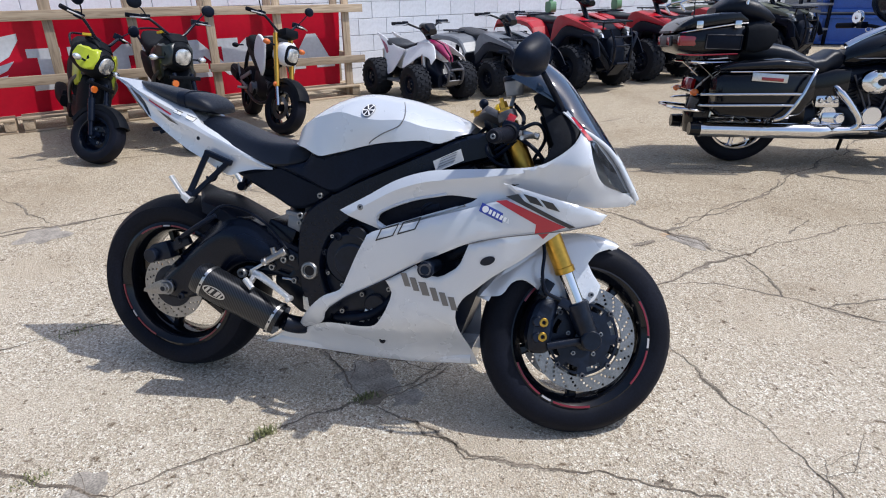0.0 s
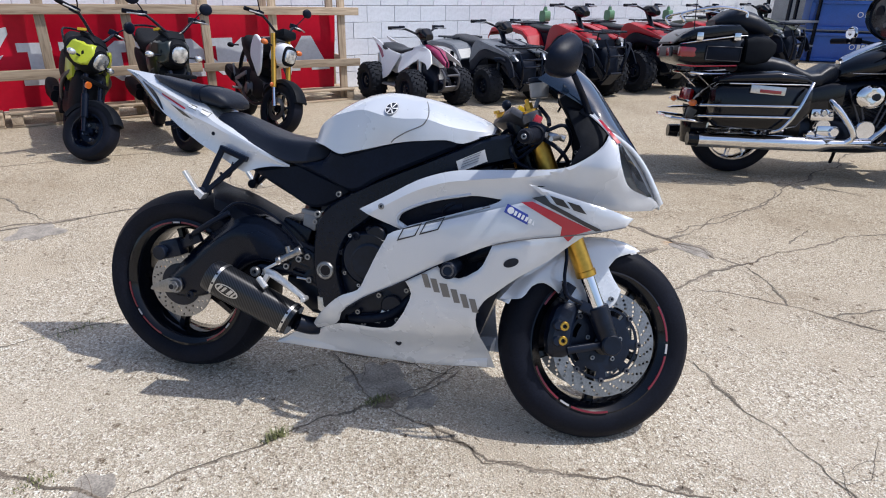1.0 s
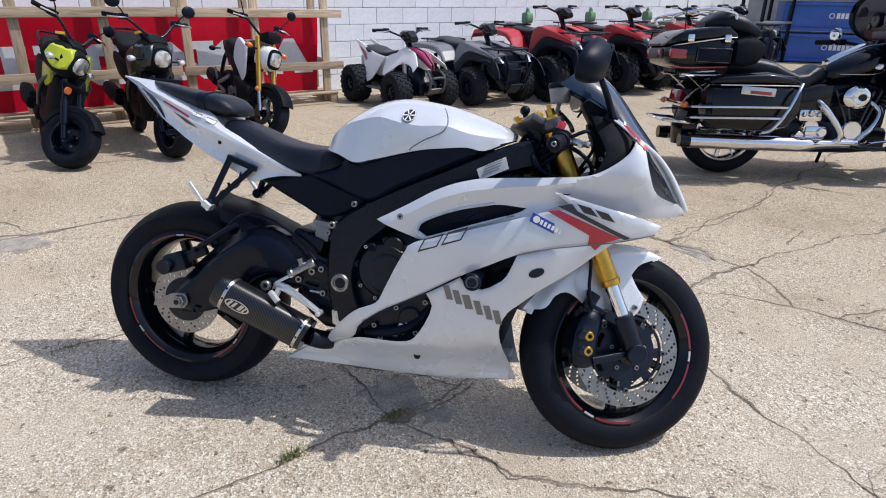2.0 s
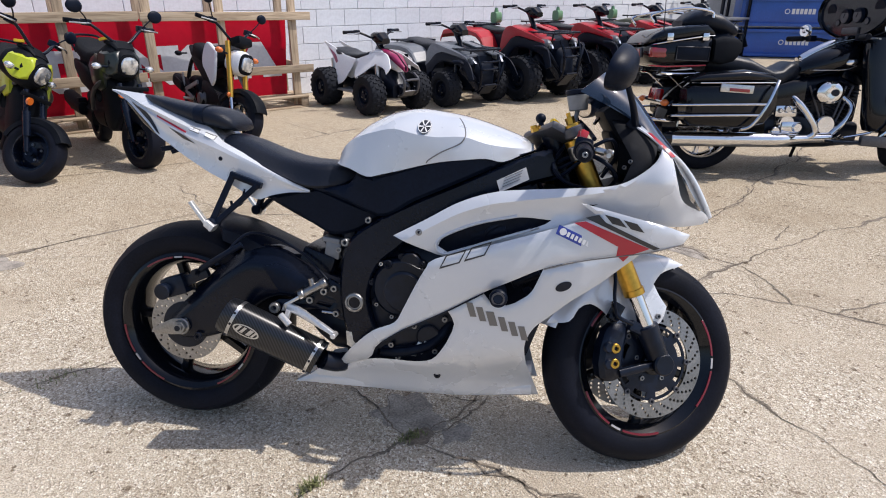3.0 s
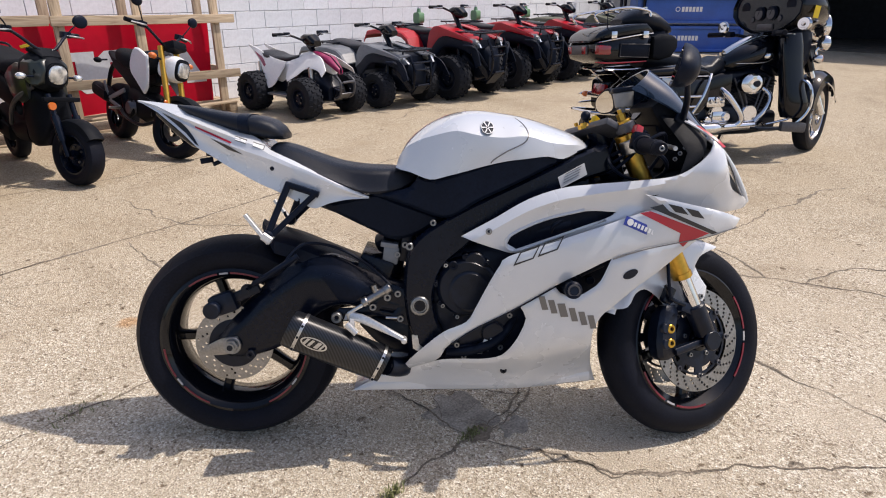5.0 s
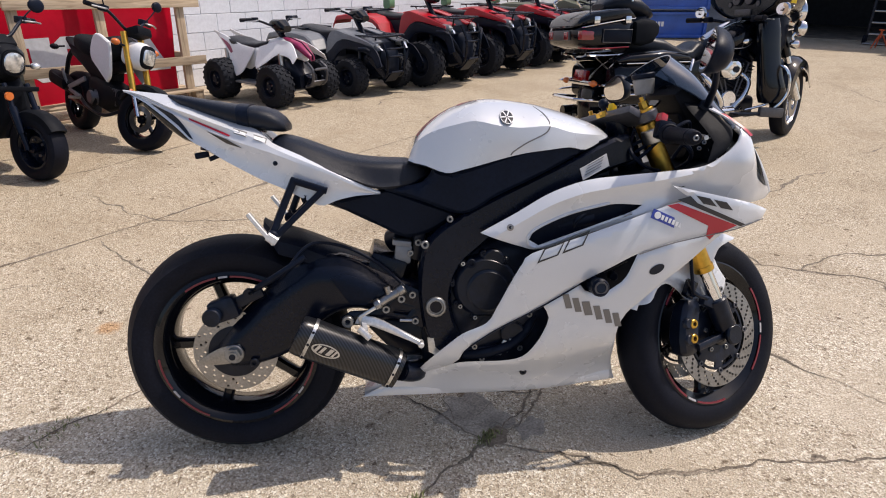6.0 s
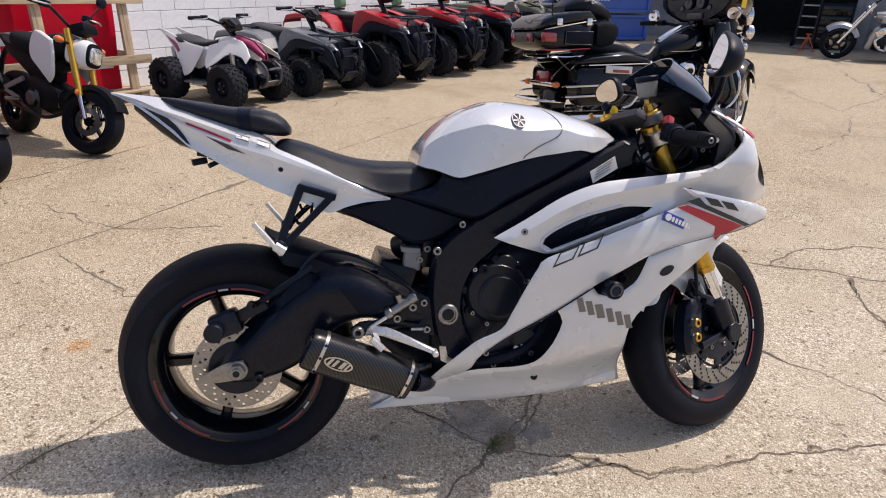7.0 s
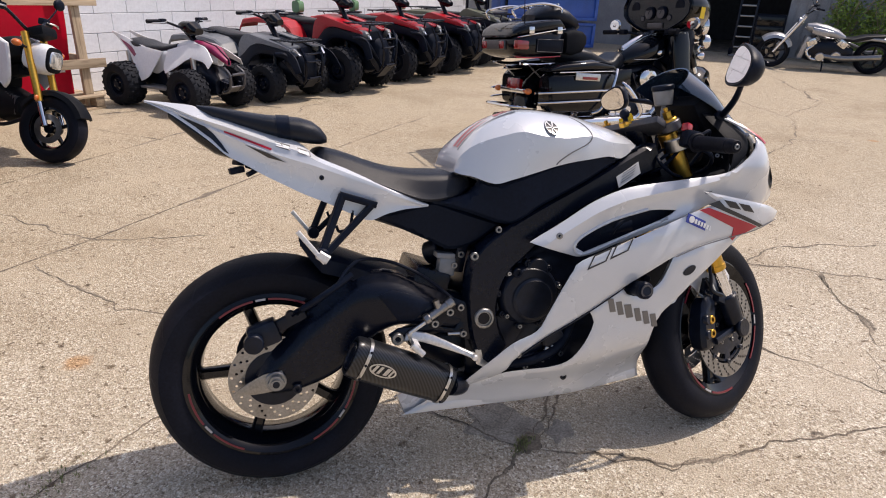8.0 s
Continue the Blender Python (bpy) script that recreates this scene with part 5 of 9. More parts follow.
    mdep = ramp_f([0.39, 0.5, 0.6, 0.8, 1.0], [0.118, 0.124, 0.152, 0.165, 0.122], 0.06)
    for s in (-1, 1):
        part("tank_cover", plate(nb(), mc_out, lambda x, z: mdep(x), 0.03, roll=0.01, side=s), BLACK_PL, T)
    bm = nb()
    rings = []
    for x, zt, w_, zb, wb in ((0.122, 0.862, 0.05, 0.852, 0.06), (0.128, 0.874, 0.062, 0.846, 0.08), (0.15, 0.881, 0.068, 0.838, 0.098), (0.2, 0.868, 0.074, 0.818, 0.112), (0.26, 0.845, 0.082, 0.793, 0.122), (0.32, 0.826, 0.092, 0.768, 0.127),
                              (0.38, 0.816, 0.1, 0.745, 0.127), (0.43, 0.813, 0.1, 0.742, 0.122), (0.48, 0.81, 0.092, 0.75, 0.108), (0.515, 0.802, 0.075, 0.764, 0.09), (0.53, 0.79, 0.055, 0.772, 0.07)):
        half = [(0, zt), (w_ * 0.5, zt - 0.001), (w_ * 0.85, zt - 0.005), (w_ * 1.02, zt - 0.012), (w_ * 0.72 + wb * 0.3, zt * 0.72 + zb * 0.28 - 0.004), (w_ * 0.4 + wb * 0.6, zt * 0.4 + zb * 0.6 - 0.003), (wb, zb + 0.006), (wb * 0.97, zb), (wb * 0.6, zb - 0.004)]
        rings.append([Vector((x, -y, z)) for y, z in half] + [Vector((x, y, z)) for y, z in half[:0:-1]])
    rows_ = [smooth_line([r[i] for r in rings], 3) for i in range(len(rings[0]))]
    ring_faces(bm, [[row[k] for row in rows_] for k in range(len(rows_[0]))])
    part("rider_seat", bm, SEAT_V, T, sharp=50)
    bm = nb()
    loft(bm, [(-0.135, 0.976, 0.986, 0.02), (-0.1, 0.955, 0.983, 0.045), (-0.04, 0.932, 0.972, 0.064), (0.02, 0.91, 0.962, 0.077), (0.06, 0.898, 0.958, 0.085), (0.1, 0.892, 0.954, 0.088), (0.13, 0.888, 0.944, 0.085), (0.15, 0.887, 0.928, 0.077), (0.162, 0.89, 0.91, 0.06)], 28, 2.9)
    ps = part("pillion_seat", bm, SEAT_V, T, sharp=50)
    part("strap", loft(nb(), [(0.045, 0.9005, 0.9615, 0.0845), (0.075, 0.8935, 0.9595, 0.0885)], 28, 2.9), BLACK_PL, ps)
    # tail: white upper edge, a groove, and a flat lower panel
    def line(*pts):
        return ramp_f([q[0] for q in pts], [q[1] for q in pts], 0.012), ramp_f([q[0] for q in pts], [q[2] for q in pts], 0.012)
    lines = [line((-0.25, 0.001, 0.999), (-0.143, 0.016, 0.986), (-0.118, 0.026, 0.97), (-0.068, 0.042, 0.953), (-0.007, 0.055, 0.93), (0.031, 0.062, 0.915), (0.082, 0.07, 0.901), (0.107, 0.076, 0.887), (0.125, 0.086, 0.864), (0.183, 0.1, 0.838), (0.249, 0.11, 0.81), (0.317, 0.122, 0.777), (0.381, 0.121, 0.742), (0.4, 0.119, 0.734)),
             line((-0.25, 0.004, 0.998), (-0.193, 0.022, 0.983), (-0.132, 0.048, 0.956), (-0.07, 0.07, 0.935), (-0.007, 0.086, 0.911), (0.053, 0.098, 0.889), (0.1, 0.106, 0.872), (0.13, 0.111, 0.852), (0.183, 0.121, 0.829), (0.261, 0.128, 0.796), (0.316, 0.128, 0.77), (0.381, 0.125, 0.739), (0.4, 0.121, 0.732)),
             line((-0.25, 0.003, 0.997), (-0.193, 0.018, 0.98), (-0.132, 0.042, 0.949), (-0.07, 0.063, 0.922), (-0.007, 0.083, 0.897), (0.053, 0.1, 0.873), (0.1, 0.109, 0.858), (0.13, 0.114, 0.845), (0.183, 0.1225, 0.825), (0.261, 0.129, 0.792), (0.316, 0.129, 0.767), (0.381, 0.125, 0.737), (0.4, 0.121, 0.731)),
             line((-0.25, 0.003, 0.9965), (-0.193, 0.02, 0.978), (-0.132, 0.047, 0.944), (-0.07, 0.069, 0.915), (-0.027, 0.083, 0.895), (0.053, 0.104, 0.864), (0.13, 0.117, 0.839), (0.183, 0.124, 0.818), (0.261, 0.129, 0.785), (0.316, 0.129, 0.76), (0.381, 0.125, 0.735), (0.4, 0.121, 0.73)),
             line((-0.25, 0.0025, 0.996), (-0.193, 0.022, 0.967), (-0.14, 0.047, 0.928), (-0.104, 0.059, 0.898), (-0.075, 0.067, 0.868), (-0.038, 0.077, 0.849), (0.011, 0.09, 0.819), (0.1, 0.11, 0.772), (0.152, 0.117, 0.75), (0.215, 0.122, 0.717), (0.252, 0.123, 0.70), (0.29, 0.124, 0.717), (0.34, 0.124, 0.727), (0.4, 0.12, 0.729))]
    rings = []
    for x in [-0.25, -0.235, -0.215, *np.arange(-0.19, 0.4, 0.014), 0.4]:
        pts = [(f(x), g(x)) for f, g in lines]
        half = [(0, pts[0][1] - 0.006), (pts[0][0] * 0.9, pts[0][1] - 0.003), pts[0]]
        half += [pts[0], pts[1], pts[2], pts[3]][1:]
        half += [(pts[3][0] * (1 - t) + pts[4][0] * t - 0.004 * math.sin(math.pi * t), pts[3][1] * (1 - t) + pts[4][1] * t) for t in (0.33, 0.66, 1.0)]
        half += [(pts[4][0] * 0.9, pts[4][1] + 0.003), (0, pts[4][1] + 0.004)]
        rings.append([Vector((x, -y, z)) for y, z in half] + [Vector((x, y, z)) for y, z in half[-2:0:-1]])
    bm = nb()
    ring_faces(bm, rings)
    tail_side, _ = caster(bm)
    tl = part("tail", bm, PEARL, T, sharp=20)
    bm = nb()
    loft(bm, [(-0.2, 0.955, 0.982, 0.012), (-0.14, 0.898, 0.95, 0.04), (-0.1, 0.868, 0.92, 0.05), (-0.06, 0.855, 0.89, 0.052)], 16, 3)
    part("tail_lamp", bm, BLACK_GLOSS, tl, "dark smoked tail lamp")
    decal("stripe", [(-0.075, 0.926), (-0.02, 0.904), (0.03, 0.883), (0.028, 0.879), (-0.02, 0.899), (-0.075, 0.922)], tl, RED_DECAL, 0.002, depth=tail_side)
    decal("stripe", [(-0.03, 0.893), (0.02, 0.873), (0.06, 0.85), (0.02, 0.862), (-0.015, 0.884)], tl, BLACK_DECAL, 0.002, depth=tail_side)
    decal("lamp_edge", [(-0.176, 0.9625), (-0.118, 0.937), (-0.1, 0.92), (-0.083, 0.897), (-0.068, 0.872), (-0.078, 0.878), (-0.104, 0.907), (-0.14, 0.9365)], tl, DARK, 0.0016, depth=tail_side, step=0.008, label="smoked edge of the tail lamp")
    for x, z, wd in ((0.038, 0.888, 0.034), (0.088, 0.872, 0.03)):
        fr = decal("label", [(x, z), (x + wd, z - 0.011), (x + wd, z + 0.001), (x, z + 0.012)], tl, GREY_DECAL, 0.0012, depth=tail_side, label="small grey label")
        decal("label_field", [(x + 0.003, z + 0.0015), (x + wd - 0.003, z - 0.0075), (x + wd - 0.003, z - 0.0005), (x + 0.003, z + 0.0085)], fr, WHITE_DECAL, 0.0018, depth=tail_side)
    bolt(tl, (0.14, -tail_side(0.14, 0.812), 0.812), 0.006, h=0.002, m=DARK)
    sub_out = [(0.265, 0.71), (0.33, 0.722), (0.39, 0.735), (0.42, 0.74), (0.5, 0.71), (0.606, 0.672), (0.53, 0.625), (0.46, 0.612), (0.40, 0.64), (0.33, 0.675)]
    for s in (-1, 1):
        part("subframe_cover", plate(nb(), sub_out, lambda x, z: 0.108, 0.02, roll=0.008, side=s), BLACK_PL, T)
    part("undertray", loft(nb(), [(0.1, 0.79, 0.82, 0.06), (0.22, 0.71, 0.76, 0.075), (0.4, 0.64, 0.72, 0.085), (0.55, 0.6, 0.7, 0.08)], 14, 4), BLACK_PL, T)
    # stub where the plate holder sat
    bm = nb()
    box(bm, (-0.01, -0.02, 0.838), (0.05, 0.05, 0.02), (0, 20, 0), 0.004)
    box(bm, (-0.055, -0.05, 0.832), (0.035, 0.02, 0.015), (0, -8, 20), 0.003)
    cyl(bm, (0.01, -0.05, 0.84), (-0.03, -0.075, 0.822), 0.006)
    cyl(bm, (-0.03, -0.05, 0.845), (0.03, 0.05, 0.842), 0.006)
    box(bm, (-0.05, -0.03, 0.848), (0.02, 0.03, 0.012), (0, 10, 30), 0.003)
    part("bracket_stub", bm, BLACK_PL, T)

    # passenger pegs and brackets
    for s in (-1, 1):
        bm = nb()
        beam(bm, (0.186, s * 0.135, 0.772), (0.128, s * 0.155, 0.64), 0.015, 0.017)
        beam(bm, (0.256, s * 0.135, 0.744), (0.138, s * 0.155, 0.635), 0.015, 0.015)
        beam(bm, (0.178, s * 0.135, 0.772), (0.266, s * 0.135, 0.742), 0.016, 0.016)
        cyl(bm, (0.128, s * 0.13, 0.634), (0.128, s * 0.172, 0.634), 0.016, seg=14, bevel=0.003)
        br = part("peg_bracket", bm, BLACK_PL, T)
        bm = nb()
        beam(bm, (0.132, s * 0.168, 0.616), (0.074, s * 0.168, 0.694), 0.016, 0.011)
        beam(bm, (0.14, s * 0.165, 0.622), (0.118, s * 0.165, 0.638), 0.03, 0.022)
        part("passenger_peg", bm, SATIN_ALU, br, "folded silver passenger peg")
        part("helmet_hook", tube(nb(), [(0.21, s * 0.12, 0.73), (0.2, s * 0.12, 0.69), (0.175, s * 0.12, 0.68), (0.168, s * 0.12, 0.695)], 0.004, 6), BLACK_PL, br)
    part("linkage", loft(nb(), [(0.355, 0.335, 0.37, 0.035), (0.4, 0.285, 0.38, 0.05), (0.45, 0.25, 0.38, 0.06), (0.57, 0.24, 0.38, 0.06)], 16, 4), DARK, T)
    # shock, reservoir, rear set
    bm = nb()
    cyl(bm, (0.44, 0.0, 0.46), (0.5, 0.0, 0.68), 0.032, seg=18)
    cyl(bm, (0.425, 0.0, 0.58), (0.46, -0.03, 0.60), 0.033, seg=20, bevel=0.005)
    box(bm, (0.5, -0.04, 0.6), (0.03, 0.08, 0.12), (0, 12, 0), 0.006)
    part("shock", bm, DARK, T)
    bm = nb()
    box(bm, (0.455, -0.075, 0.562), (0.045, 0.035, 0.05), (0, 8, 0), 0.006)
    box(bm, (0.452, -0.075, 0.592), (0.05, 0.04, 0.014), (0, 8, 0), 0.003)
    rsv = part("rear_reservoir", bm, GREY_PL, T, "smoky grey rear brake fluid cup")
    bolt(rsv, (0.474, -0.088, 0.565), 0.009)
    bolt(T, (0.496, -0.078, 0.591), 0.010, name="bracket_bolt")
    bm = nb()
    plate(bm, [(0.30, 0.385), (0.285, 0.405), (0.31, 0.42), (0.38, 0.425), (0.42, 0.46), (0.46, 0.49), (0.5, 0.47), (0.515, 0.40), (0.5, 0.37), (0.46, 0.385), (0.42, 0.40), (0.36, 0.385)], 0.14, 0.012, [[(0.42, 0.415), (0.45, 0.44), (0.48, 0.43), (0.46, 0.405)]], roll=0.003)
    rs = part("rear_set", bm, BLACK_SATIN, T)
    bm = nb()
    cyl(bm, (0.384, -0.148, 0.443), (0.452, -0.142, 0.482), 0.0115, 0.013, 16, 0.003)
    cyl(bm, (0.376, -0.148, 0.439), (0.392, -0.148, 0.448), 0.0145, seg=16, bevel=0.003)
    cyl(bm, (0.437, -0.143, 0.473), (0.455, -0.142, 0.484), 0.015, seg=16, bevel=0.002)
    cyl(bm, (0.415, -0.145, 0.465), (0.408, -0.145, 0.49), 0.009)
    part("master_cylinder", bm, STEEL, rs, "brushed metal rear brake cylinder")
    bm = nb()
    beam(bm, (0.335, -0.15, 0.41), (0.38, -0.15, 0.437), 0.008, 0.009)
    beam(bm, (0.335, -0.15, 0.412), (0.345, -0.15, 0.385), 0.01, 0.014)
    part("push_rod", bm, ALU, rs)
    bm = nb()
    rings = []
    for x, y, z, h_ in ((0.325, 0.142, 0.398, 0.009), (0.345, 0.15, 0.404, 0.0105), (0.37, 0.16, 0.4, 0.011), (0.395, 0.17, 0.392, 0.0105), (0.43, 0.18, 0.377, 0.008), (0.47, 0.19, 0.359, 0.0055), (0.494, 0.196, 0.347, 0.005)):
        rings.append([Vector((x + i * 0.004, -y + j * 0.007, z + i * h_)) for i, j in ((1, 0.7), (1, -0.7), (0.7, -1), (-0.7, -1), (-1, -0.7), (-1, 0.7), (-0.7, 1), (0.7, 1))])
    ring_faces(bm, rings)
    cyl(bm, (0.492, -0.185, 0.348), (0.492, -0.215, 0.348), 0.008, seg=12, bevel=0.002)
    part("brake_pedal", bm, SATIN_ALU, rs, "bare aluminium brake pedal")
    bm = nb()
    beam(bm, (0.345, -0.15, 0.392), (0.35, -0.185, 0.38), 0.014, 0.016)
    beam(bm, (0.334, -0.188, 0.392), (0.362, -0.194, 0.366), 0.015, 0.014)
    part("foot_peg", bm, SATIN_ALU, rs, "knurled silver rider peg")
    bolt(rs, (0.304, -0.148, 0.40), 0.016, h=0.012)
    for x, z, r in ((0.405, 0.427, 0.011), (0.481, 0.392, 0.010), (0.475, 0.464, 0.010), (0.446, 0.454, 0.011)):
        bolt(rs, (x, -0.139, z), r, h=0.01)
    bm = nb()
    cyl(bm, (0.44, -0.143, 0.395), (0.478, -0.143, 0.393), 0.004, seg=8)
    part("return_spring", bm, ALU, rs)
    bm = nb()
    plate(bm, [(0.512, 0.345), (0.53, 0.345), (0.535, 0.318), (0.555, 0.30), (0.54, 0.29), (0.515, 0.305)], 0.152, 0.006, roll=0.001)
    part("fairing_tab", bm, ALU, rs)
    # side stand on the far side
    part("side_stand", tube(nb(), [(0.56, 0.12, 0.25), (0.545, 0.17, 0.13), (0.53, 0.205, 0.047)], 0.012, smooth=False), BLACK_SATIN, T)

    # front end, steered to its left
    steered = []
    F = part("front_fork", cyl(cyl(nb(), (1.117, -0.105, 0.9), (1.303, -0.105, 0.493), 0.027, seg=20, bevel=0.002), (1.117, 0.105, 0.9), (1.303, 0.105, 0.493), 0.027, seg=20, bevel=0.002), GOLD, T, "gold fork tubes")
    for s in (-1, 1):
        y = s * 0.105
        part("fork_slider", cyl(nb(), (1.303, y, 0.493), (1.36, y, 0.368), 0.0215, seg=20), CHROME, F)
        bm = nb()
        cyl(bm, (1.299, y, 0.505), (1.306, y, 0.487), 0.029, seg=20, bevel=0.002)
        part("fork_seal", bm, GOLD, F)
        bm = nb()
        cyl(bm, (1.342, y, 0.405), (1.382, y, 0.315), 0.031, 0.029, 18, 0.004)
        cyl(bm, (1.385, y - 0.03, 0.298), (1.385, y + 0.014, 0.298) if s > 0 else (1.385, y - 0.014, 0.298), 0.03, seg=22, bevel=0.004)
        beam(bm, (1.262, y, 0.275), (1.372, y, 0.296), 0.022, 0.02)
        box(bm, (1.325, y, 0.392), (0.075, 0.024, 0.03), (0, 24, 0), 0.006)
        cyl(bm, (1.385, y + s * 0.012, 0.298), (1.385, y + s * 0.02, 0.298), 0.019, seg=20, bevel=0.002)
        fl = part("fork_foot", bm, DARK, F)
        bolt(fl, (1.385, y + s * 0.018, 0.298), 0.0125, (0, s, 0), 0.005, m=SCREW)
        bm = nb()
        rings = []
        for z, x0, x1, w_ in ((0.252, 1.222, 1.26, 0.018), (0.262, 1.212, 1.275, 0.026), (0.3, 1.206, 1.278, 0.03), (0.345, 1.212, 1.282, 0.03), (0.39, 1.228, 1.294, 0.026), (0.408, 1.246, 1.29, 0.018)):
            rings.append([Vector((x, s * (0.078 + w_ * j), z)) for x, j in ((x0, -0.6), (x0, 0.6), (x0 + 0.012, 1), (x1 - 0.012, 1), (x1, 0.6), (x1, -0.6), (x1 - 0.012, -1), (x0 + 0.012, -1))])
        ring_faces(bm, rings)
        for z in (0.3, 0.345):
            cyl(bm, (1.232, s * 0.1, z), (1.232, s * 0.113, z), 0.017, 0.015, 18, 0.003)
        cp = part("front_caliper", bm, DARK, F, "black radial brake caliper")
        for x, z in ((1.249, 0.343), (1.247, 0.302)):
            bolt(cp, (x, s * 0.107, z), 0.0135, (0, s, 0), 0.008, GOLD)
        part("brake_hose", tube(nb(), [(1.25, s * 0.115, 0.42), (1.232, s * 0.13, 0.48), (1.235, s * 0.12, 0.56), (1.2, s * 0.1, 0.68)], 0.005, 8), BLACK_PL, F)
        bm = nb()
        box(bm, (1.252, s * 0.1, 0.44), (0.03, 0.02, 0.05), (0, 30, 0), 0.003)
        tube(bm, [(1.235, s * 0.11, 0.47), (1.25, s * 0.12, 0.43), (1.29, s * 0.125, 0.41)], 0.006, 8)
        part("hose_bracket", bm, BLACK_SATIN, F)
    fwheel = part("front_wheel", lathe(nb(), FA, [(0.02, -0.09), (0.032, -0.085), (0.036, -0.05), (0.03, 0), (0.036, 0.05), (0.032, 0.085), (0.02, 0.09)], 32), BLACK_GLOSS, T)
    part("tyre", tyre(nb(), FA, 0.296, 0.12), RUBBER, fwheel)
    tagged(part("tread_grooves", grooves(nb(), FA, 0.296, 0.12, 15), BLACK_PL, fwheel), kind="stuff")
    part("rim", rim_ring(nb(), FA, 0.213, 0.05), BLACK_GLOSS, fwheel)
    for k in range(5):
        part("spoke", spoke(nb(), FA, radians(-92 + 72 * k), 0.03, 0.19, 0.03, 0.024, 0.04, 0.026), BLACK_GLOSS, fwheel)
    for k in range(3):
        a0, a1 = ((radians(-40), radians(34)), (radians(-158), radians(-80)), (radians(95), radians(150)))[k]
        for f0, f1, m_ in ((0.0, 0.42, RED_TAPE), (0.45, 0.56, GREY_TAPE), (0.59, 1.0, RED_TAPE)):
            bm = nb()
            ring_faces(bm, [[Vector(FA) + Vector((r * math.cos(a), -0.0565 + dy, r * math.sin(a))) for r, dy in ((0.2032, 0.0015), (0.2032, -0.001), (0.209, -0.001), (0.209, 0.0015))] for a in np.linspace(a0 + (a1 - a0) * f0, a0 + (a1 - a0) * f1, 14)])
            part("rim_tape", bm, m_, fwheel, "red rim tape" if m_ is RED_TAPE else "silver rim tape")
    for s in (-1, 1):
        part("brake_disc", disc(nb(), FA, 0.113, 0.155, s * 0.074, 0.005, (0.121, 0.13, 0.139, 0.148), 24), STEEL, fwheel)
        windows = [circle(FA[0], FA[2], 0.03, 20)]
        for k in range(8):
            a0, a1 = 2 * math.pi * (k + 0.2) / 8, 2 * math.pi * (k + 0.8) / 8
            windows.append([(FA[0] + 0.099 * math.cos(a), FA[2] + 0.099 * math.sin(a)) for a in np.linspace(a0, a1, 6)] + [(FA[0] + 0.084 * math.cos(a), FA[2] + 0.084 * math.sin(a)) for a in np.linspace(a1, a0, 6)])
        part("disc_carrier", plate(nb(), circle(FA[0], FA[2], 0.106, 48), 0.0725, 0.006, windows, step=0.018, soft=False, roll=0.001, side=s), DARK, fwheel)
        for k in range(8):
            a = 2 * math.pi * k / 8
            bolt(fwheel, (FA[0] + 0.108 * math.cos(a), s * 0.072, FA[2] + 0.108 * math.sin(a)), 0.0085, (0, s, 0), 0.006, GREY_METAL, "bobbin")
        for k in range(5):
            a = 2 * math.pi * k / 5 + 0.3
            bolt(fwheel, (FA[0] + 0.052 * math.cos(a), s * 0.0725, FA[2] + 0.052 * math.sin(a)), 0.007, (0, s, 0), 0.005, SCREW, "carrier_bolt")
    # mudguard: a crown over the tyre and two side cheeks that come down behind the fork legs
    bm = nb()
    rings = []
    for a in np.linspace(radians(69), radians(161), 26):
        r = float(np.interp(math.degrees(a), [69, 100, 130, 161], [0.304, 0.309, 0.317, 0.332]))
        w_ = 0.074 * min(1.0, 0.45 + (math.degrees(a) - 69) / 18) * (1 - 0.24 * ease((math.degrees(a) - 132) / 24))
        prof_ = [(-w_, -0.026), (-w_ * 0.96, -0.013), (-w_ * 0.8, -0.004), (-w_ * 0.4, 0.002), (0, 0.004), (w_ * 0.4, 0.002), (w_ * 0.8, -0.004), (w_ * 0.96, -0.013), (w_, -0.026)]
        ring = [Vector((FA[0] + (r + dr) * math.cos(a), y, FA[2] + (r + dr) * math.sin(a))) for y, dr in prof_]
        rings.append(ring + [p + (Vector((FA[0], 0, FA[2])) - p).normalized() * 0.004 for p in reversed(ring)])
    ring_faces(bm, rings)
    cheek = [(1.068, 0.406), (1.128, 0.413), (1.156, 0.448), (1.188, 0.46), (1.223, 0.443), (1.257, 0.412), (1.293, 0.38), (1.361, 0.393), (1.395, 0.4), (1.413, 0.42), (1.424, 0.452), (1.398, 0.486), (1.382, 0.516),
             (1.402, 0.543), (1.43, 0.556), (1.478, 0.5695), (1.44, 0.584), (1.39, 0.592), (1.33, 0.592), (1.27, 0.58), (1.2, 0.545), (1.14, 0.49), (1.095, 0.437)]

    def cheek_depth(x, z):
        return 0.078 - 0.02 * max(0.0, min(1.0, (math.hypot(x - FA[0], z - FA[2]) - 0.275) / 0.035)) ** 2
    for s in (-1, 1):
        plate(bm, cheek, cheek_depth, 0.004, side=s, roll=0.0015, step=0.012)
    mg = part("mudguard", bm, PEARL, T, "pearl white front mudguard")
    for s in (-1, 1):
        bolt(mg, (1.395, s * 0.077, 0.425), 0.008, (0, s, 0))

    # cockpit
    bm = nb()
    box(bm, (1.085, 0, 0.912), (0.075, 0.22, 0.022), (0, 24, 0), 0.008)
    for s in (-1, 1):
        cyl(bm, (1.119, s * 0.105, 0.897), (1.108, s * 0.105, 0.922), 0.028, seg=20, bevel=0.003)
    tc_ = part("triple_clamp", bm, GREY_METAL, T, "dark grey steering clamp")
    for s in (-1, 1):
        bm = nb()
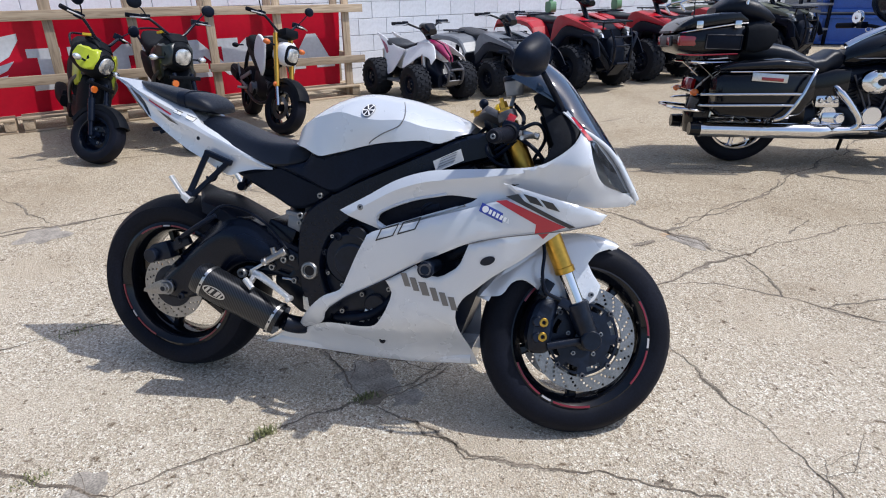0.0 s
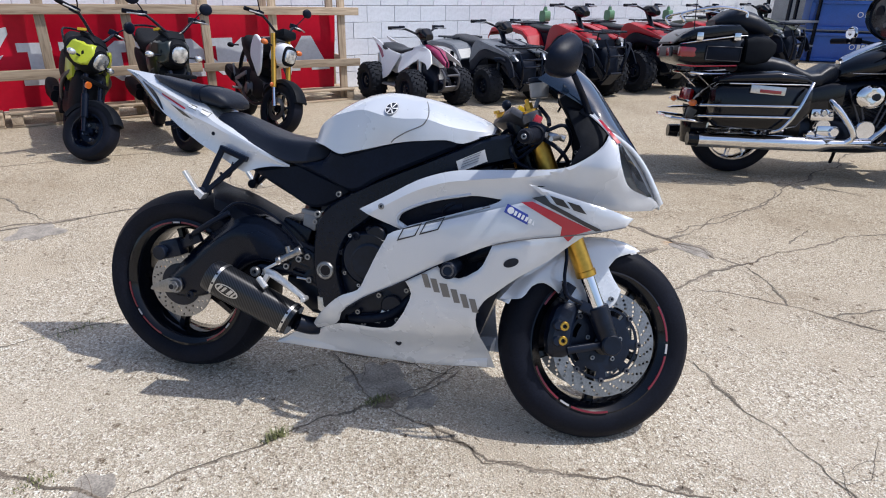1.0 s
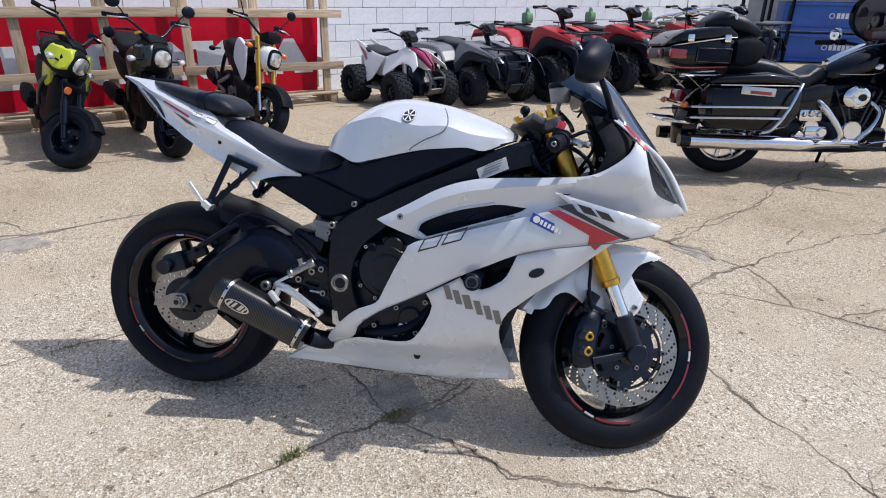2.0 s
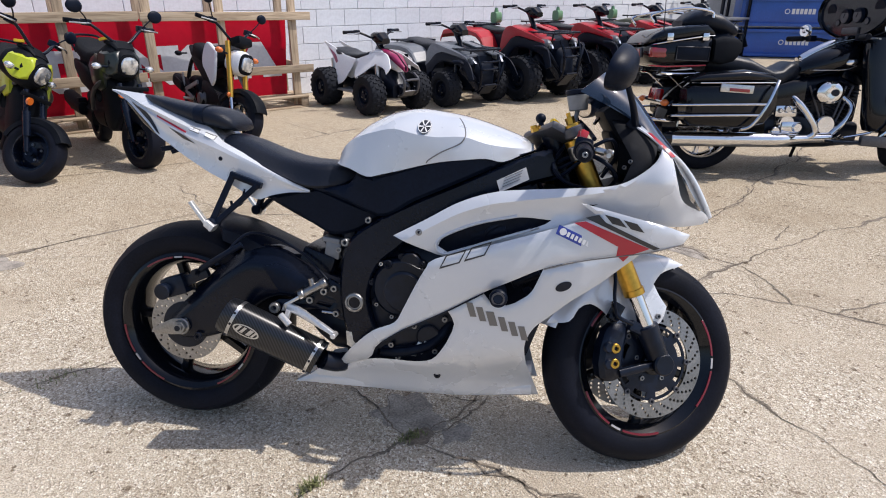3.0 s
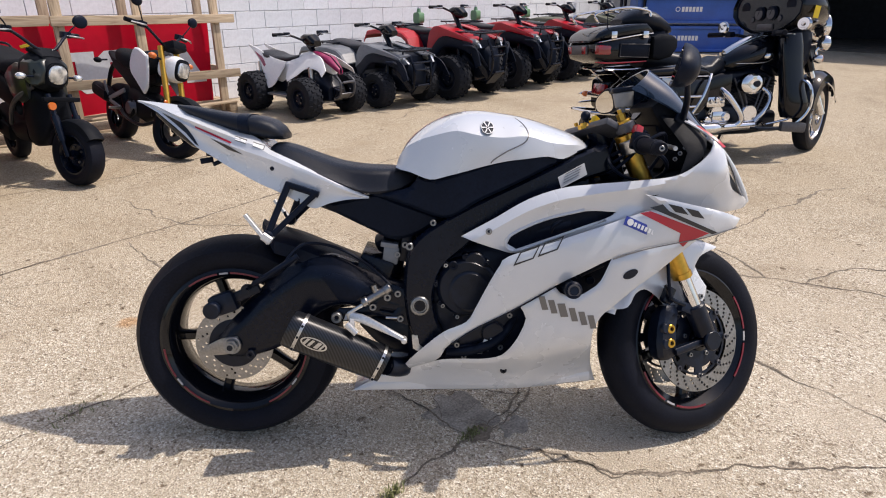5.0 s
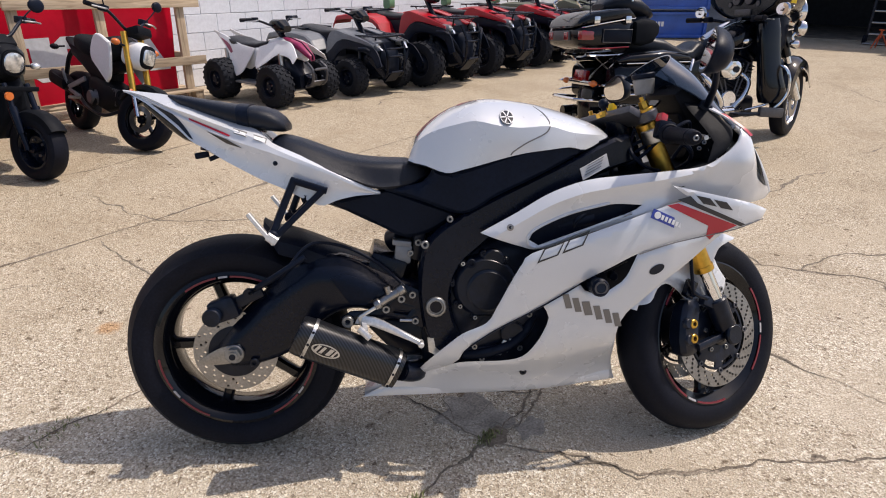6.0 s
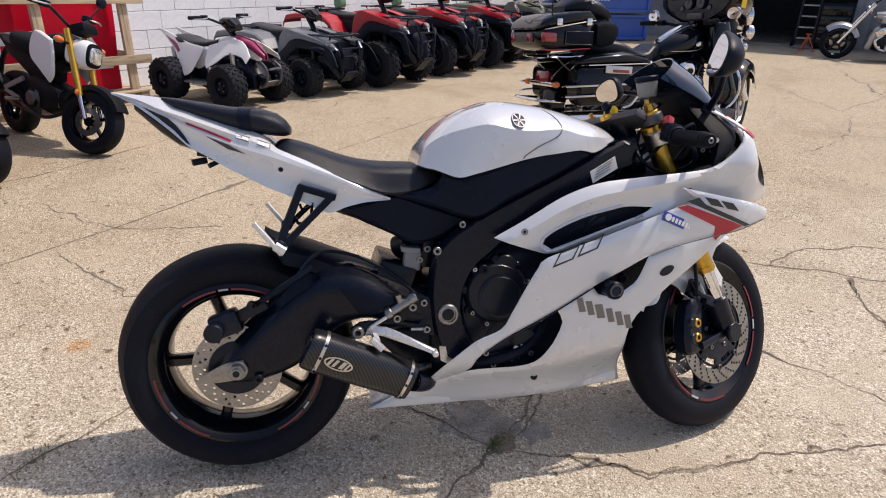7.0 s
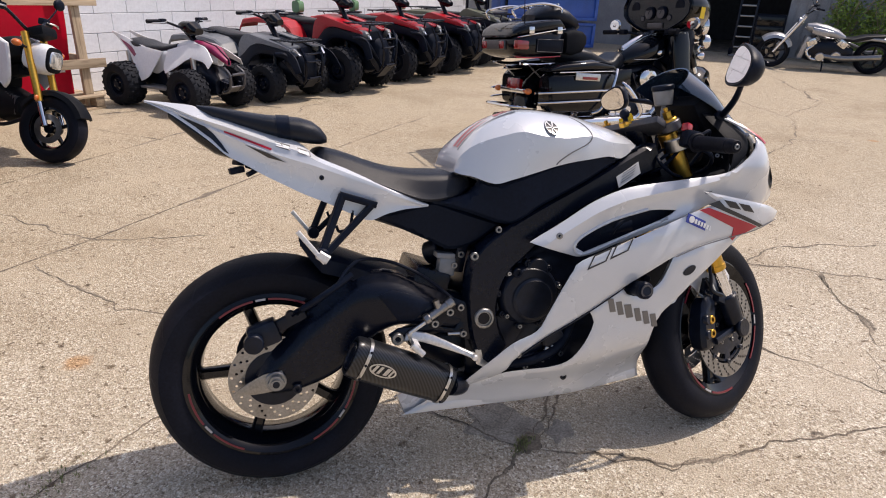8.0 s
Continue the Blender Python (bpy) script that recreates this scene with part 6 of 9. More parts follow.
        cyl(bm, (1.109, s * 0.105, 0.92), (1.105, s * 0.105, 0.929), 0.022, seg=18, bevel=0.002)
        cyl(bm, (1.105, s * 0.105, 0.929), (1.098, s * 0.105, 0.946), 0.0125, seg=6)
        cyl(bm, (1.098, s * 0.105, 0.946), (1.094, s * 0.105, 0.957), 0.006, seg=14)
        part("fork_cap", bm, GOLD, tc_)
    bm = nb()
    cyl(bm, (1.05, 0, 0.922), (1.046, 0, 0.934), 0.015, seg=6)
    cyl(bm, (1.03, -0.03, 0.925), (1.028, -0.03, 0.932), 0.009, seg=16)
    part("stem_nut", bm, GOLD, tc_)
    bm = nb()
    box(bm, (1.116, 0.042, 0.936), (0.03, 0.045, 0.016), (0, 24, 20), 0.004)
    box(bm, (1.112, 0.03, 0.95), (0.022, 0.016, 0.026), (0, 24, 20), 0.003)
    cyl(bm, (1.117, 0.06, 0.944), (1.114, 0.06, 0.957), 0.009)
    part("damper_bracket", bm, YELLOW, tc_, "yellow steering damper bracket")
    bm = nb()
    cyl(bm, (1.07, 0.01, 0.925), (1.066, 0.01, 0.95), 0.007)
    blob(bm, (1.065, 0.01, 0.96), (0.0145, 0.0145, 0.0145))
    cyl(bm, (1.072, 0.01, 0.915), (1.07, 0.01, 0.93), 0.015, 0.012)
    part("ball_mount", bm, BLACK_PL, tc_, "black ball mount")
    for s in (-1, 1):
        bm = nb()
        cyl(bm, (1.143, s * 0.105, 0.842), (1.129, s * 0.105, 0.878), 0.034, seg=20, bevel=0.003)
        clampring = part("bar_clamp", bm, ALU, T)
        steered.append(clampring)
        bm = nb()
        cyl(bm, (1.135, s * 0.12, 0.862), (1.04, s * 0.325, 0.822), 0.011)
        hb = part("clip_on_bar", bm, BLACK_SATIN, T)
        steered.append(hb)
        bm = nb()
        cyl(bm, (1.1, s * 0.195, 0.848), (1.045, s * 0.315, 0.824), 0.0195, seg=20, bevel=0.003)
        cyl(bm, (1.105, s * 0.185, 0.85), (1.1, s * 0.196, 0.848), 0.026, seg=20, bevel=0.003)
        cyl(bm, (1.045, s * 0.315, 0.824), (1.035, s * 0.337, 0.82), 0.019, 0.016, 18, 0.002)
        gp = part("grip", bm, RUBBER, hb)
        bolt(gp, (1.036, s * 0.336, 0.82), 0.007, (-0.4, s * 0.9, -0.15), 0.004)
        bm = nb()
        box(bm, (1.112, s * 0.165, 0.862), (0.045, 0.045, 0.045), (0, 15, s * 25), 0.01)
        part("switch_box", bm, BLACK_PL, hb)
        bm = nb()
        tube(bm, [(1.17, s * 0.14, 0.855), (1.17, s * 0.19, 0.848), (1.145, s * 0.24, 0.838), (1.115, s * 0.295, 0.826)], lambda t: 0.0065 - 0.002 * abs(t - 0.6), 10)
        box(bm, (1.165, s * 0.15, 0.856), (0.03, 0.04, 0.014), (0, 15, s * 20), 0.004)
        cyl(bm, (1.175, s * 0.172, 0.852), (1.19, s * 0.176, 0.848), 0.009, seg=14, bevel=0.002)
        part("lever", bm, ALU, hb, "silver hand lever")
    bm = nb()
    cyl(bm, (1.121, -0.038, 0.972), (1.116, -0.038, 1.014), 0.025, 0.029, 20, 0.003)
    cyl(bm, (1.11, -0.05, 0.93), (1.119, -0.04, 0.974), 0.006)
    res = part("brake_reservoir", bm, GREY_PL, T, "smoky grey brake fluid cup")
    bm = nb()
    cyl(bm, (1.116, -0.038, 1.014), (1.114, -0.038, 1.028), 0.031, seg=20, bevel=0.003)
    part("reservoir_cap", bm, BLACK_PL, res)
    bm = nb()
    box(bm, (1.115, -0.155, 0.895), (0.022, 0.022, 0.022), (0, 20, 0), 0.004)
    kill = part("kill_switch", bm, RED, T)
    def steer(to, degrees, rake):
        return Matrix.Translation(to) @ Matrix.Rotation(radians(degrees), 4, Vector((-math.sin(radians(rake)), 0, math.cos(radians(rake))))) @ Matrix.Translation((-1.383, 0, -0.294))
    for ob in (F, fwheel, mg):
        ob.matrix_local = steer((1.345, -0.002, 0.273), 23.6, 29)
    for ob in (tc_, kill, *steered):
        ob.matrix_local = steer((1.345, -0.002, 0.285), 22.0, 25.5)
    for pts, r in (([(1.12, -0.035, 0.95), (1.15, -0.06, 0.92), (1.16, -0.12, 0.9)], 0.006), ([(1.15, -0.15, 0.88), (1.2, -0.14, 0.9), (1.22, -0.1, 0.86), (1.19, -0.08, 0.8)], 0.005), ([(1.13, -0.12, 0.87), (1.19, -0.16, 0.84), (1.22, -0.12, 0.8), (1.2, -0.05, 0.76)], 0.006),
                   ([(1.09, -0.06, 0.88), (1.06, -0.11, 0.83), (1.09, -0.13, 0.79), (1.15, -0.1, 0.77)], 0.005), ([(1.06, 0.03, 0.9), (1.02, -0.02, 0.86), (1.02, -0.06, 0.8), (1.04, -0.06, 0.75)], 0.006)):
        part("cable", tube(nb(), pts, r, 8), BLACK_PL, T)
    for x, y, z in ((1.24, -0.13, 0.83), (1.255, -0.125, 0.845), (1.27, -0.12, 0.86)):
        bolt(T, (x, y, z), 0.006, (-0.5, -0.8, 0.3), 0.006, name="dash_screw")
    # inner fairing and instruments
    for s in (-1, 1):
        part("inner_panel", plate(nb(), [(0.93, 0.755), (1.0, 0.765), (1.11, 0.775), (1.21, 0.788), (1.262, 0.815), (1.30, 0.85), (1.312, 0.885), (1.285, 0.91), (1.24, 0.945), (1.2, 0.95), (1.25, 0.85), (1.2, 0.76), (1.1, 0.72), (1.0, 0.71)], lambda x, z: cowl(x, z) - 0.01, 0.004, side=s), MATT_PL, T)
    bm = nb()
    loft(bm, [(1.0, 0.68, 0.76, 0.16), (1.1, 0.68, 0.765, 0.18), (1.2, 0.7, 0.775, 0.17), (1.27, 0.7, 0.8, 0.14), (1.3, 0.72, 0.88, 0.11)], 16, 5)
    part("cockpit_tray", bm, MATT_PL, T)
    bm = nb()
    box(bm, (1.225, 0, 0.945), (0.06, 0.2, 0.1), (0, -32, 0), 0.015)
    box(bm, (1.26, 0, 0.89), (0.1, 0.16, 0.1), (0, -20, 0), 0.01)
    loft(bm, [(1.228, 0.8, 0.95, 0.09), (1.285, 0.78, 0.918, 0.104), (1.33, 0.77, 0.875, 0.104)], 18, 4)
    ins = part("instrument_panel", bm, MATT_PL, T)
    part("dial", cyl(nb(), (1.192, 0.03, 0.965), (1.187, 0.03, 0.968), 0.035, seg=28), BLACK_GLOSS, ins)
    # windscreen: arches from the nose to the lip
    ridge = smooth_line([(1.438, 0, 0.775), (1.402, 0, 0.845), (1.338, 0, 0.93), (1.264, 0, 1.022), (1.19, 0, 1.078)], 5)
    edge = smooth_line([(1.41, 0.06, 0.8), (1.345, 0.13, 0.872), (1.262, 0.112, 0.947), (1.195, 0.115, 0.985), (1.12, 0.106, 1.022)], 5)
    rings = []
    for p, q in zip(ridge, edge):
        ring = []
        for a in np.linspace(-90, 90, 15):
            s, c = math.sin(radians(a)), math.cos(radians(a)) ** 0.9
            ring.append(Vector((q.x + (p.x - q.x) * c, q.y * s, q.z + (p.z - q.z) * c)))
        rings.append(ring + [v + Vector((-0.003, 0, -0.003)) for v in reversed(ring)])
    bm = nb()
    ring_faces(bm, rings)
    part("windscreen", bm, SMOKE, T, "dark smoked windscreen")
    part("fairing_lip", tube(nb(), [(x, -bulge(x, z) + 0.002, z) for x, z in ((1.24, 0.951), (1.262, 0.934), (1.29, 0.913), (1.318, 0.887))], 0.0028, 8), WHITE_DECAL, up)
    decal("stripe", [(1.286, 0.9215), (1.296, 0.919), (1.349, 0.865), (1.339, 0.863)], up, RED_DECAL, 0.0015, depth=bulge)
    for s in (-1, 1):
        part("lamp_rim", tube(nb(), [(1.318, s * 0.148, 0.888), (1.345, s * 0.136, 0.872), (1.385, s * 0.108, 0.842), (1.422, s * 0.094, 0.798), (1.455, s * 0.086, 0.742), (1.474, s * 0.074, 0.706)], lambda t: 0.0065 + 0.004 * t, 10), PEARL, T)
    # mirrors
    for s in (-1, 1):
        bm = nb()
        tube(bm, [(1.262, s * 0.105, 0.935), (1.24, s * 0.18, 0.98), (1.215, s * 0.235 if s < 0 else 0.285, 1.025 if s < 0 else 0.995)], lambda t: 0.01 - 0.003 * t, 10)
        box(bm, (1.262, s * 0.11, 0.932), (0.05, 0.02, 0.025), (0, 40, 0), 0.006)
        mi = part("mirror_arm", bm, BLACK_PL, T)
        at = (Matrix.Translation((1.197, -0.275, 1.056)) if s < 0 else Matrix.Translation((1.19, 0.332, 1.0))) @ pose(0, 0, 0, s * -14, 16 if s < 0 else -8, -17 if s < 0 else 22) @ Matrix.Diagonal((0.85, 0.82, 0.94, 1) if s < 0 else (0.8, 0.62, 0.72, 1))
        bm = nb()
        rings = []
        for t, k in ((-0.03, 0.97), (-0.026, 1.0), (-0.01, 0.97), (0.01, 0.84), (0.024, 0.6), (0.032, 0.25)):
            ring = []
            for a in np.linspace(0, 2 * math.pi, 28, endpoint=False):
                y = 0.084 * math.copysign(abs(math.cos(a)) ** 0.75, math.cos(a))
                z = 0.054 * math.copysign(abs(math.sin(a)) ** 0.75, math.sin(a)) * (1 - 0.25 * s * -y / 0.078 * -1)
                ring.append(at @ Vector((t, k * y, k * z)))
            rings.append(ring)
        ring_faces(bm, rings)
        part("mirror_shell", bm, BLACK_PL, mi)
        bm = nb()
        pts = []
        for a in np.linspace(0, 2 * math.pi, 28, endpoint=False):
            y = 0.075 * math.copysign(abs(math.cos(a)) ** 0.75, math.cos(a))
            pts.append(at @ Vector((-0.0312, y, 0.046 * math.copysign(abs(math.sin(a)) ** 0.75, math.sin(a)) * (1 - 0.25 * s * -y / 0.078 * -1))))
        bm.faces.new([bm.verts.new(p) for p in pts])
        part("mirror_glass", bm, MIRROR, mi)
    # paper label on the frame
    bm = nb()
    plate(bm, [(0.915, 0.785), (0.925, 0.755), (1.0, 0.79), (0.99, 0.822)], lambda x, z: fdep(x) + 0.003, 0.002, roll=0, soft=False)
    lb = part("paper_label", bm, PAPER, T, "white paper warning label with grey lines")
    for q in range(4):
        decal("line", [(0.93 + 0.002 * q, 0.768 + 0.008 * q), (0.975 + 0.002 * q, 0.789 + 0.008 * q), (0.976 + 0.002 * q, 0.791 + 0.008 * q), (0.931 + 0.002 * q, 0.770 + 0.008 * q)], lb, GREY_DECAL, 0.0044, depth=lambda x, z: fdep(x))
    # cables by the steering head
    for k in range(3):
        part("cable", tube(nb(), [(1.15, -0.06 - 0.02 * k, 0.86), (1.08, -0.08 - 0.01 * k, 0.84 - 0.02 * k), (1.02, -0.07, 0.78), (0.96, -0.06, 0.74)], 0.005, 8), BLACK_PL, T)
    part("steering_head", cyl(nb(), (1.06, 0, 0.91), (1.12, 0, 0.74), 0.035, seg=20), BLACK_SATIN, T)
    return T


sport_bike()


# ---- crate fence with the red banner ----
def plank(parent, p0, p1, w, t, name="board"):
    """A sawn board from p0 to p1, w high and t thick."""
    p0, p1 = Vector(p0), Vector(p1)
    d = p1 - p0
    bm = nb()
    box(bm, (0, 0, 0), (d.length, t, w), bevel=0.004)
    ob = part(name, bm, WOOD, parent)
    x = d.normalized()
    y = Vector((0, 1, 0)) if abs(x.y) < 0.9 else Vector((1, 0, 0))
    z = x.cross(y).normalized()
    y = z.cross(x)
    ob.matrix_local = parent.matrix_world.inverted() @ (Matrix.Translation((p0 + p1) / 2) @ Matrix((x, y, z)).transposed().to_4x4())
    return ob


def crate_fence():
    T = thing("crate_fence", Matrix.Translation((1.0, 7.4, 0)), "open raw pine crate frames standing in a row on pallets", "fence")
    for x in (-2.6, -1.9, -1.15, -0.45, 0.25, 0.96, 1.69, 2.4, 3.2):
        plank(T, (x, 7.4, 0.02), (x - 0.0, 7.4, 1.45), 0.085, 0.04, "post")
        plank(T, (x + 0.02, 7.78, 0.02), (x + 0.02, 7.78, 1.45), 0.085, 0.04, "back_post")
    for z, y, dz in ((1.0, 7.36, 0.03), (0.44, 7.36, 0.025)):
        plank(T, (-3.0, y, z + dz), (1.6, y, z + dz * 0.4), 0.088, 0.035, "rail")
        plank(T, (1.62, y, z + dz * 0.2), (3.4, y, z - 0.02), 0.084, 0.035, "rail")
    for x0, x1 in ((-3.0, -0.2), (-0.15, 1.55), (1.6, 3.28)):
        plank(T, (x0, 7.32, 0.13), (x1, 7.32, 0.125), 0.02, 0.1, "deck_board")
        plank(T, (x0, 7.5, 0.13), (x1, 7.5, 0.125), 0.02, 0.1, "deck_board")
        plank(T, (x0, 7.66, 0.13), (x1, 7.66, 0.125), 0.02, 0.1, "deck_board")
        plank(T, (x0, 7.33, 0.012), (x1, 7.33, 0.012), 0.02, 0.09, "base_board")
        for k in range(3):
            xx = x0 + 0.05 + (x1 - x0 - 0.1) * k / 2
            plank(T, (xx, 7.28, 0.07), (xx, 7.8, 0.07), 0.09, 0.09, "block")
    plank(T, (3.2, 7.4, 0.46), (3.2, 7.8, 0.46), 0.08, 0.04, "cross_rail")
    plank(T, (3.22, 7.4, 1.3), (3.22, 7.8, 1.3), 0.08, 0.04, "cross_rail")
    return T


crate_fence()


def banner():
    T = thing("banner", Matrix.Translation((1.0, 7.5, 0.1)), "glossy red vinyl dealer banner with a large silver lettering shape", "banner")
    inv = Matrix.Translation((-1.0, -7.5, -0.1))

    def surf(x, z):
        return 7.52 + 0.016 * math.sin(x * 3.1 + z * 2) + 0.01 * math.sin(x * 7.3 - z * 4) + 0.006 * math.sin(z * 11 + x)

    def sheet(name, poly, m, lift, parent, holes=(), label=""):
        bm = nb()
        plate(bm, poly, lambda x, z: -surf(x, z) + lift, 0.002, holes, step=0.06, soft=False, roll=0)
        ob = part(name, bm, m, parent, label)
        return ob
    cloth = sheet("cloth", [(-3.2, 0.14), (3.12, 0.1), (3.18, 0.975), (-3.2, 0.99)], VINYL_RED, 0.0, T)
    cloth.matrix_parent_inverse = inv
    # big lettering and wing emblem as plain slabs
    forms = [
        [(0.02, 0.72), (0.3, 0.72), (0.3, 0.64), (0.22, 0.64), (0.22, 0.42), (0.3, 0.42), (0.3, 0.34), (0.02, 0.34), (0.02, 0.42), (0.1, 0.42), (0.1, 0.64), (0.02, 0.64)],
        [(0.36, 0.72), (0.62, 0.72), (0.62, 0.64), (0.55, 0.64), (0.55, 0.42), (0.62, 0.42), (0.62, 0.34), (0.36, 0.34), (0.36, 0.42), (0.43, 0.42), (0.43, 0.64), (0.36, 0.64)],
        [(1.42, 0.72), (1.56, 0.72), (1.8, 0.48), (1.8, 0.64), (1.74, 0.64), (1.74, 0.72), (1.98, 0.72), (1.98, 0.34), (1.84, 0.34), (1.6, 0.56), (1.6, 0.42), (1.66, 0.42), (1.66, 0.34), (1.42, 0.34)],
        [(2.75, 0.72), (2.86, 0.72), (3.04, 0.42), (3.08, 0.42), (3.08, 0.34), (2.86, 0.34), (2.86, 0.42), (2.72, 0.42), (2.72, 0.34), (2.52, 0.34), (2.52, 0.42), (2.57, 0.42)],
        [(-0.75, 0.5), (-0.3, 0.56), (-0.12, 0.66), (-0.02, 0.8), (-0.02, 0.86), (-0.35, 0.8), (-0.7, 0.62)],
        [(-0.7, 0.46), (-0.32, 0.47), (-0.16, 0.54), (-0.09, 0.62), (-0.4, 0.53)],
        [(-0.66, 0.4), (-0.36, 0.38), (-0.22, 0.43), (-0.16, 0.5), (-0.4, 0.45)],
    ]
    for f in forms:
        sheet("slab", f, WING, 0.003, cloth, label="silver slab")
    for cx in (1.0, 2.24):
        sheet("slab", [(cx - 0.26, 0.42), (cx - 0.16, 0.34), (cx + 0.16, 0.34), (cx + 0.26, 0.42), (cx + 0.26, 0.64), (cx + 0.16, 0.72), (cx - 0.16, 0.72), (cx - 0.26, 0.64)], WING, 0.003, cloth,
              [[(cx - 0.12, 0.45), (cx + 0.12, 0.45), (cx + 0.12, 0.61), (cx - 0.12, 0.61)]], "silver slab")
    return T


banner()


# ---- shared pieces of the small vehicles ----
def wheel(parent, name, c, R, w, rim_r, m_tyre, m_rim, spokes=5, knobs=0, steer=0.0, dish=0.0, disc_r=0.0, disc_side=-1):
    """A wheel at c turning about y: tyre, rim, spokes and, for off-road tyres, rows of knobs."""
    T = part(name, lathe(nb(), (0, 0, 0), [(0.0, -w * 0.45), (R * 0.14, -w * 0.45), (R * 0.16, -w * 0.3), (R * 0.12, 0), (R * 0.16, w * 0.3), (R * 0.14, w * 0.45), (0.0, w * 0.45)], 20), m_rim, parent)
    T.matrix_local = Matrix.Translation(c) @ pose(0, 0, 0, 0, 0, steer)
    h = R - rim_r
    prof = [(rim_r, w * 0.4), (rim_r + h * 0.25, w * 0.5), (rim_r + h * 0.6, w * 0.5), (R - h * 0.14, w * 0.42), (R - h * 0.03, w * 0.25), (R, 0)]
    if knobs:
        prof = [(rim_r, w * 0.38), (rim_r + h * 0.2, w * 0.5), (rim_r + h * 0.6, w * 0.52), (R - h * 0.2, w * 0.46), (R - h * 0.12, w * 0.3), (R - h * 0.1, 0)]
    prof += [(r, -y) for r, y in prof[-2::-1]]
    part("tyre", lathe(nb(), (0, 0, 0), prof, 44), m_tyre, T)
    if knobs:
        bm = nb()
        for k in range(knobs):
            for j, (yy, ww, lean) in enumerate(((-0.4, 0.2, -28), (-0.14, 0.2, 0), (0.14, 0.2, 0), (0.4, 0.2, 28))):
                a = 2 * math.pi * (k + (0.5 if j % 2 else 0)) / knobs
                r = R - h * (0.1 if abs(yy) < 0.3 else 0.16)
                m4 = Matrix.Rotation(-a, 4, "Y") @ Matrix.Translation((r, yy * w, 0)) @ pose(0, 0, 0, 0, 0, lean)
                bmesh.ops.create_cube(bm, size=1.0, matrix=m4 @ Matrix.Diagonal((h * 0.15, ww * w, R * 0.11, 1)))
        tagged(part("tread", bm, m_tyre, T), kind="stuff")
    rw = w * 0.4
    prof = [(rim_r + 0.006, rw), (rim_r - 0.01, rw + 0.003), (rim_r - 0.02, rw * 0.7), (rim_r - 0.026, 0), (rim_r - 0.02, -rw * 0.7), (rim_r - 0.01, -rw - 0.003), (rim_r + 0.006, -rw), (rim_r - 0.004, 0)]
    part("rim", lathe(nb(), (0, 0, 0), prof, 36, True), m_rim, T)
    if spokes:
        for k in range(spokes):
            part("spoke", spoke(nb(), (0, dish, 0), 2 * math.pi * k / spokes + 0.4, R * 0.1, rim_r - 0.015, R * 0.13, R * 0.1, w * 0.3, w * 0.22), m_rim, T)
    else:
        bm = nb()
        lathe(bm, (0, dish, 0), [(R * 0.1, -w * 0.1), (rim_r * 0.55, -w * 0.2), (rim_r - 0.015, -w * 0.02), (rim_r - 0.015, w * 0.06), (rim_r * 0.55, -w * 0.08), (R * 0.1, w * 0.02)], 30, True)
        part("wheel_plate", bm, m_rim, T)
        for k in range(4):
            a = math.pi / 2 * k + 0.5
            bolt(T, (rim_r * 0.4 * math.cos(a), dish - w * 0.17, rim_r * 0.4 * math.sin(a)), 0.009, name="wheel_nut", m=STEEL)
    if disc_r:
        bm = nb()
        lathe(bm, (0, disc_side * w * 0.48, 0), [(disc_r, 0.002), (disc_r, -0.002), (disc_r * 0.6, -0.002), (disc_r * 0.6, 0.002)], 36, True)
        part("brake_disc", bm, STEEL, T)
    return T


def handlebar(parent, c, half, rise, back, steer=0.0, r=0.011, grip_m=None, name="handlebar", levers=True):
    """A tubular bar on its clamp at c, with grips, levers and switch boxes."""
    bm = nb()
    tube(bm, [(-back, -half, rise), (-back * 0.5, -half * 0.62, rise * 0.98), (0, -half * 0.22, rise * 0.15), (0, -0.02, 0), (0, 0.02, 0), (0, half * 0.22, rise * 0.15), (-back * 0.5, half * 0.62, rise * 0.98), (-back, half, rise)], r, 10, 5)
    T = part(name, bm, BLACK_SATIN, parent)
    T.matrix_local = Matrix.Translation(c) @ pose(0, 0, 0, 0, 0, steer)
    for s in (-1, 1):
        bm = nb()
        cyl(bm, (-back * 0.78, s * half * 0.72, rise), (-back, s * half * 1.02, rise), r * 1.55, seg=14, bevel=0.003)
        part("grip", bm, RUBBER, T)
        bm = nb()
        box(bm, (-back * 0.62, s * half * 0.62, rise), (0.05, 0.06, 0.045), bevel=0.008)
        part("switch_box", bm, BLACK_PL, T)
        if levers:
            bm = nb()
            tube(bm, [(-back * 0.5 + 0.02, s * half * 0.58, rise - 0.005), (-back * 0.5 + 0.05, s * half * 0.75, rise - 0.008), (-back * 0.7 + 0.03, s * half * 1.0, rise - 0.012)], 0.006, 8, 4)
            part("lever", bm, ALU, T)
    return T


def mirror_on(parent, p0, p1, p2, r=0.05, m=None):
    bm = nb()
    tube(bm, [p0, p1, p2], 0.005, 8, 4)
    T = part("mirror_arm", bm, BLACK_SATIN, parent)
    bm = nb()
    blob(bm, p2, (0.018, r, r * 0.8), seg=18)
    part("mirror_shell", bm, m or BLACK_PL, T)
    bm = nb()
    v = Vector(p2)
    bm.faces.new([bm.verts.new(v + Vector((-0.0165, r * 0.86 * math.cos(a), r * 0.68 * math.sin(a)))) for a in np.linspace(0, 2 * math.pi, 20, endpoint=False)])
    part("mirror_glass", bm, MIRROR, T)
    return T


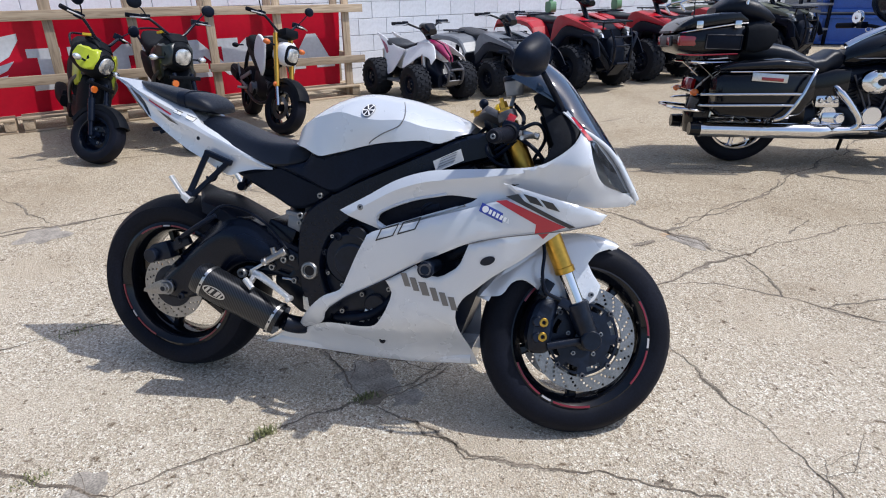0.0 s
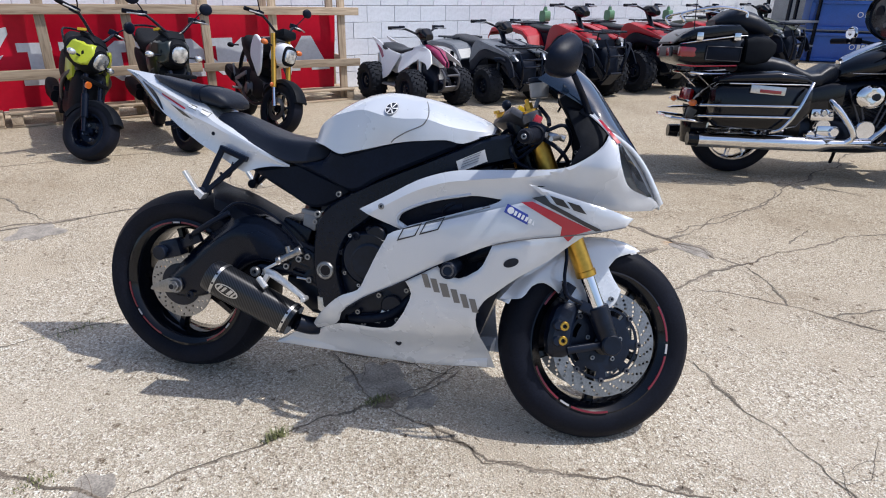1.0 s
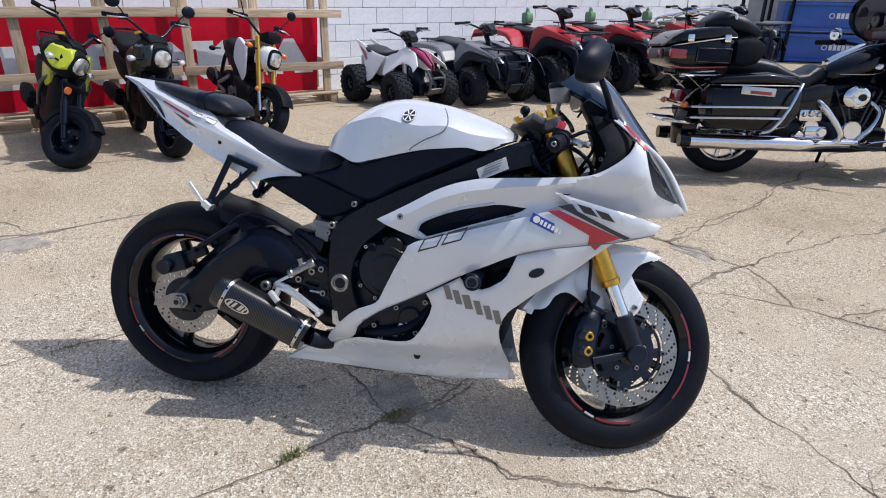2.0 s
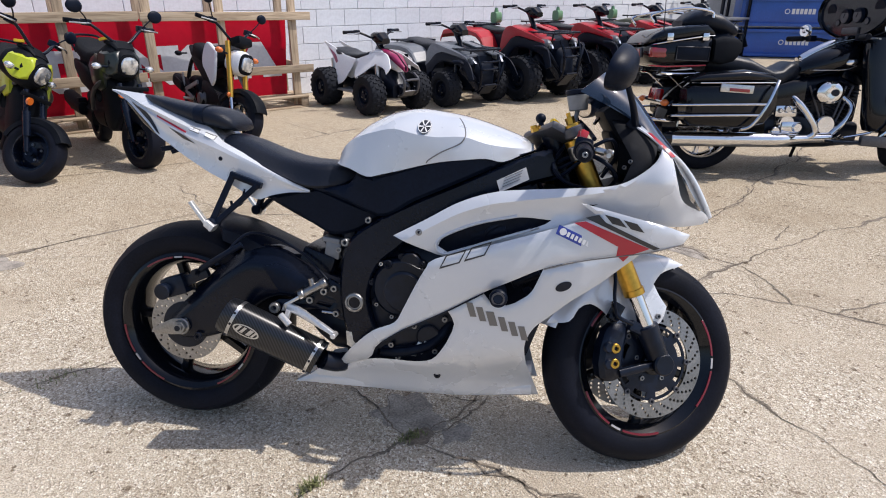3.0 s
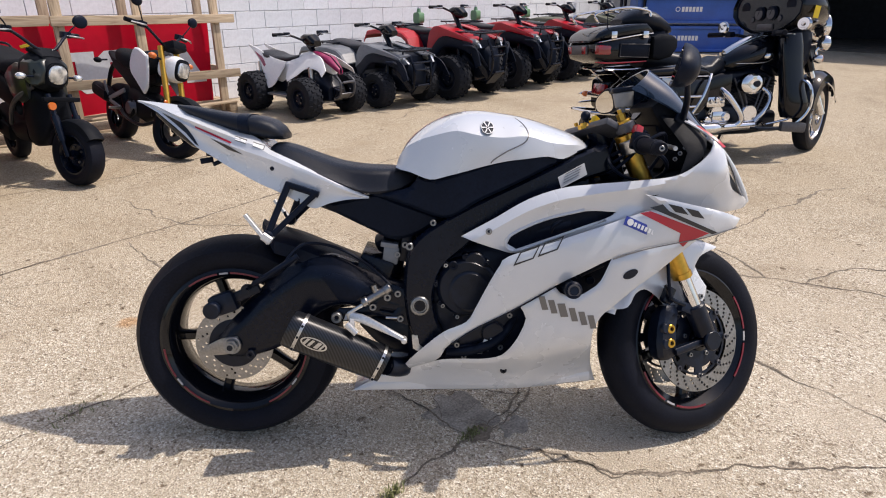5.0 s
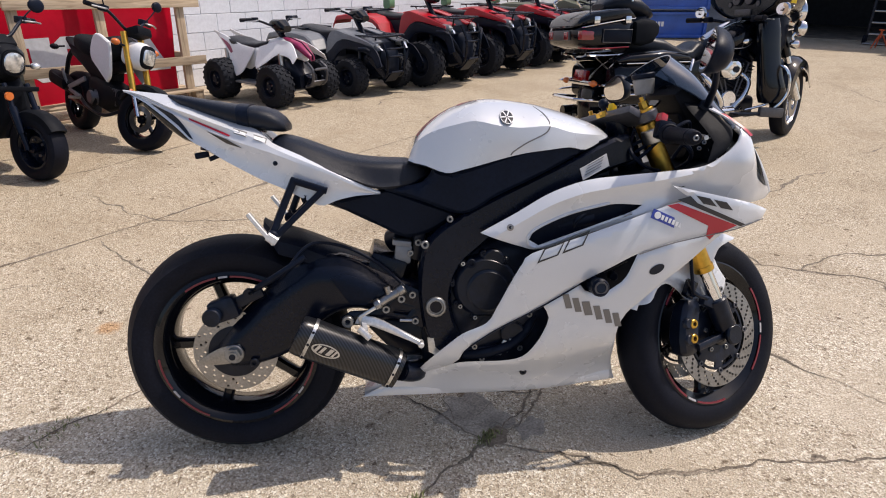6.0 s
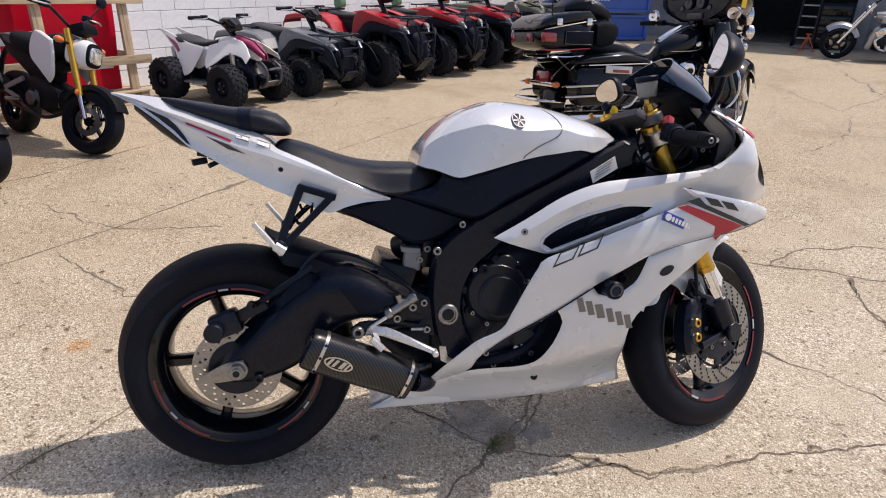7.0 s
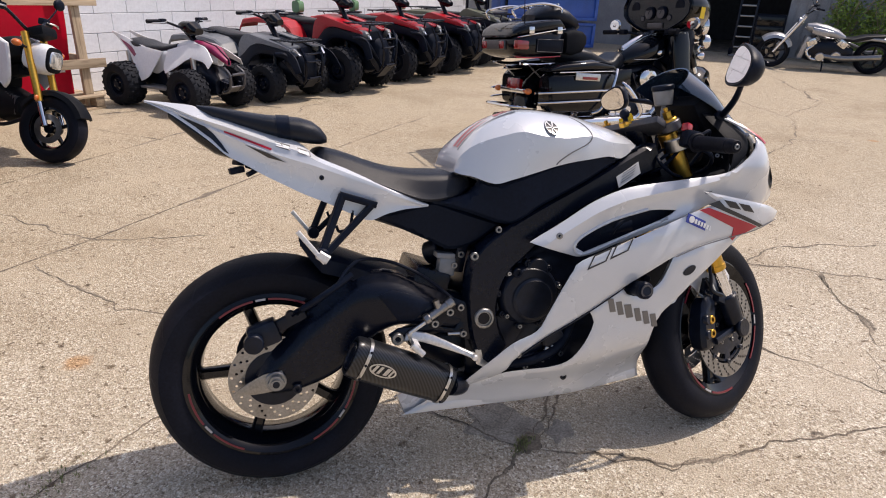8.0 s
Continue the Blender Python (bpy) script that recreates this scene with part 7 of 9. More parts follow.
def lamp(parent, name, c, r, depth, glass, shell, sq=1.0, tilt=0):
    """A round or squarish lamp looking along +x."""
    bm = nb()
    rings = []
    for x, k in ((-depth, 0.35), (-depth * 0.7, 0.8), (-0.01, 1.08), (0.004, 1.1), (0.006, 1.0)):
        rings.append([Vector((x, r * k * math.copysign(abs(math.cos(a)) ** sq, math.cos(a)), r * k * math.copysign(abs(math.sin(a)) ** sq, math.sin(a)))) for a in np.linspace(0, 2 * math.pi, 28, endpoint=False)])
    ring_faces(bm, rings)
    T = part(name, bm, shell, parent)
    T.matrix_local = Matrix.Translation(c) @ pose(0, 0, 0, 0, tilt, 0)
    bm = nb()
    rings = [[Vector((x, r * k * math.copysign(abs(math.cos(a)) ** sq, math.cos(a)), r * k * math.copysign(abs(math.sin(a)) ** sq, math.sin(a)))) for a in np.linspace(0, 2 * math.pi, 28, endpoint=False)] for x, k in ((0.002, 0.98), (0.014, 0.9), (0.022, 0.6), (0.025, 0.2))]
    ring_faces(bm, rings)
    part("lens", bm, glass, T)
    return T


def blinker(parent, p0, p1, m=LENS_AMBER):
    bm = nb()
    cyl(bm, p0, p1, 0.008)
    T = part("blinker_stalk", bm, BLACK_PL, parent)
    bm = nb()
    blob(bm, p1, (0.03, 0.035, 0.024), seg=14)
    part("blinker_lens", bm, m, T)
    return T


# ---- step-through scooters and the naked mini bike ----
def turn_about(p, degrees):
    """A turn of the front end about a raked steering axis through p."""
    return Matrix.Translation(p) @ Matrix.Rotation(radians(degrees), 4, Vector((-0.39, 0, 0.92))) @ Matrix.Translation([-q for q in p])


def scooter(at, body_m, label, steer=12):
    T = thing("scooter", at, label, "scooter", "small motorcycles by the fence")
    swing = turn_about((1.03, 0, 0.62), steer)
    front = [wheel(T, "front_wheel", (1.2, 0, 0.212), 0.212, 0.12, 0.135, RUBBER, BLACK_SATIN, 0, dish=0.01)]
    wheel(T, "rear_wheel", (0.0, 0, 0.19), 0.19, 0.1, 0.12, RUBBER, BLACK_SATIN, 0)
    bm = nb()
    for s in (-1, 1):
        cyl(bm, (1.2, s * 0.075, 0.2), (1.03, s * 0.075, 0.6), 0.018, seg=12)
        cyl(bm, (1.16, s * 0.075, 0.3), (1.09, s * 0.075, 0.46), 0.026, seg=12)
    front.append(part("front_fork", bm, BLACK_SATIN, T))
    bm = nb()
    rings = []
    for a in np.linspace(radians(35), radians(165), 14):
        r = 0.24
        rings.append([Vector((1.2 + (r + dr) * math.cos(a), y, 0.2 + (r + dr) * math.sin(a))) for y, dr in ((-0.06, -0.035), (-0.055, 0), (-0.03, 0.014), (0.03, 0.014), (0.055, 0), (0.06, -0.035), (0.05, -0.035), (0.045, -0.005), (0.0, 0.006), (-0.045, -0.005), (-0.05, -0.035))])
    ring_faces(bm, rings)
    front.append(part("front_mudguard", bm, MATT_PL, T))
    bm = nb()
    loft(bm, [(0.97, 0.4, 0.56, 0.06), (0.93, 0.3, 0.6, 0.1), (0.82, 0.22, 0.64, 0.12), (0.7, 0.2, 0.62, 0.12), (0.6, 0.22, 0.5, 0.1)], 20, 5)
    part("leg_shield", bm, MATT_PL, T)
    bm = nb()
    loft(bm, [(0.62, 0.2, 0.4, 0.11), (0.4, 0.2, 0.36, 0.12), (0.2, 0.26, 0.42, 0.1), (-0.05, 0.3, 0.44, 0.07)], 16, 3)
    box(bm, (0.1, -0.09, 0.27), (0.34, 0.07, 0.12), (0, 10, 0), 0.02)
    box(bm, (-0.12, -0.13, 0.32), (0.4, 0.08, 0.1), (0, -8, 0), 0.03)
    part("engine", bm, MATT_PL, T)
    part("silencer_cover", loft(nb(), [(-0.3, 0.3, 0.42, 0.05, -0.15), (-0.1, 0.27, 0.4, 0.055, -0.15), (0.1, 0.25, 0.35, 0.04, -0.14)], 14, 3), MATT_PL, T)
    bm = nb()
    loft(bm, [(1.03, 0.65, 0.81, 0.078), (0.96, 0.61, 0.87, 0.115), (0.88, 0.62, 0.89, 0.12), (0.78, 0.66, 0.85, 0.1)], 20, 2.4)
    front.append(part("front_cowl", bm, MATT_PL, T))
    for s in (-1, 1):
        wing = plate(nb(), [(0.82, 0.73), (0.85, 0.83), (0.92, 0.85), (1.0, 0.825), (1.03, 0.75), (1.01, 0.67), (0.95, 0.65), (0.89, 0.67)], lambda x, z: 0.125 - 0.4 * max(0, x - 0.93) - 1.2 * max(0, z - 0.8), 0.03, side=s, roll=0.01)
        front.append(part("lamp_wing", wing, body_m, T))
    for s in (-1, 1):
        bm = nb()
        loft(bm, [(0.6, 0.42, 0.6, 0.02, s * 0.12), (0.45, 0.48, 0.68, 0.03, s * 0.13), (0.2, 0.52, 0.7, 0.03, s * 0.125), (-0.1, 0.6, 0.7, 0.02, s * 0.1)], 14, 3)
        part("side_panel", bm, MATT_PL, T)
        part("shroud", loft(nb(), [(0.84, 0.56, 0.78, 0.012, s * 0.115), (0.74, 0.52, 0.8, 0.024, s * 0.128), (0.6, 0.54, 0.76, 0.022, s * 0.13), (0.46, 0.58, 0.7, 0.01, s * 0.125)], 14, 3), body_m, T)
        part("frame_tube", tube(nb(), [(0.88, s * 0.07, 0.66), (0.72, s * 0.155, 0.56), (0.55, s * 0.155, 0.46), (0.4, s * 0.13, 0.34)], 0.016, 10), GREY_METAL, T)
    front.append(lamp(T, "headlamp", (1.035, 0, 0.73), 0.068, 0.05, LENS, MATT_PL, 0.85, 8))
    front.append(part("bracket_bar", box(nb(), (1.06, 0, 0.57), (0.03, 0.26, 0.03), (0, 0, 0), 0.008), MATT_PL, T))
    front.append(part("paper_tag", box(nb(), (0.86, -0.09, 0.9), (0.06, 0.03, 0.02), (0, -20, 30), 0.004), YELLOW, T, "small yellow tag"))
    front.append(part("visor", loft(nb(), [(0.99, 0.83, 0.85, 0.07), (0.93, 0.85, 0.9, 0.09), (0.84, 0.86, 0.9, 0.08)], 14, 3), MATT_PL, T))
    bm = nb()
    loft(bm, [(0.68, 0.71, 0.78, 0.07), (0.6, 0.69, 0.81, 0.12), (0.42, 0.69, 0.8, 0.135), (0.22, 0.7, 0.82, 0.135), (0.02, 0.73, 0.86, 0.12), (-0.14, 0.77, 0.87, 0.08)], 18, 3.4)
    part("seat", bm, MATT_VINYL, T)
    part("seat_base", loft(nb(), [(0.64, 0.58, 0.71, 0.08), (0.4, 0.6, 0.71, 0.11), (0.0, 0.64, 0.75, 0.09)], 14, 4), MATT_PL, T)
    part("grab_rail", tube(nb(), [(0.0, -0.11, 0.76), (-0.16, -0.12, 0.86), (-0.25, -0.06, 0.88), (-0.25, 0.06, 0.88), (-0.16, 0.12, 0.86), (0.0, 0.11, 0.76)], 0.01, 8), BLACK_SATIN, T)
    hb = handlebar(T, (0.93, 0, 0.88), 0.33, 0.12, 0.13)
    front.append(hb)
    for s in (-1, 1):
        mirror_on(hb, (-0.06, s * 0.2, 0.12), (-0.05, s * 0.24, 0.17), (-0.05, s * 0.3, 0.22), 0.058)
        bl = blinker(T, (0.95, s * 0.1, 0.71), (0.96, s * 0.2, 0.71), LENS)
        front.append(bl)
    bm = nb()
    cyl(bm, (1.1, -0.1, 0.53), (1.115, -0.1, 0.53), 0.026, seg=16)
    front.append(part("reflector", bm, LENS_AMBER, T))
    for ob in front:
        ob.matrix_basis = swing @ ob.matrix_basis
    part("side_stand", tube(nb(), [(0.55, 0.1, 0.2), (0.52, 0.18, 0.02)], 0.011, smooth=False), BLACK_SATIN, T)
    return T


def small_pose(x, y, yaw, lean, foot):
    """The pose of a bike whose steered front tyre stands at x, y; foot is that tyre's lowest point on the bike."""
    m = pose(0, 0, 0, 0, 0, yaw) @ pose(0, 0, 0, -lean, 0, 0)
    back = m @ Vector(foot)
    return Matrix.Translation((x - back.x, y - back.y, 0)) @ m


scooter(small_pose(0.27, 5.68, -88, 16, turn_about((1.03, 0, 0.62), 42) @ Vector((1.2, 0, 0))), YELLOW_GREEN, "black and yellow-green small scooter motorcycle on its side stand", 42)
scooter(small_pose(1.03, 5.62, -88, 3, turn_about((1.03, 0, 0.62), 16) @ Vector((1.2, 0, 0))), GREEN_DARK, "dark green and black small scooter motorcycle on its stand", 16)


def mini_bike(at):
    T = thing("mini_motorcycle", at, "white mini motorcycle with gold fork, beside the fence", "motorcycle", "small motorcycles by the fence")
    swing = turn_about((0.95, 0, 0.7), 24)
    front = [wheel(T, "front_wheel", (1.12, 0, 0.228), 0.228, 0.12, 0.145, RUBBER, BLACK_GLOSS, 5, disc_r=0.1, disc_side=-1)]
    wheel(T, "rear_wheel", (0.0, 0, 0.245), 0.245, 0.13, 0.155, RUBBER, BLACK_GLOSS, 5)
    for s in (-1, 1):
        bm = nb()
        cyl(bm, (1.06, s * 0.085, 0.4), (0.9, s * 0.085, 0.84), 0.023, seg=14)
        f = part("fork_tube", bm, GOLD, T, "gold fork tube")
        part("fork_slider", cyl(nb(), (1.12, s * 0.085, 0.245), (1.06, s * 0.085, 0.4), 0.017, seg=12), CHROME, f)
        front.append(f)
    bm = nb()
    rings = []
    for a in np.linspace(radians(25), radians(150), 12):
        rings.append([Vector((1.12 + (0.254 + dr) * math.cos(a), y, 0.228 + (0.254 + dr) * math.sin(a))) for y, dr in ((-0.07, -0.03), (-0.06, 0), (-0.03, 0.012), (0.03, 0.012), (0.06, 0), (0.07, -0.03), (0.05, -0.01), (-0.05, -0.01))])
    ring_faces(bm, rings)
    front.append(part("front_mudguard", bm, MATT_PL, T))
    bm = nb()
    loft(bm, [(0.3, 0.3, 0.5, 0.07), (0.45, 0.24, 0.5, 0.11), (0.65, 0.22, 0.46, 0.12), (0.82, 0.28, 0.42, 0.08)], 16, 3)
    cyl(bm, (0.5, -0.12, 0.32), (0.5, -0.15, 0.32), 0.075, seg=24, bevel=0.008)
    box(bm, (0.55, 0, 0.55), (0.5, 0.1, 0.08), (0, -12, 0), 0.02)
    part("engine", bm, MATT_PL, T)
    part("air_box", loft(nb(), [(-0.08, 0.62, 0.7, 0.05), (0.12, 0.56, 0.68, 0.07), (0.35, 0.46, 0.66, 0.08), (0.6, 0.44, 0.64, 0.08)], 16, 4), MATT_PL, T)
    bm = nb()
    beam(bm, (0.38, -0.13, 0.46), (0.12, -0.16, 0.36), 0.014, 0.035)
    beam(bm, (0.12, -0.16, 0.36), (0.02, -0.16, 0.5), 0.014, 0.03)
    beam(bm, (0.3, -0.14, 0.3), (0.12, -0.16, 0.36), 0.014, 0.03)
    part("peg_bracket", bm, GREY_PL, T, "bare aluminium foot peg bracket")
    part("foot_peg", cyl(nb(), (0.3, -0.14, 0.3), (0.3, -0.23, 0.3), 0.012, seg=10), ALU, T)
    for k in range(5):
        part("cylinder_fin", box(nb(), (0.68 + 0.028 * k, 0, 0.37 - 0.004 * k), (0.008, 0.17, 0.13), (0, 8, 0), 0.003), GREY_METAL, T)
    part("clutch_cover", cyl(nb(), (0.52, -0.1, 0.33), (0.52, -0.165, 0.33), 0.06, 0.052, 22, 0.008), GREY_METAL, T)
    part("frame", tube(nb(), [(0.92, 0, 0.72), (0.7, 0, 0.58), (0.4, 0, 0.5), (0.3, 0, 0.34)], 0.035, 12), BLACK_SATIN, T)
    part("swing_arm", box(box(nb(), (0.17, -0.085, 0.25), (0.4, 0.025, 0.05), (0, 8, 0), 0.008), (0.17, 0.085, 0.25), (0.4, 0.025, 0.05), (0, 8, 0), 0.008), BLACK_SATIN, T)
    bm = nb()
    loft(bm, [(-0.22, 0.36, 0.48, 0.05, -0.13), (0.0, 0.33, 0.46, 0.055, -0.135), (0.2, 0.3, 0.38, 0.035, -0.12)], 16, 2.6)
    s_ = part("silencer", bm, MATT_PL, T)
    part("heat_shield", loft(nb(), [(-0.1, 0.4, 0.46, 0.012, -0.19), (0.1, 0.34, 0.42, 0.012, -0.185)], 10, 3), MATT_PL, s_)
    part("exhaust_pipe", tube(nb(), [(0.2, -0.12, 0.33), (0.4, -0.13, 0.24), (0.62, -0.1, 0.2), (0.8, -0.03, 0.26)], 0.014, 10), DARK, s_)
    for s in (-1, 1):
        part("tank_shroud", plate(nb(), [(0.53, 0.7), (0.58, 0.8), (0.66, 0.82), (0.84, 0.77), (0.86, 0.66), (0.85, 0.53), (0.79, 0.47), (0.66, 0.55), (0.55, 0.62)], lambda x, z: 0.15 - 0.1 * (z - 0.6) ** 2, 0.02, side=s, roll=0.008), WHITE_PL, T, "white tank shroud")
    part("tank", loft(nb(), [(0.5, 0.64, 0.72, 0.08), (0.6, 0.62, 0.8, 0.12), (0.75, 0.64, 0.82, 0.12), (0.88, 0.68, 0.78, 0.08)], 18, 3), MATT_PL, T)
    part("seat", loft(nb(), [(0.57, 0.65, 0.74, 0.08), (0.48, 0.62, 0.765, 0.12), (0.3, 0.63, 0.785, 0.125), (0.15, 0.67, 0.8, 0.115), (0.08, 0.72, 0.79, 0.08)], 18, 3), MATT_VINYL, T)
    part("tail", loft(nb(), [(0.2, 0.6, 0.68, 0.07), (-0.05, 0.66, 0.72, 0.07), (-0.2, 0.72, 0.76, 0.04)], 14, 3), MATT_PL, T)
    part("rear_guard", tube(nb(), [(-0.12, 0, 0.68), (-0.25, 0, 0.58), (-0.32, 0, 0.42)], 0.02, 8), MATT_PL, T)
    bm = nb()
    rings = [[Vector((x, k * 0.085 * math.copysign(abs(math.cos(a)) ** 0.7, math.cos(a)), 0.69 + k * 0.1 * math.copysign(abs(math.sin(a)) ** 0.7, math.sin(a)))) for a in np.linspace(0, 2 * math.pi, 26, endpoint=False)] for x, k in ((0.88, 0.7), (0.95, 1.0), (1.02, 1.02), (1.06, 0.86))]
    ring_faces(bm, rings)
    hs = part("headlamp_shell", bm, WHITE_PL, T, "white headlamp surround")
    front.append(hs)
    bm = nb()
    rings = [[Vector((x, k * 0.085 * math.copysign(abs(math.cos(a)) ** 0.7, math.cos(a)), 0.69 + k * 0.1 * math.copysign(abs(math.sin(a)) ** 0.7, math.sin(a)))) for a in np.linspace(0, 2 * math.pi, 26, endpoint=False)] for x, k in ((1.05, 0.86), (1.075, 0.84), (1.08, 0.7))]
    ring_faces(bm, rings)
    part("headlamp_bezel", bm, MATT_PL, hs)
    front.append(lamp(T, "headlamp", (1.075, 0, 0.69), 0.062, 0.03, LENS, MATT_PL, 0.6))
    front.append(part("meter", box(nb(), (0.96, 0, 0.86), (0.12, 0.15, 0.07), (0, -20, 0), 0.02), MATT_PL, T))
    hb = handlebar(T, (0.88, 0, 0.86), 0.32, 0.11, 0.12)
    front.append(hb)
    for s in (-1, 1):
        mirror_on(hb, (-0.06, s * 0.2, 0.11), (-0.05, s * 0.25, 0.18), (-0.05, s * 0.3, 0.26), 0.05)
        bl = blinker(T, (0.94, s * 0.1, 0.74), (0.95, s * 0.2, 0.75))
        front.append(bl)
    blinker(T, (-0.12, -0.08, 0.68), (-0.12, -0.16, 0.67), MATT_PL)
    front.append(part("reflector", blob(nb(), (1.06, -0.115, 0.42), (0.012, 0.02, 0.02)), LENS_AMBER, T))
    for ob in front:
        ob.matrix_basis = swing @ ob.matrix_basis
    return T


mini_bike(small_pose(1.81, 5.81, -91, 10, turn_about((0.95, 0, 0.7), 24) @ Vector((1.12, 0, 0))))


# ---- all-terrain vehicles in a row along the wall ----
def fender(bm, cx, cz, rx, rz, a0, a1, y0, y1, drop=0.05, t=0.012, n=14):
    """A curved guard over a wheel, from the body at y0 out to y1."""
    s = 1 if y1 > y0 else -1
    rings = []
    for a in np.linspace(radians(a0), radians(a1), n):
        c, q = math.cos(a), math.sin(a)
        ring = []
        for f, d in ((0, 0.01), (0.35, 0.012), (0.7, 0.004), (0.92, -drop * 0.3), (1.0, -drop)):
            ring.append(Vector((cx + (rx + d) * c, y0 + (y1 - y0) * f, cz + (rz + d) * q)))
        back = [p - Vector((t * c, -(s * t * 0.6 if k == 4 else 0), t * q)) for k, p in enumerate(ring)]
        rings.append(ring + back[::-1])
    ring_faces(bm, rings)
    return bm


def guard(bm, line, y0, y1, drop=0.03, t=0.012):
    """An angular guard: a folded profile carried from the body at y0 out to y1."""
    s = 1 if y1 > y0 else -1
    rings = []
    for x, z in line:
        ring = [Vector((x, y0, z + 0.012)), Vector((x, y0 + (y1 - y0) * 0.55, z + 0.008)), Vector((x, y1 - s * 0.03, z)), Vector((x, y1 - s * 0.006, z - 0.012)), Vector((x, y1, z - drop))]
        rings.append(ring + [p + Vector((0, -s * 0.006, -t)) for p in reversed(ring)])
    ring_faces(bm, rings)
    return bm


def atv(at, body_m, label, R=0.26, track=0.72, base=1.1, racks=True, width=0.2, hood=0.72, bar=1.0, seat_z=0.7, trim=BLACK_PL):
    T = thing("all_terrain_vehicle", at, label, "quad bike", "all-terrain vehicles along the wall")
    h = track / 2
    for x, nm in ((0, "front_wheel"), (-base, "rear_wheel")):
        for s in (-1, 1):
            w = width if x == 0 else width * 1.2
            wheel(T, nm, (x, s * (h if x == 0 else h * 0.98), R), R, w, R * 0.48, RUBBER_DUSTY, BLACK_PL, 0, knobs=20, dish=s * -1 * -w * 0.2)
    bm = nb()
    loft(bm, [(0.16, R * 0.8, R * 1.5, 0.12), (0.0, R * 0.7, hood * 0.8, 0.15), (-base * 0.5, R * 0.7, hood * 0.75, 0.16), (-base, R * 0.8, hood * 0.75, 0.14)], 14, 4)
    ch = part("chassis", bm, DARK, T)
    for x in (0, -base):
        for s in (-1, 1):
            bm = nb()
            tube(bm, [(x + 0.08, s * 0.1, R * 1.05), (x, s * (h - width * 0.4), R)], 0.014, smooth=False)
            tube(bm, [(x - 0.08, s * 0.1, R * 1.05), (x, s * (h - width * 0.4), R)], 0.014, smooth=False)
            part("suspension_arm", bm, BLACK_SATIN, ch)
            part("shock_absorber", cyl(nb(), (x - 0.03, s * (h * 0.55), R * 1.1), (x - 0.06, s * 0.16, hood * 0.86), 0.026, seg=14), ALU if not racks else BLACK_SATIN, ch)
    # front guards and hood
    for s in (-1, 1):
        if not racks:
            slope = lambda x, z: 0.1 + max(0.0, 0.62 - z) * 0.75
            part("front_guard", plate(nb(), [(-0.4, 0.56), (-0.12, 0.635), (0.06, 0.61), (0.22, 0.5), (0.2, 0.44), (0.1, 0.49), (-0.08, 0.5), (-0.2, 0.42), (-0.3, 0.36), (-0.36, 0.42)], slope, 0.012, side=s, step=0.03), body_m, T)
            part("rear_guard", plate(nb(), [(-0.46, 0.54), (-0.75, 0.575), (-1.2, 0.685), (-1.21, 0.67), (-1.1, 0.61), (-0.92, 0.51), (-0.8, 0.4), (-0.64, 0.26), (-0.56, 0.3), (-0.5, 0.42)], lambda x, z: 0.11 + max(0.0, 0.64 - z) * 0.5, 0.012, side=s, step=0.03), body_m, T)
            part("stripe", plate(nb(), [(-1.08, 0.618), (-0.9, 0.56), (-0.8, 0.49), (-0.82, 0.47), (-0.92, 0.53)], lambda x, z: 0.113 + max(0.0, 0.64 - z) * 0.5, 0.003, side=s, step=0.03, roll=0), MAGENTA, T)
        else:
            k = hood / 0.76
            top = [(-0.44, 0.78), (-0.4, 0.86), (-0.32, 0.9), (-0.18, 0.87), (0.1, 0.8), (0.26, 0.75)]
            part("front_guard", guard(nb(), [(x, z * k) for x, z in top], s * 0.1, s * (h - 0.09), 0.03), body_m, T, sharp=9)
            edge = top + [(0.27, 0.72), (0.05, 0.755), (-0.15, 0.785), (-0.26, 0.755), (-0.33, 0.66), (-0.38, 0.58), (-0.46, 0.56)]
            part("front_flank", plate(nb(), [(x, z * k) for x, z in edge], lambda x, z: h - 0.075 + 0.12 * max(0.0, 0.86 * k - z), 0.014, side=s, step=0.04), body_m, T, sharp=20)
            arch = [(-0.42, 0.57), (-0.34, 0.65), (-0.265, 0.745), (-0.15, 0.775), (0.05, 0.745), (0.28, 0.71), (0.38, 0.62), (0.45, 0.46), (0.38, 0.43), (0.3, 0.56), (0.14, 0.635), (-0.1, 0.66), (-0.22, 0.6), (-0.3, 0.48), (-0.38, 0.44)]
            part("flare", plate(nb(), [(x, z * k) for x, z in arch], lambda x, z: h - 0.045 + 0.16 * max(0.0, 0.74 * k - z), 0.02, side=s, step=0.04, roll=0.006), trim, T)
            part("lamp_pod", plate(nb(), [(0.1, 0.775 * k), (0.28, 0.735 * k), (0.33, 0.66 * k), (0.24, 0.645 * k), (0.12, 0.71 * k)], lambda x, z: h - 0.085 - 0.3 * max(0.0, x - 0.12), 0.03, side=s, step=0.04), LENS_DARK if trim is not BLACK_PL else LENS, T, "clear headlamp in the front corner")
            rear = [(-base + 0.44, 0.6), (-base + 0.36, 0.73), (-base + 0.26, 0.8), (-base + 0.1, 0.83), (-base - 0.22, 0.83), (-base - 0.4, 0.8), (-base - 0.46, 0.7)]
            part("rear_guard", guard(nb(), [(x, z * k) for x, z in rear], s * 0.08, s * (h + width * 0.12), 0.05), body_m, T, sharp=9)
            bm = nb()
            tube(bm, [(R * 1.5, s * 0.13, R * 1.3), (R * 1.25, s * (h - 0.04), hood * 0.86), (R * 0.8, s * (h + width * 0.2), hood * 0.9)], 0.02, 8, 4)
            part("corner_guard", bm, trim, T)
        bm = nb()
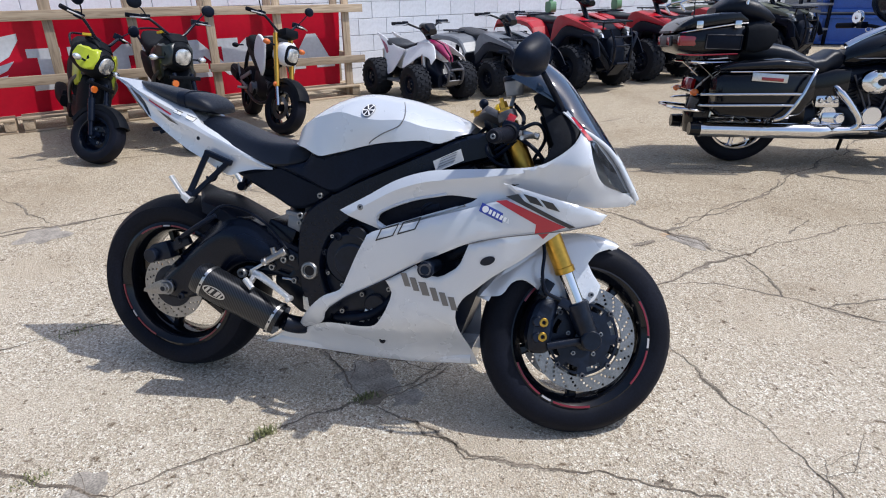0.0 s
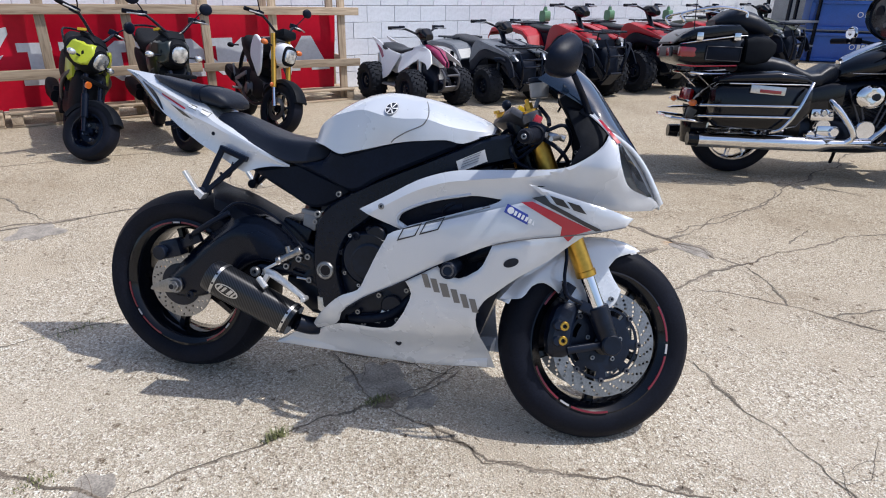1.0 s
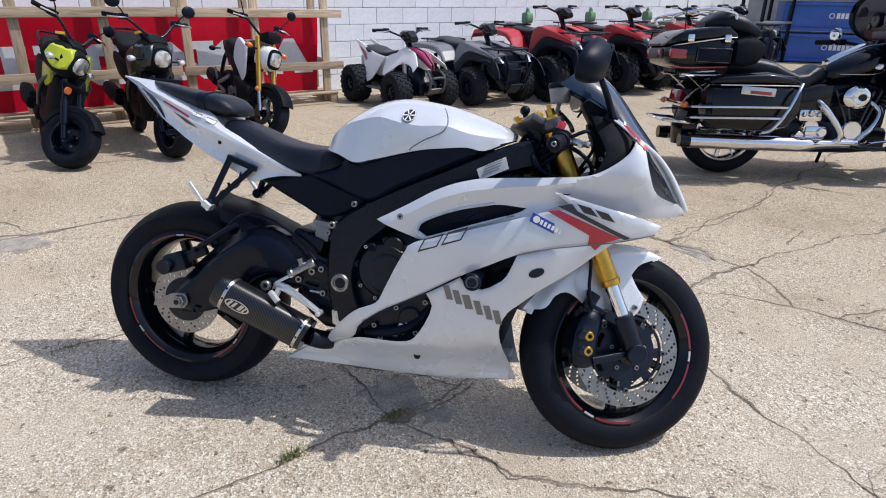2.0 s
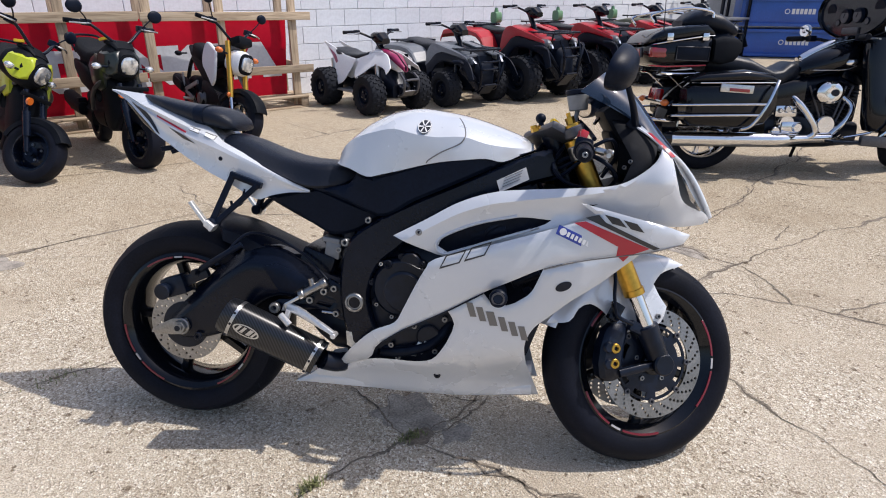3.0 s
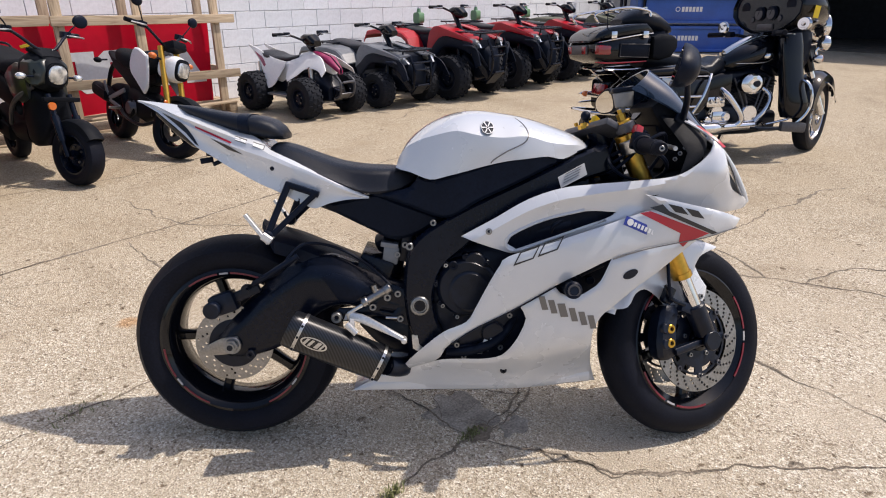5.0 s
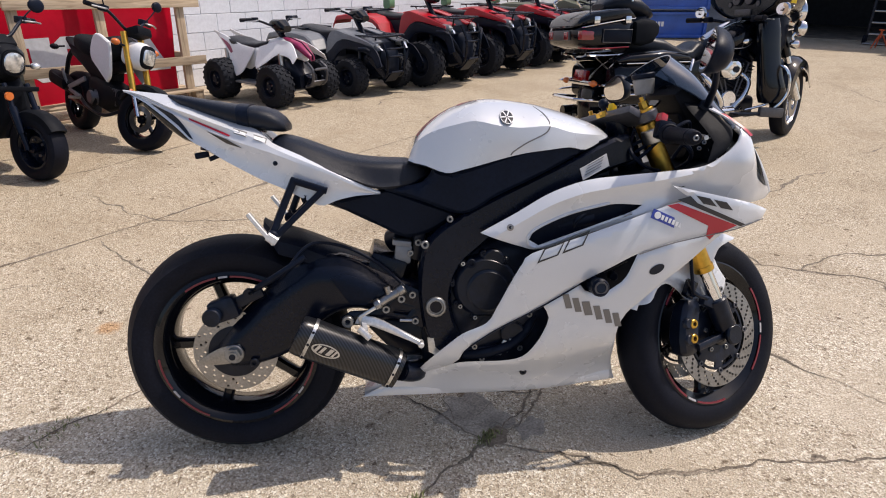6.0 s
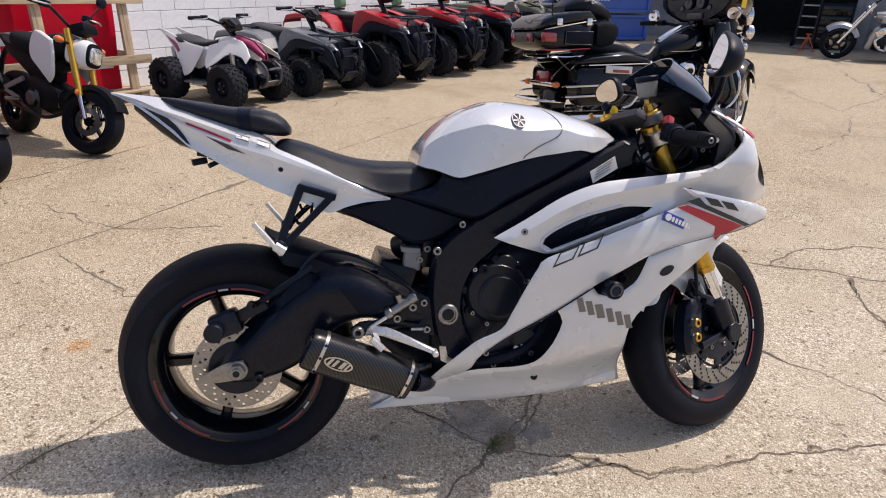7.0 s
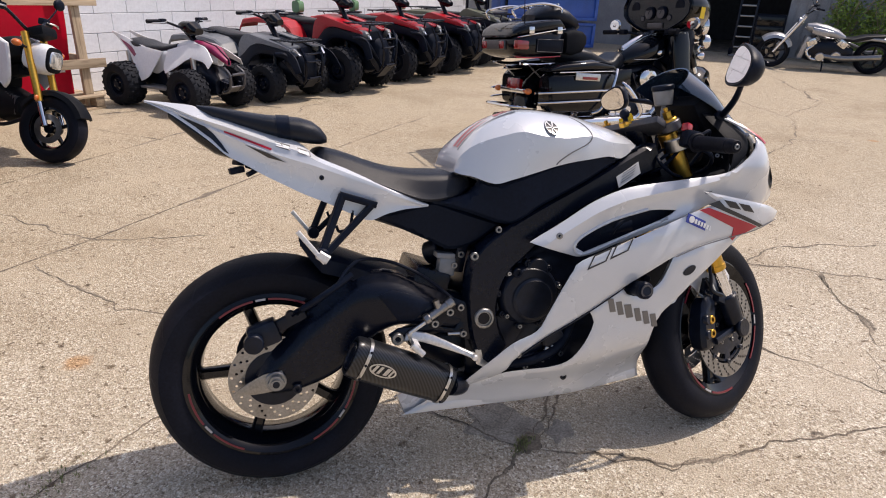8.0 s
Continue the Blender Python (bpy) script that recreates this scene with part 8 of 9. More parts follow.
        box(bm, (-base * 0.5, s * (h * 0.7), R * 0.95), (base * 0.5, 0.17, 0.025), (0, 0, 0), 0.008)
        box(bm, (-base * 0.27, s * (h * 0.7), R * 1.35), (0.03, 0.17, R * 0.8), (0, -18, 0), 0.008)
        part("foot_well", bm, trim, T)
    bm = nb()
    fx = R * 0.95 if racks else R * 1.15
    fw = 0.2 if racks else 0.1
    if not racks:
        loft(bm, [(0.14, 0.44, 0.52, 0.045), (0.05, 0.46, 0.595, 0.075), (-0.08, 0.5, 0.645, 0.085), (-0.22, 0.5, 0.66, 0.075), (-0.36, 0.5, 0.62, 0.06)], 20, 3)
    else:
        loft(bm, [(fx, hood * 0.78, hood * 0.98, fw * 0.8), (fx - 0.1, hood * 0.76, hood * 1.06, fw), (-0.05, hood * 0.74, hood * 1.09, fw), (-0.25, hood * 0.7, hood * 1.15, fw * 0.8), (-0.42, hood * 0.7, hood * 1.12, fw * 0.6)], 20, 3.5)
    part("hood", bm, trim if racks else body_m, T)
    if racks:
        part("tank_cover", loft(nb(), [(-0.22, hood * 0.9, hood * 1.17, 0.1), (-0.32, hood * 0.9, hood * 1.2, 0.13), (-0.44, hood * 0.9, hood * 1.16, 0.12), (-0.52, hood * 0.85, hood * 1.06, 0.09)], 18, 3), body_m, T)
    bm = nb()
    loft(bm, [(-0.36, seat_z - 0.04, seat_z + 0.06, 0.08), (-0.5, seat_z - 0.06, seat_z + 0.03, 0.13), (-0.75, seat_z - 0.06, seat_z + 0.03, 0.15), (-base + 0.02, seat_z - 0.04, seat_z + 0.06, 0.15), (-base - 0.1, seat_z, seat_z + 0.07, 0.12)], 20, 3)
    part("seat", bm, SEAT_V, T)
    part("side_cover", loft(nb(), [(-0.3, R * 1.2, seat_z, 0.15), (-0.55, R * 1.2, seat_z, 0.16), (-base + 0.1, R * 1.5, seat_z, 0.16)], 14, 4), body_m if not racks else trim, T)
    part("steering_post", cyl(nb(), (-0.12, 0, hood), (-0.28, 0, bar - 0.08), 0.03, seg=14), BLACK_SATIN, T)
    handlebar(T, (-0.25, 0, bar - 0.07), 0.36, 0.07, 0.12, r=0.012)
    part("pod", loft(nb(), [(-0.1, bar - 0.12, bar - 0.06, 0.05), (-0.17, bar - 0.14, bar, 0.08), (-0.27, bar - 0.1, bar + 0.0, 0.07), (-0.32, bar - 0.06, bar - 0.02, 0.05)], 18, 3), BLACK_GLOSS, T, "black instrument pod")
    # lamps, grille, bumper
    for s in (-1, 1):
        bm = nb()
        if racks:
            loft(bm, [(R * 0.75, hood * 0.9, hood * 1.01, 0.05, s * (h - 0.12)), (R * 1.0, hood * 0.89, hood * 1.0, 0.05, s * (h - 0.13)), (R * 1.12, hood * 0.91, hood * 0.96, 0.03, s * (h - 0.14))], 14, 3)
            part("headlamp", bm, GREY_PL, T)
        else:
            bm.free()
    bm = nb()
    if racks:
        loft(bm, [(R * 0.7, R * 0.9, hood * 0.86, 0.16), (R * 1.2, R * 1.0, hood * 0.88, 0.15), (R * 1.4, R * 1.1, hood * 0.78, 0.11)], 14, 4)
        part("grille", bm, trim, T)
        bm = nb()
        for s in (-1, 1):
            tube(bm, [(R * 0.9, s * 0.12, R * 0.85), (R * 1.55, s * 0.13, R * 1.1), (R * 1.7, s * 0.14, hood * 0.75), (R * 1.45, s * 0.16, hood * 1.0)], 0.014, 8, 4)
            beam(bm, (R * 1.45, s * 0.14, R * 1.05), (R * 1.1, s * (h - 0.03), hood * 0.8), 0.02, 0.06)
        for z in (R * 1.2, hood * 0.74, hood * 0.88):
            tube(bm, [(R * 1.62, -0.14, z), (R * 1.68, 0, z), (R * 1.62, 0.14, z)], 0.011, 8, 3)
        part("bumper", bm, BLACK_SATIN, T)
        part("skid_plate", plate(nb(), [(R * 1.2, R * 0.7), (R * 1.75, R * 1.25), (R * 1.72, R * 1.3), (R * 1.1, R * 0.8)], 0.09, 0.18, soft=False, roll=0), trim, T)
    else:
        box(bm, (R * 0.5, 0, R * 1.25), (R * 0.9, 0.12, R * 0.6), (0, 20, 0), 0.02)
        for s in (-1, 1):
            tube(bm, [(R * 0.3, s * 0.07, R * 0.9), (R * 1.0, s * 0.07, R * 0.95), (R * 1.3, s * 0.08, R * 1.4)], 0.012, 8, 4)
        part("grille", bm, BLACK_SATIN, T)
        bm = nb()
        for s in (-1, 1):
            tube(bm, [(R * 1.0, s * 0.085, R * 0.95), (R * 1.45, s * 0.09, R * 1.15), (R * 1.55, s * 0.095, R * 1.75), (R * 1.2, s * 0.085, R * 2.05)], 0.013, 8, 4)
        tube(bm, [(R * 1.55, -0.095, R * 1.75), (R * 1.6, 0, R * 1.78), (R * 1.55, 0.095, R * 1.75)], 0.013, 8, 3)
        box(bm, (R * 1.3, 0, R * 1.1), (R * 0.5, 0.17, 0.012), (0, -35, 0), 0.004)
        part("bumper", bm, GREY_METAL, T, "grey front bumper hoop")
    if racks:
        for x0, x1, z, nm in ((R * 1.3, -0.06, hood * 1.1, "front_rack"), (-base * 0.95, -base - R * 1.4, hood * 1.15, "rear_rack")):
            bm = nb()
            tube(bm, [(x1, -h * 0.62, z), (x0, -h * 0.6, z), (x0 + 0.02, 0, z), (x0, h * 0.6, z), (x1, h * 0.62, z)], 0.012, 8, smooth=False)
            rk = part(nm, bm, BLACK_SATIN, T, "black tube rack")
            for s in (-1, 1):
                for xa, xb in ((x0 - 0.05, x0 - 0.1), (x1 + 0.05, x1 + 0.1)):
                    part("rack_leg", tube(nb(), [(xa, s * h * 0.5, z), (xb, s * h * 0.4, z - 0.12)], 0.01, 8, smooth=False), BLACK_SATIN, rk)
            for k in range(6):
                x = x0 + (x1 - x0) * k / 5
                part("rack_bar", tube(nb(), [(x, -h * 0.62, z), (x, h * 0.62, z)], 0.011, 8, smooth=False), BLACK_SATIN, rk)
    return T


def atv_at(x, y, yaw=-90):
    return pose(x, y, 0, 0, 0, yaw)


youth = atv(atv_at(3.86, 6.42, -88), WHITE_PL, "small white youth quad bike with magenta graphics", R=0.215, track=0.62, base=0.88, racks=False, width=0.18, hood=0.6, bar=0.83, seat_z=0.56, trim=GREY_PL)
part("nose_graphic", loft(nb(), [(0.24, 0.45, 0.505, 0.03), (0.1, 0.54, 0.618, 0.075), (-0.06, 0.6, 0.657, 0.065), (-0.16, 0.62, 0.665, 0.03)], 16, 3), MAGENTA, youth, "magenta and purple nose graphic")
part("nose_centre", loft(nb(), [(0.25, 0.455, 0.512, 0.006), (0.1, 0.54, 0.626, 0.009), (-0.06, 0.6, 0.664, 0.008), (-0.14, 0.62, 0.668, 0.005)], 10, 3), BLACK_PL, youth)
atv(atv_at(4.9, 6.33, -90), QUAD_GREY, "grey utility quad bike with black racks", R=0.205, track=0.73, base=1.0, width=0.19, hood=0.575, bar=0.89, seat_z=0.63)
red1 = atv(atv_at(5.92, 6.12, -90), RED_PL, "red utility quad bike with black racks", R=0.27, track=0.74, base=1.1, width=0.22, hood=0.72, bar=1.07, seat_z=0.77)
copy_thing(red1, atv_at(7.19, 6.1, -91))
copy_thing(red1, atv_at(8.42, 6.06, -89))
atv(atv_at(9.75, 6.1, -90), OLIVE, "olive green utility quad bike with black racks", R=0.27, track=0.76, base=1.15, width=0.22, hood=0.75, bar=1.08, seat_z=0.79)
for x, y, nm in ((5.95, 7.0, 0), (7.25, 7.05, 1), (8.5, 7.0, 2)):
    T = thing("jug", Matrix.Translation((x + 0.2, y + 0.24, 0.84)), "green plastic fluid jug on a quad bike rack", "jug", "jugs on the racks")
    bm = nb()
    loft(bm, [(-0.05, 0, 0.14, 0.06), (0.05, 0, 0.14, 0.06)], 14, 4)
    cyl(bm, (0, 0, 0.13), (0, 0, 0.19), 0.035, 0.02, 14)
    part("bottle", bm, GREEN_JUG, T)
    part("cap", cyl(nb(), (0, 0, 0.19), (0, 0, 0.21), 0.02, seg=14), WHITE_PL, T)


# ---- painted concrete blocks of the wall ----
BL, BH, GAP = 0.4064, 0.2032, 0.006


def block_mesh(length):
    bm = nb()
    box(bm, (0, 0, 0), (length - GAP, 0.03, BH - GAP), bevel=0.004)
    me = bpy.data.meshes.new("block")
    bm.to_mesh(me)
    bm.free()
    me.materials.append(BLOCK)
    return me


full_block = block_mesh(BL)
rnd = random.Random(11)
for row in range(7):
    for k in range(42):
        x = -4.0 + BL * (k + (0.5 if row % 2 else 0))
        ob = new("block", full_block)
        ob.parent = wall_north
        ob.location = (x, WALL_Y + rnd.uniform(-0.0025, 0.0025), BH * (row + 0.5) + 0.002)
vs, fs = [], []
for row in range(22):
    for k in range(57):
        if row < 7 and k >= 17:
            continue
        x = -9.9 + (-4.0 + 9.9) % BL + BL * (k + (0.5 if row % 2 else 0)) if row < 7 else -9.6 + BL * (k + (0.5 if row % 2 else 0))
        if row < 7 and x > -4.2:
            continue
        z, i, a, b = BH * (row + 0.5) + 0.002, len(vs), (BL - GAP) / 2, (BH - GAP) / 2
        y = WALL_Y - 0.015
        vs += [(x - a, y, z - b), (x + a, y, z - b), (x + a, y, z + b), (x - a, y, z + b), (x - a, y + 0.02, z - b), (x + a, y + 0.02, z - b), (x + a, y + 0.02, z + b), (x - a, y + 0.02, z + b)]
        fs += [(i, i + 1, i + 2, i + 3), (i, i + 4, i + 5, i + 1), (i + 1, i + 5, i + 6, i + 2), (i + 2, i + 6, i + 7, i + 3), (i + 3, i + 7, i + 4, i)]
me = bpy.data.meshes.new("upper_blocks")
me.from_pydata(vs, [], fs)
me.materials.append(BLOCK)
ob = new("upper_blocks", me)
ob.parent = wall_north
tagged(ob, kind="stuff")


# ---- the black touring motorcycle with hard cases ----
def touring_bike(at):
    T = thing("touring_motorcycle", at, "black touring motorcycle with chrome, hard saddlebags and a top case", "motorcycle")
    W = 1.555
    # wheels
    wheel(T, "front_wheel", (W, 0, 0.3), 0.3, 0.12, 0.205, RUBBER, CHROME, 9, steer=34, disc_r=0.14)
    wheel(T, "rear_wheel", (0, 0, 0.31), 0.31, 0.15, 0.215, RUBBER, CHROME, 9)
    # guards
    bm = nb()
    rings = []
    for a in np.linspace(radians(32), radians(168), 18):
        rings.append([Vector((W + (0.338 + dr) * math.cos(a), y, 0.32 + (0.338 + dr) * math.sin(a))) for y, dr in ((-0.095, -0.09), (-0.09, -0.02), (-0.05, 0.01), (0, 0.018), (0.05, 0.01), (0.09, -0.02), (0.095, -0.09), (0.08, -0.09), (0.07, -0.03), (0, 0.0), (-0.07, -0.03), (-0.08, -0.09))])
    ring_faces(bm, rings)
    fg = part("front_guard", bm, BLACK_GLOSS, T)
    fg.matrix_local = Matrix.Translation((W, 0, 0)) @ pose(0, 0, 0, 0, 0, 34) @ Matrix.Translation((-W, 0, -0.015))
    part("guard_trim", tube(nb(), [(W + 0.3, -0.1, 0.40), (W + 0.15, -0.1, 0.52), (W - 0.05, -0.1, 0.58)], 0.006, 8), CHROME, fg)
    part("guard_lamp", blob(nb(), (W + 0.3, 0, 0.5), (0.03, 0.03, 0.018)), LENS_AMBER, fg)
    bm = nb()
    rings = []
    for a in np.linspace(radians(40), radians(195), 16):
        rings.append([Vector(((0.36 + dr) * math.cos(a), y, 0.31 + (0.36 + dr) * math.sin(a))) for y, dr in ((-0.11, -0.12), (-0.105, -0.02), (-0.06, 0.012), (0, 0.02), (0.06, 0.012), (0.105, -0.02), (0.11, -0.12), (0.09, -0.12), (0, 0.0), (-0.09, -0.12))])
    ring_faces(bm, rings)
    part("rear_guard", bm, BLACK_GLOSS, T)
    # fork
    for s in (-1, 1):
        bm = nb()
        cyl(bm, (W + 0.01, s * 0.1, 0.31), (W - 0.16, s * 0.1, 0.66), 0.032, 0.028, 16, 0.003)
        f = part("fork_leg", bm, CHROME, T, "chrome fork leg")
        part("fork_cover", cyl(nb(), (W - 0.16, s * 0.1, 0.66), (W - 0.29, s * 0.1, 0.95), 0.037, seg=16), BLACK_GLOSS, f)
    # frame, engine
    bm = nb()
    loft(bm, [(0.42, 0.2, 0.42, 0.12), (0.6, 0.17, 0.44, 0.14), (0.9, 0.17, 0.4, 0.14), (1.12, 0.19, 0.36, 0.12)], 16, 4)
    en = part("engine", bm, DARK, T)
    for name, x, lean in (("rear_cylinder", 0.69, -22), ("front_cylinder", 0.93, 22)):
        m = Matrix.Translation((x, 0, 0.4)) @ pose(0, 0, 0, 0, lean, 0)
        cy = part(name, nb_cyl(m, 0.075, 0.26), DARK, en)
        for k in range(9):
            bm = nb()
            box(bm, (0, 0, 0), (0.19, 0.2, 0.008), bevel=0.002)
            ob = part("fin", bm, DARK, cy)
            ob.matrix_local = m @ Matrix.Translation((0, 0, 0.03 + 0.026 * k))
        bm = nb()
        box(bm, (0, 0, 0.3), (0.17, 0.16, 0.07), bevel=0.02)
        ob = part("rocker_cover", bm, BLACK_SATIN, cy)
        ob.matrix_local = m
    part("engine_backing", loft(nb(), [(0.52, 0.36, 0.6, 0.06), (0.66, 0.34, 0.68, 0.085), (0.95, 0.34, 0.7, 0.085), (1.12, 0.34, 0.66, 0.06)], 14, 4), DARK, en)
    for name, p, r in (("cam_cover", (0.842, -0.15, 0.345), 0.082), ("gear_cover", (0.55, -0.15, 0.36), 0.07)):
        bm = nb()
        cyl(bm, (p[0], -0.1, p[2]), (p[0], -0.175, p[2]), r, r * 0.9, 28, 0.012)
        part(name, bm, CHROME, en)
    bm = nb()
    box(bm, (0.53, -0.155, 0.446), (0.165, 0.06, 0.085), (0, 0, 0), 0.02)
    box(bm, (0.58, -0.16, 0.33), (0.15, 0.06, 0.085), (0, 0, 0), 0.02)
    for x, z, r in ((0.48, 0.452, 0.02), (0.58, 0.452, 0.02), (0.53, 0.46, 0.028)):
        cyl(bm, (x, -0.17, z), (x, -0.2, z), r, r * 0.85, 18, 0.006)
    part("gearbox_cover", bm, CHROME, en)
    part("end_cap", cyl(nb(), (0.62, -0.13, 0.33), (0.62, -0.205, 0.33), 0.036, seg=24, bevel=0.008), CHROME, en)
    part("end_cap", cyl(nb(), (0.47, -0.13, 0.3), (0.47, -0.19, 0.3), 0.035, seg=20, bevel=0.006), CHROME, en)
    for x0, x1 in ((0.82, 0.7), (0.85, 0.76), (0.9, 0.97), (0.93, 1.02)):
        part("pushrod_tube", cyl(nb(), (x0, -0.14, 0.37), (x1, -0.13, 0.62), 0.008, seg=10), GREY_METAL, en)
    bm = nb()
    rings = [[Vector((0.82 + 0.106 * k * math.cos(a), y, 0.577 + 0.082 * k * math.sin(a))) for a in np.linspace(0, 2 * math.pi, 32, endpoint=False)] for y, k in ((-0.12, 0.9), (-0.16, 1.0), (-0.2, 0.95), (-0.215, 0.75), (-0.217, 0.4), (-0.212, 0.1))]
    ring_faces(bm, rings)
    ac = part("air_cleaner", bm, CHROME, T, "oval chrome air cleaner cover")
    part("insert", cyl(nb(), (0.845, -0.214, 0.577), (0.845, -0.222, 0.577), 0.024, seg=20), DARK, ac)
    # tank, console, seats
    bm = nb()
    loft(bm, [(0.61, 0.675, 0.73, 0.06), (0.66, 0.665, 0.795, 0.115), (0.77, 0.675, 0.855, 0.155), (0.9, 0.695, 0.905, 0.168), (1.0, 0.72, 0.93, 0.148), (1.12, 0.78, 0.925, 0.08)], 28, 2.4)
    tk = part("fuel_tank", bm, BLACK_GLOSS, T)
    part("tank_console", tube(nb(), [(0.655, 0, 0.79), (0.78, 0, 0.862), (0.92, 0, 0.92), (1.06, 0, 0.945)], 0.03, 10), CHROME, tk)
    part("tank_trim", tube(nb(), [(0.68, -0.128, 0.73), (0.8, -0.162, 0.73), (0.92, -0.17, 0.735), (1.0, -0.15, 0.76)], 0.003, 6), ALU, tk)
    bm = nb()
    blob(bm, (0.965, -0.16, 0.785), (0.05, 0.012, 0.024), (0, -8, 0))
    part("tank_badge", bm, CHROME, tk)
    bm = nb()
    loft(bm, [(0.66, 0.68, 0.73, 0.06), (0.61, 0.65, 0.785, 0.1), (0.55, 0.63, 0.79, 0.13), (0.48, 0.61, 0.745, 0.165), (0.41, 0.61, 0.735, 0.18), (0.33, 0.63, 0.77, 0.18), (0.24, 0.66, 0.815, 0.17), (0.14, 0.68, 0.835, 0.16), (-0.02, 0.7, 0.84, 0.15), (-0.08, 0.72, 0.83, 0.13)], 22, 3)
    part("seat", bm, SEAT_V, T)
    # saddlebags with rails
    for s in (-1, 1):
        bm = nb()
        loft(bm, [(-0.28, 0.4, 0.62, 0.07, s * 0.28), (-0.24, 0.36, 0.65, 0.1, s * 0.28), (0.08, 0.34, 0.66, 0.11, s * 0.28), (0.28, 0.36, 0.66, 0.1, s * 0.27), (0.36, 0.44, 0.64, 0.07, s * 0.26)], 20, 4)
        bag = part("saddlebag", bm, BLACK_GLOSS, T)
        bm = nb()
        loft(bm, [(-0.27, 0.655, 0.68, 0.075, s * 0.28), (-0.18, 0.655, 0.715, 0.105, s * 0.28), (0.1, 0.655, 0.742, 0.11, s * 0.28), (0.29, 0.655, 0.715, 0.1, s * 0.27), (0.36, 0.655, 0.675, 0.07, s * 0.26)], 20, 3)
        part("lid", bm, BLACK_GLOSS, bag)
        part("lid_trim", tube(nb(), [(-0.27, s * 0.375, 0.652), (0.08, s * 0.395, 0.654), (0.33, s * 0.36, 0.652)], 0.004, 6), CHROME, bag)
        bm = nb()
        box(bm, (0.04, s * 0.392, 0.615), (0.23, 0.012, 0.055), (0, 4, 0), 0.006)
        la = part("latch", bm, ALU, bag)
        part("reflector", box(nb(), (0.055, s * 0.4, 0.605), (0.14, 0.008, 0.022), (0, 4, 0), 0.003), LENS_RED, la)
        for z, x1 in ((0.512, 0.262), (0.44, 0.225)):
            part("side_rail", tube(nb(), [(-0.4, s * 0.34, z - 0.008), (-0.24, s * 0.4, z - 0.003), (0.05, s * 0.412, z), (x1, s * 0.41, z)], 0.009, 8), CHROME, bag)
        part("guard_bar", tube(nb(), [(0.11, s * 0.36, 0.335), (0.17, s * 0.405, 0.37), (0.25, s * 0.415, 0.5), (0.3, s * 0.4, 0.61), (0.34, s * 0.36, 0.665)], 0.012, 8), CHROME, bag)
        # exhaust
        bm = nb()
        tube(bm, [(0.95, s * 0.17, 0.26), (0.6, s * 0.2, 0.25), (0.4, s * 0.24, 0.25), (-0.33, s * 0.25, 0.262)], lambda t: 0.034 + 0.018 * min(1, max(0, (t - 0.25) * 4)), 18, 5)
        mf = part("muffler", bm, CHROME, T, "long chrome muffler")
        part("muffler_tip", cyl(nb(), (-0.33, s * 0.25, 0.262), (-0.4, s * 0.25, 0.264), 0.05, 0.046, 20), BLACK_GLOSS, mf)
    part("header_pipe", tube(nb(), [(0.56, -0.14, 0.55), (0.595, -0.2, 0.51), (0.69, -0.215, 0.4), (0.745, -0.21, 0.31), (0.7, -0.2, 0.26), (0.58, -0.2, 0.252)], 0.024, 12), CHROME, T)
    part("header_pipe", tube(nb(), [(0.96, -0.1, 0.55), (1.02, -0.15, 0.48), (0.98, -0.17, 0.38), (0.88, -0.17, 0.27)], 0.022, 12), CHROME, T)
    # top case, rack, backrest
    bm = nb()
    loft(bm, [(-0.56, 0.9, 0.97, 0.21), (-0.53, 0.86, 1.0, 0.26), (-0.44, 0.835, 1.03, 0.285), (-0.2, 0.835, 1.05, 0.285), (-0.12, 0.84, 1.05, 0.27), (-0.09, 0.86, 1.03, 0.24)], 24, 5)
    tc = part("top_case", bm, BLACK_GLOSS, T)
    bm = nb()
    loft(bm, [(-0.56, 0.985, 1.0, 0.21), (-0.52, 0.99, 1.05, 0.265), (-0.45, 1.0, 1.09, 0.289), (-0.28, 1.02, 1.115, 0.291), (-0.16, 1.04, 1.12, 0.285), (-0.095, 1.045, 1.07, 0.25)], 24, 5)
    part("lid", bm, BLACK_GLOSS, tc)
    part("case_trim", tube(nb(), [(-0.535, -0.262, 0.983), (-0.44, -0.291, 1.0), (-0.2, -0.291, 1.035), (-0.1, -0.26, 1.043)], 0.004, 6), CHROME, tc)
    bm = nb()
    box(bm, (-0.25, -0.286, 0.925), (0.24, 0.012, 0.1), (0, 2, 0), 0.012)
    sp_ = part("side_panel", bm, BLACK_PL, tc)
    part("panel_trim", tube(nb(), [(-0.365, -0.293, 0.885), (-0.14, -0.293, 0.877), (-0.135, -0.293, 0.967), (-0.36, -0.293, 0.972), (-0.365, -0.293, 0.885)], 0.003, 6, smooth=False), GREY_METAL, sp_)
    for x in (-0.42, -0.175):
        part("latch", box(nb(), (x, -0.292, 1.035), (0.045, 0.02, 0.05), (0, 0, 0), 0.008), CHROME, tc)
    bm = nb()
    box(bm, (-0.468, -0.265, 0.932), (0.15, 0.05, 0.066), (0, 2, 10), 0.012)
    part("tail_lamp", bm, LENS_RED, tc, "red wrap-around lamp")
    bm = nb()
    box(bm, (-0.565, 0, 0.932), (0.02, 0.34, 0.07), (0, 0, 0), 0.008)
    rp_ = part("rear_panel", bm, GREY_METAL, tc)
    for s in (-1, 1):
        part("rear_lens", box(nb(), (-0.571, s * 0.13, 0.932), (0.016, 0.07, 0.055), (0, 0, 0), 0.006), LENS_RED, rp_)
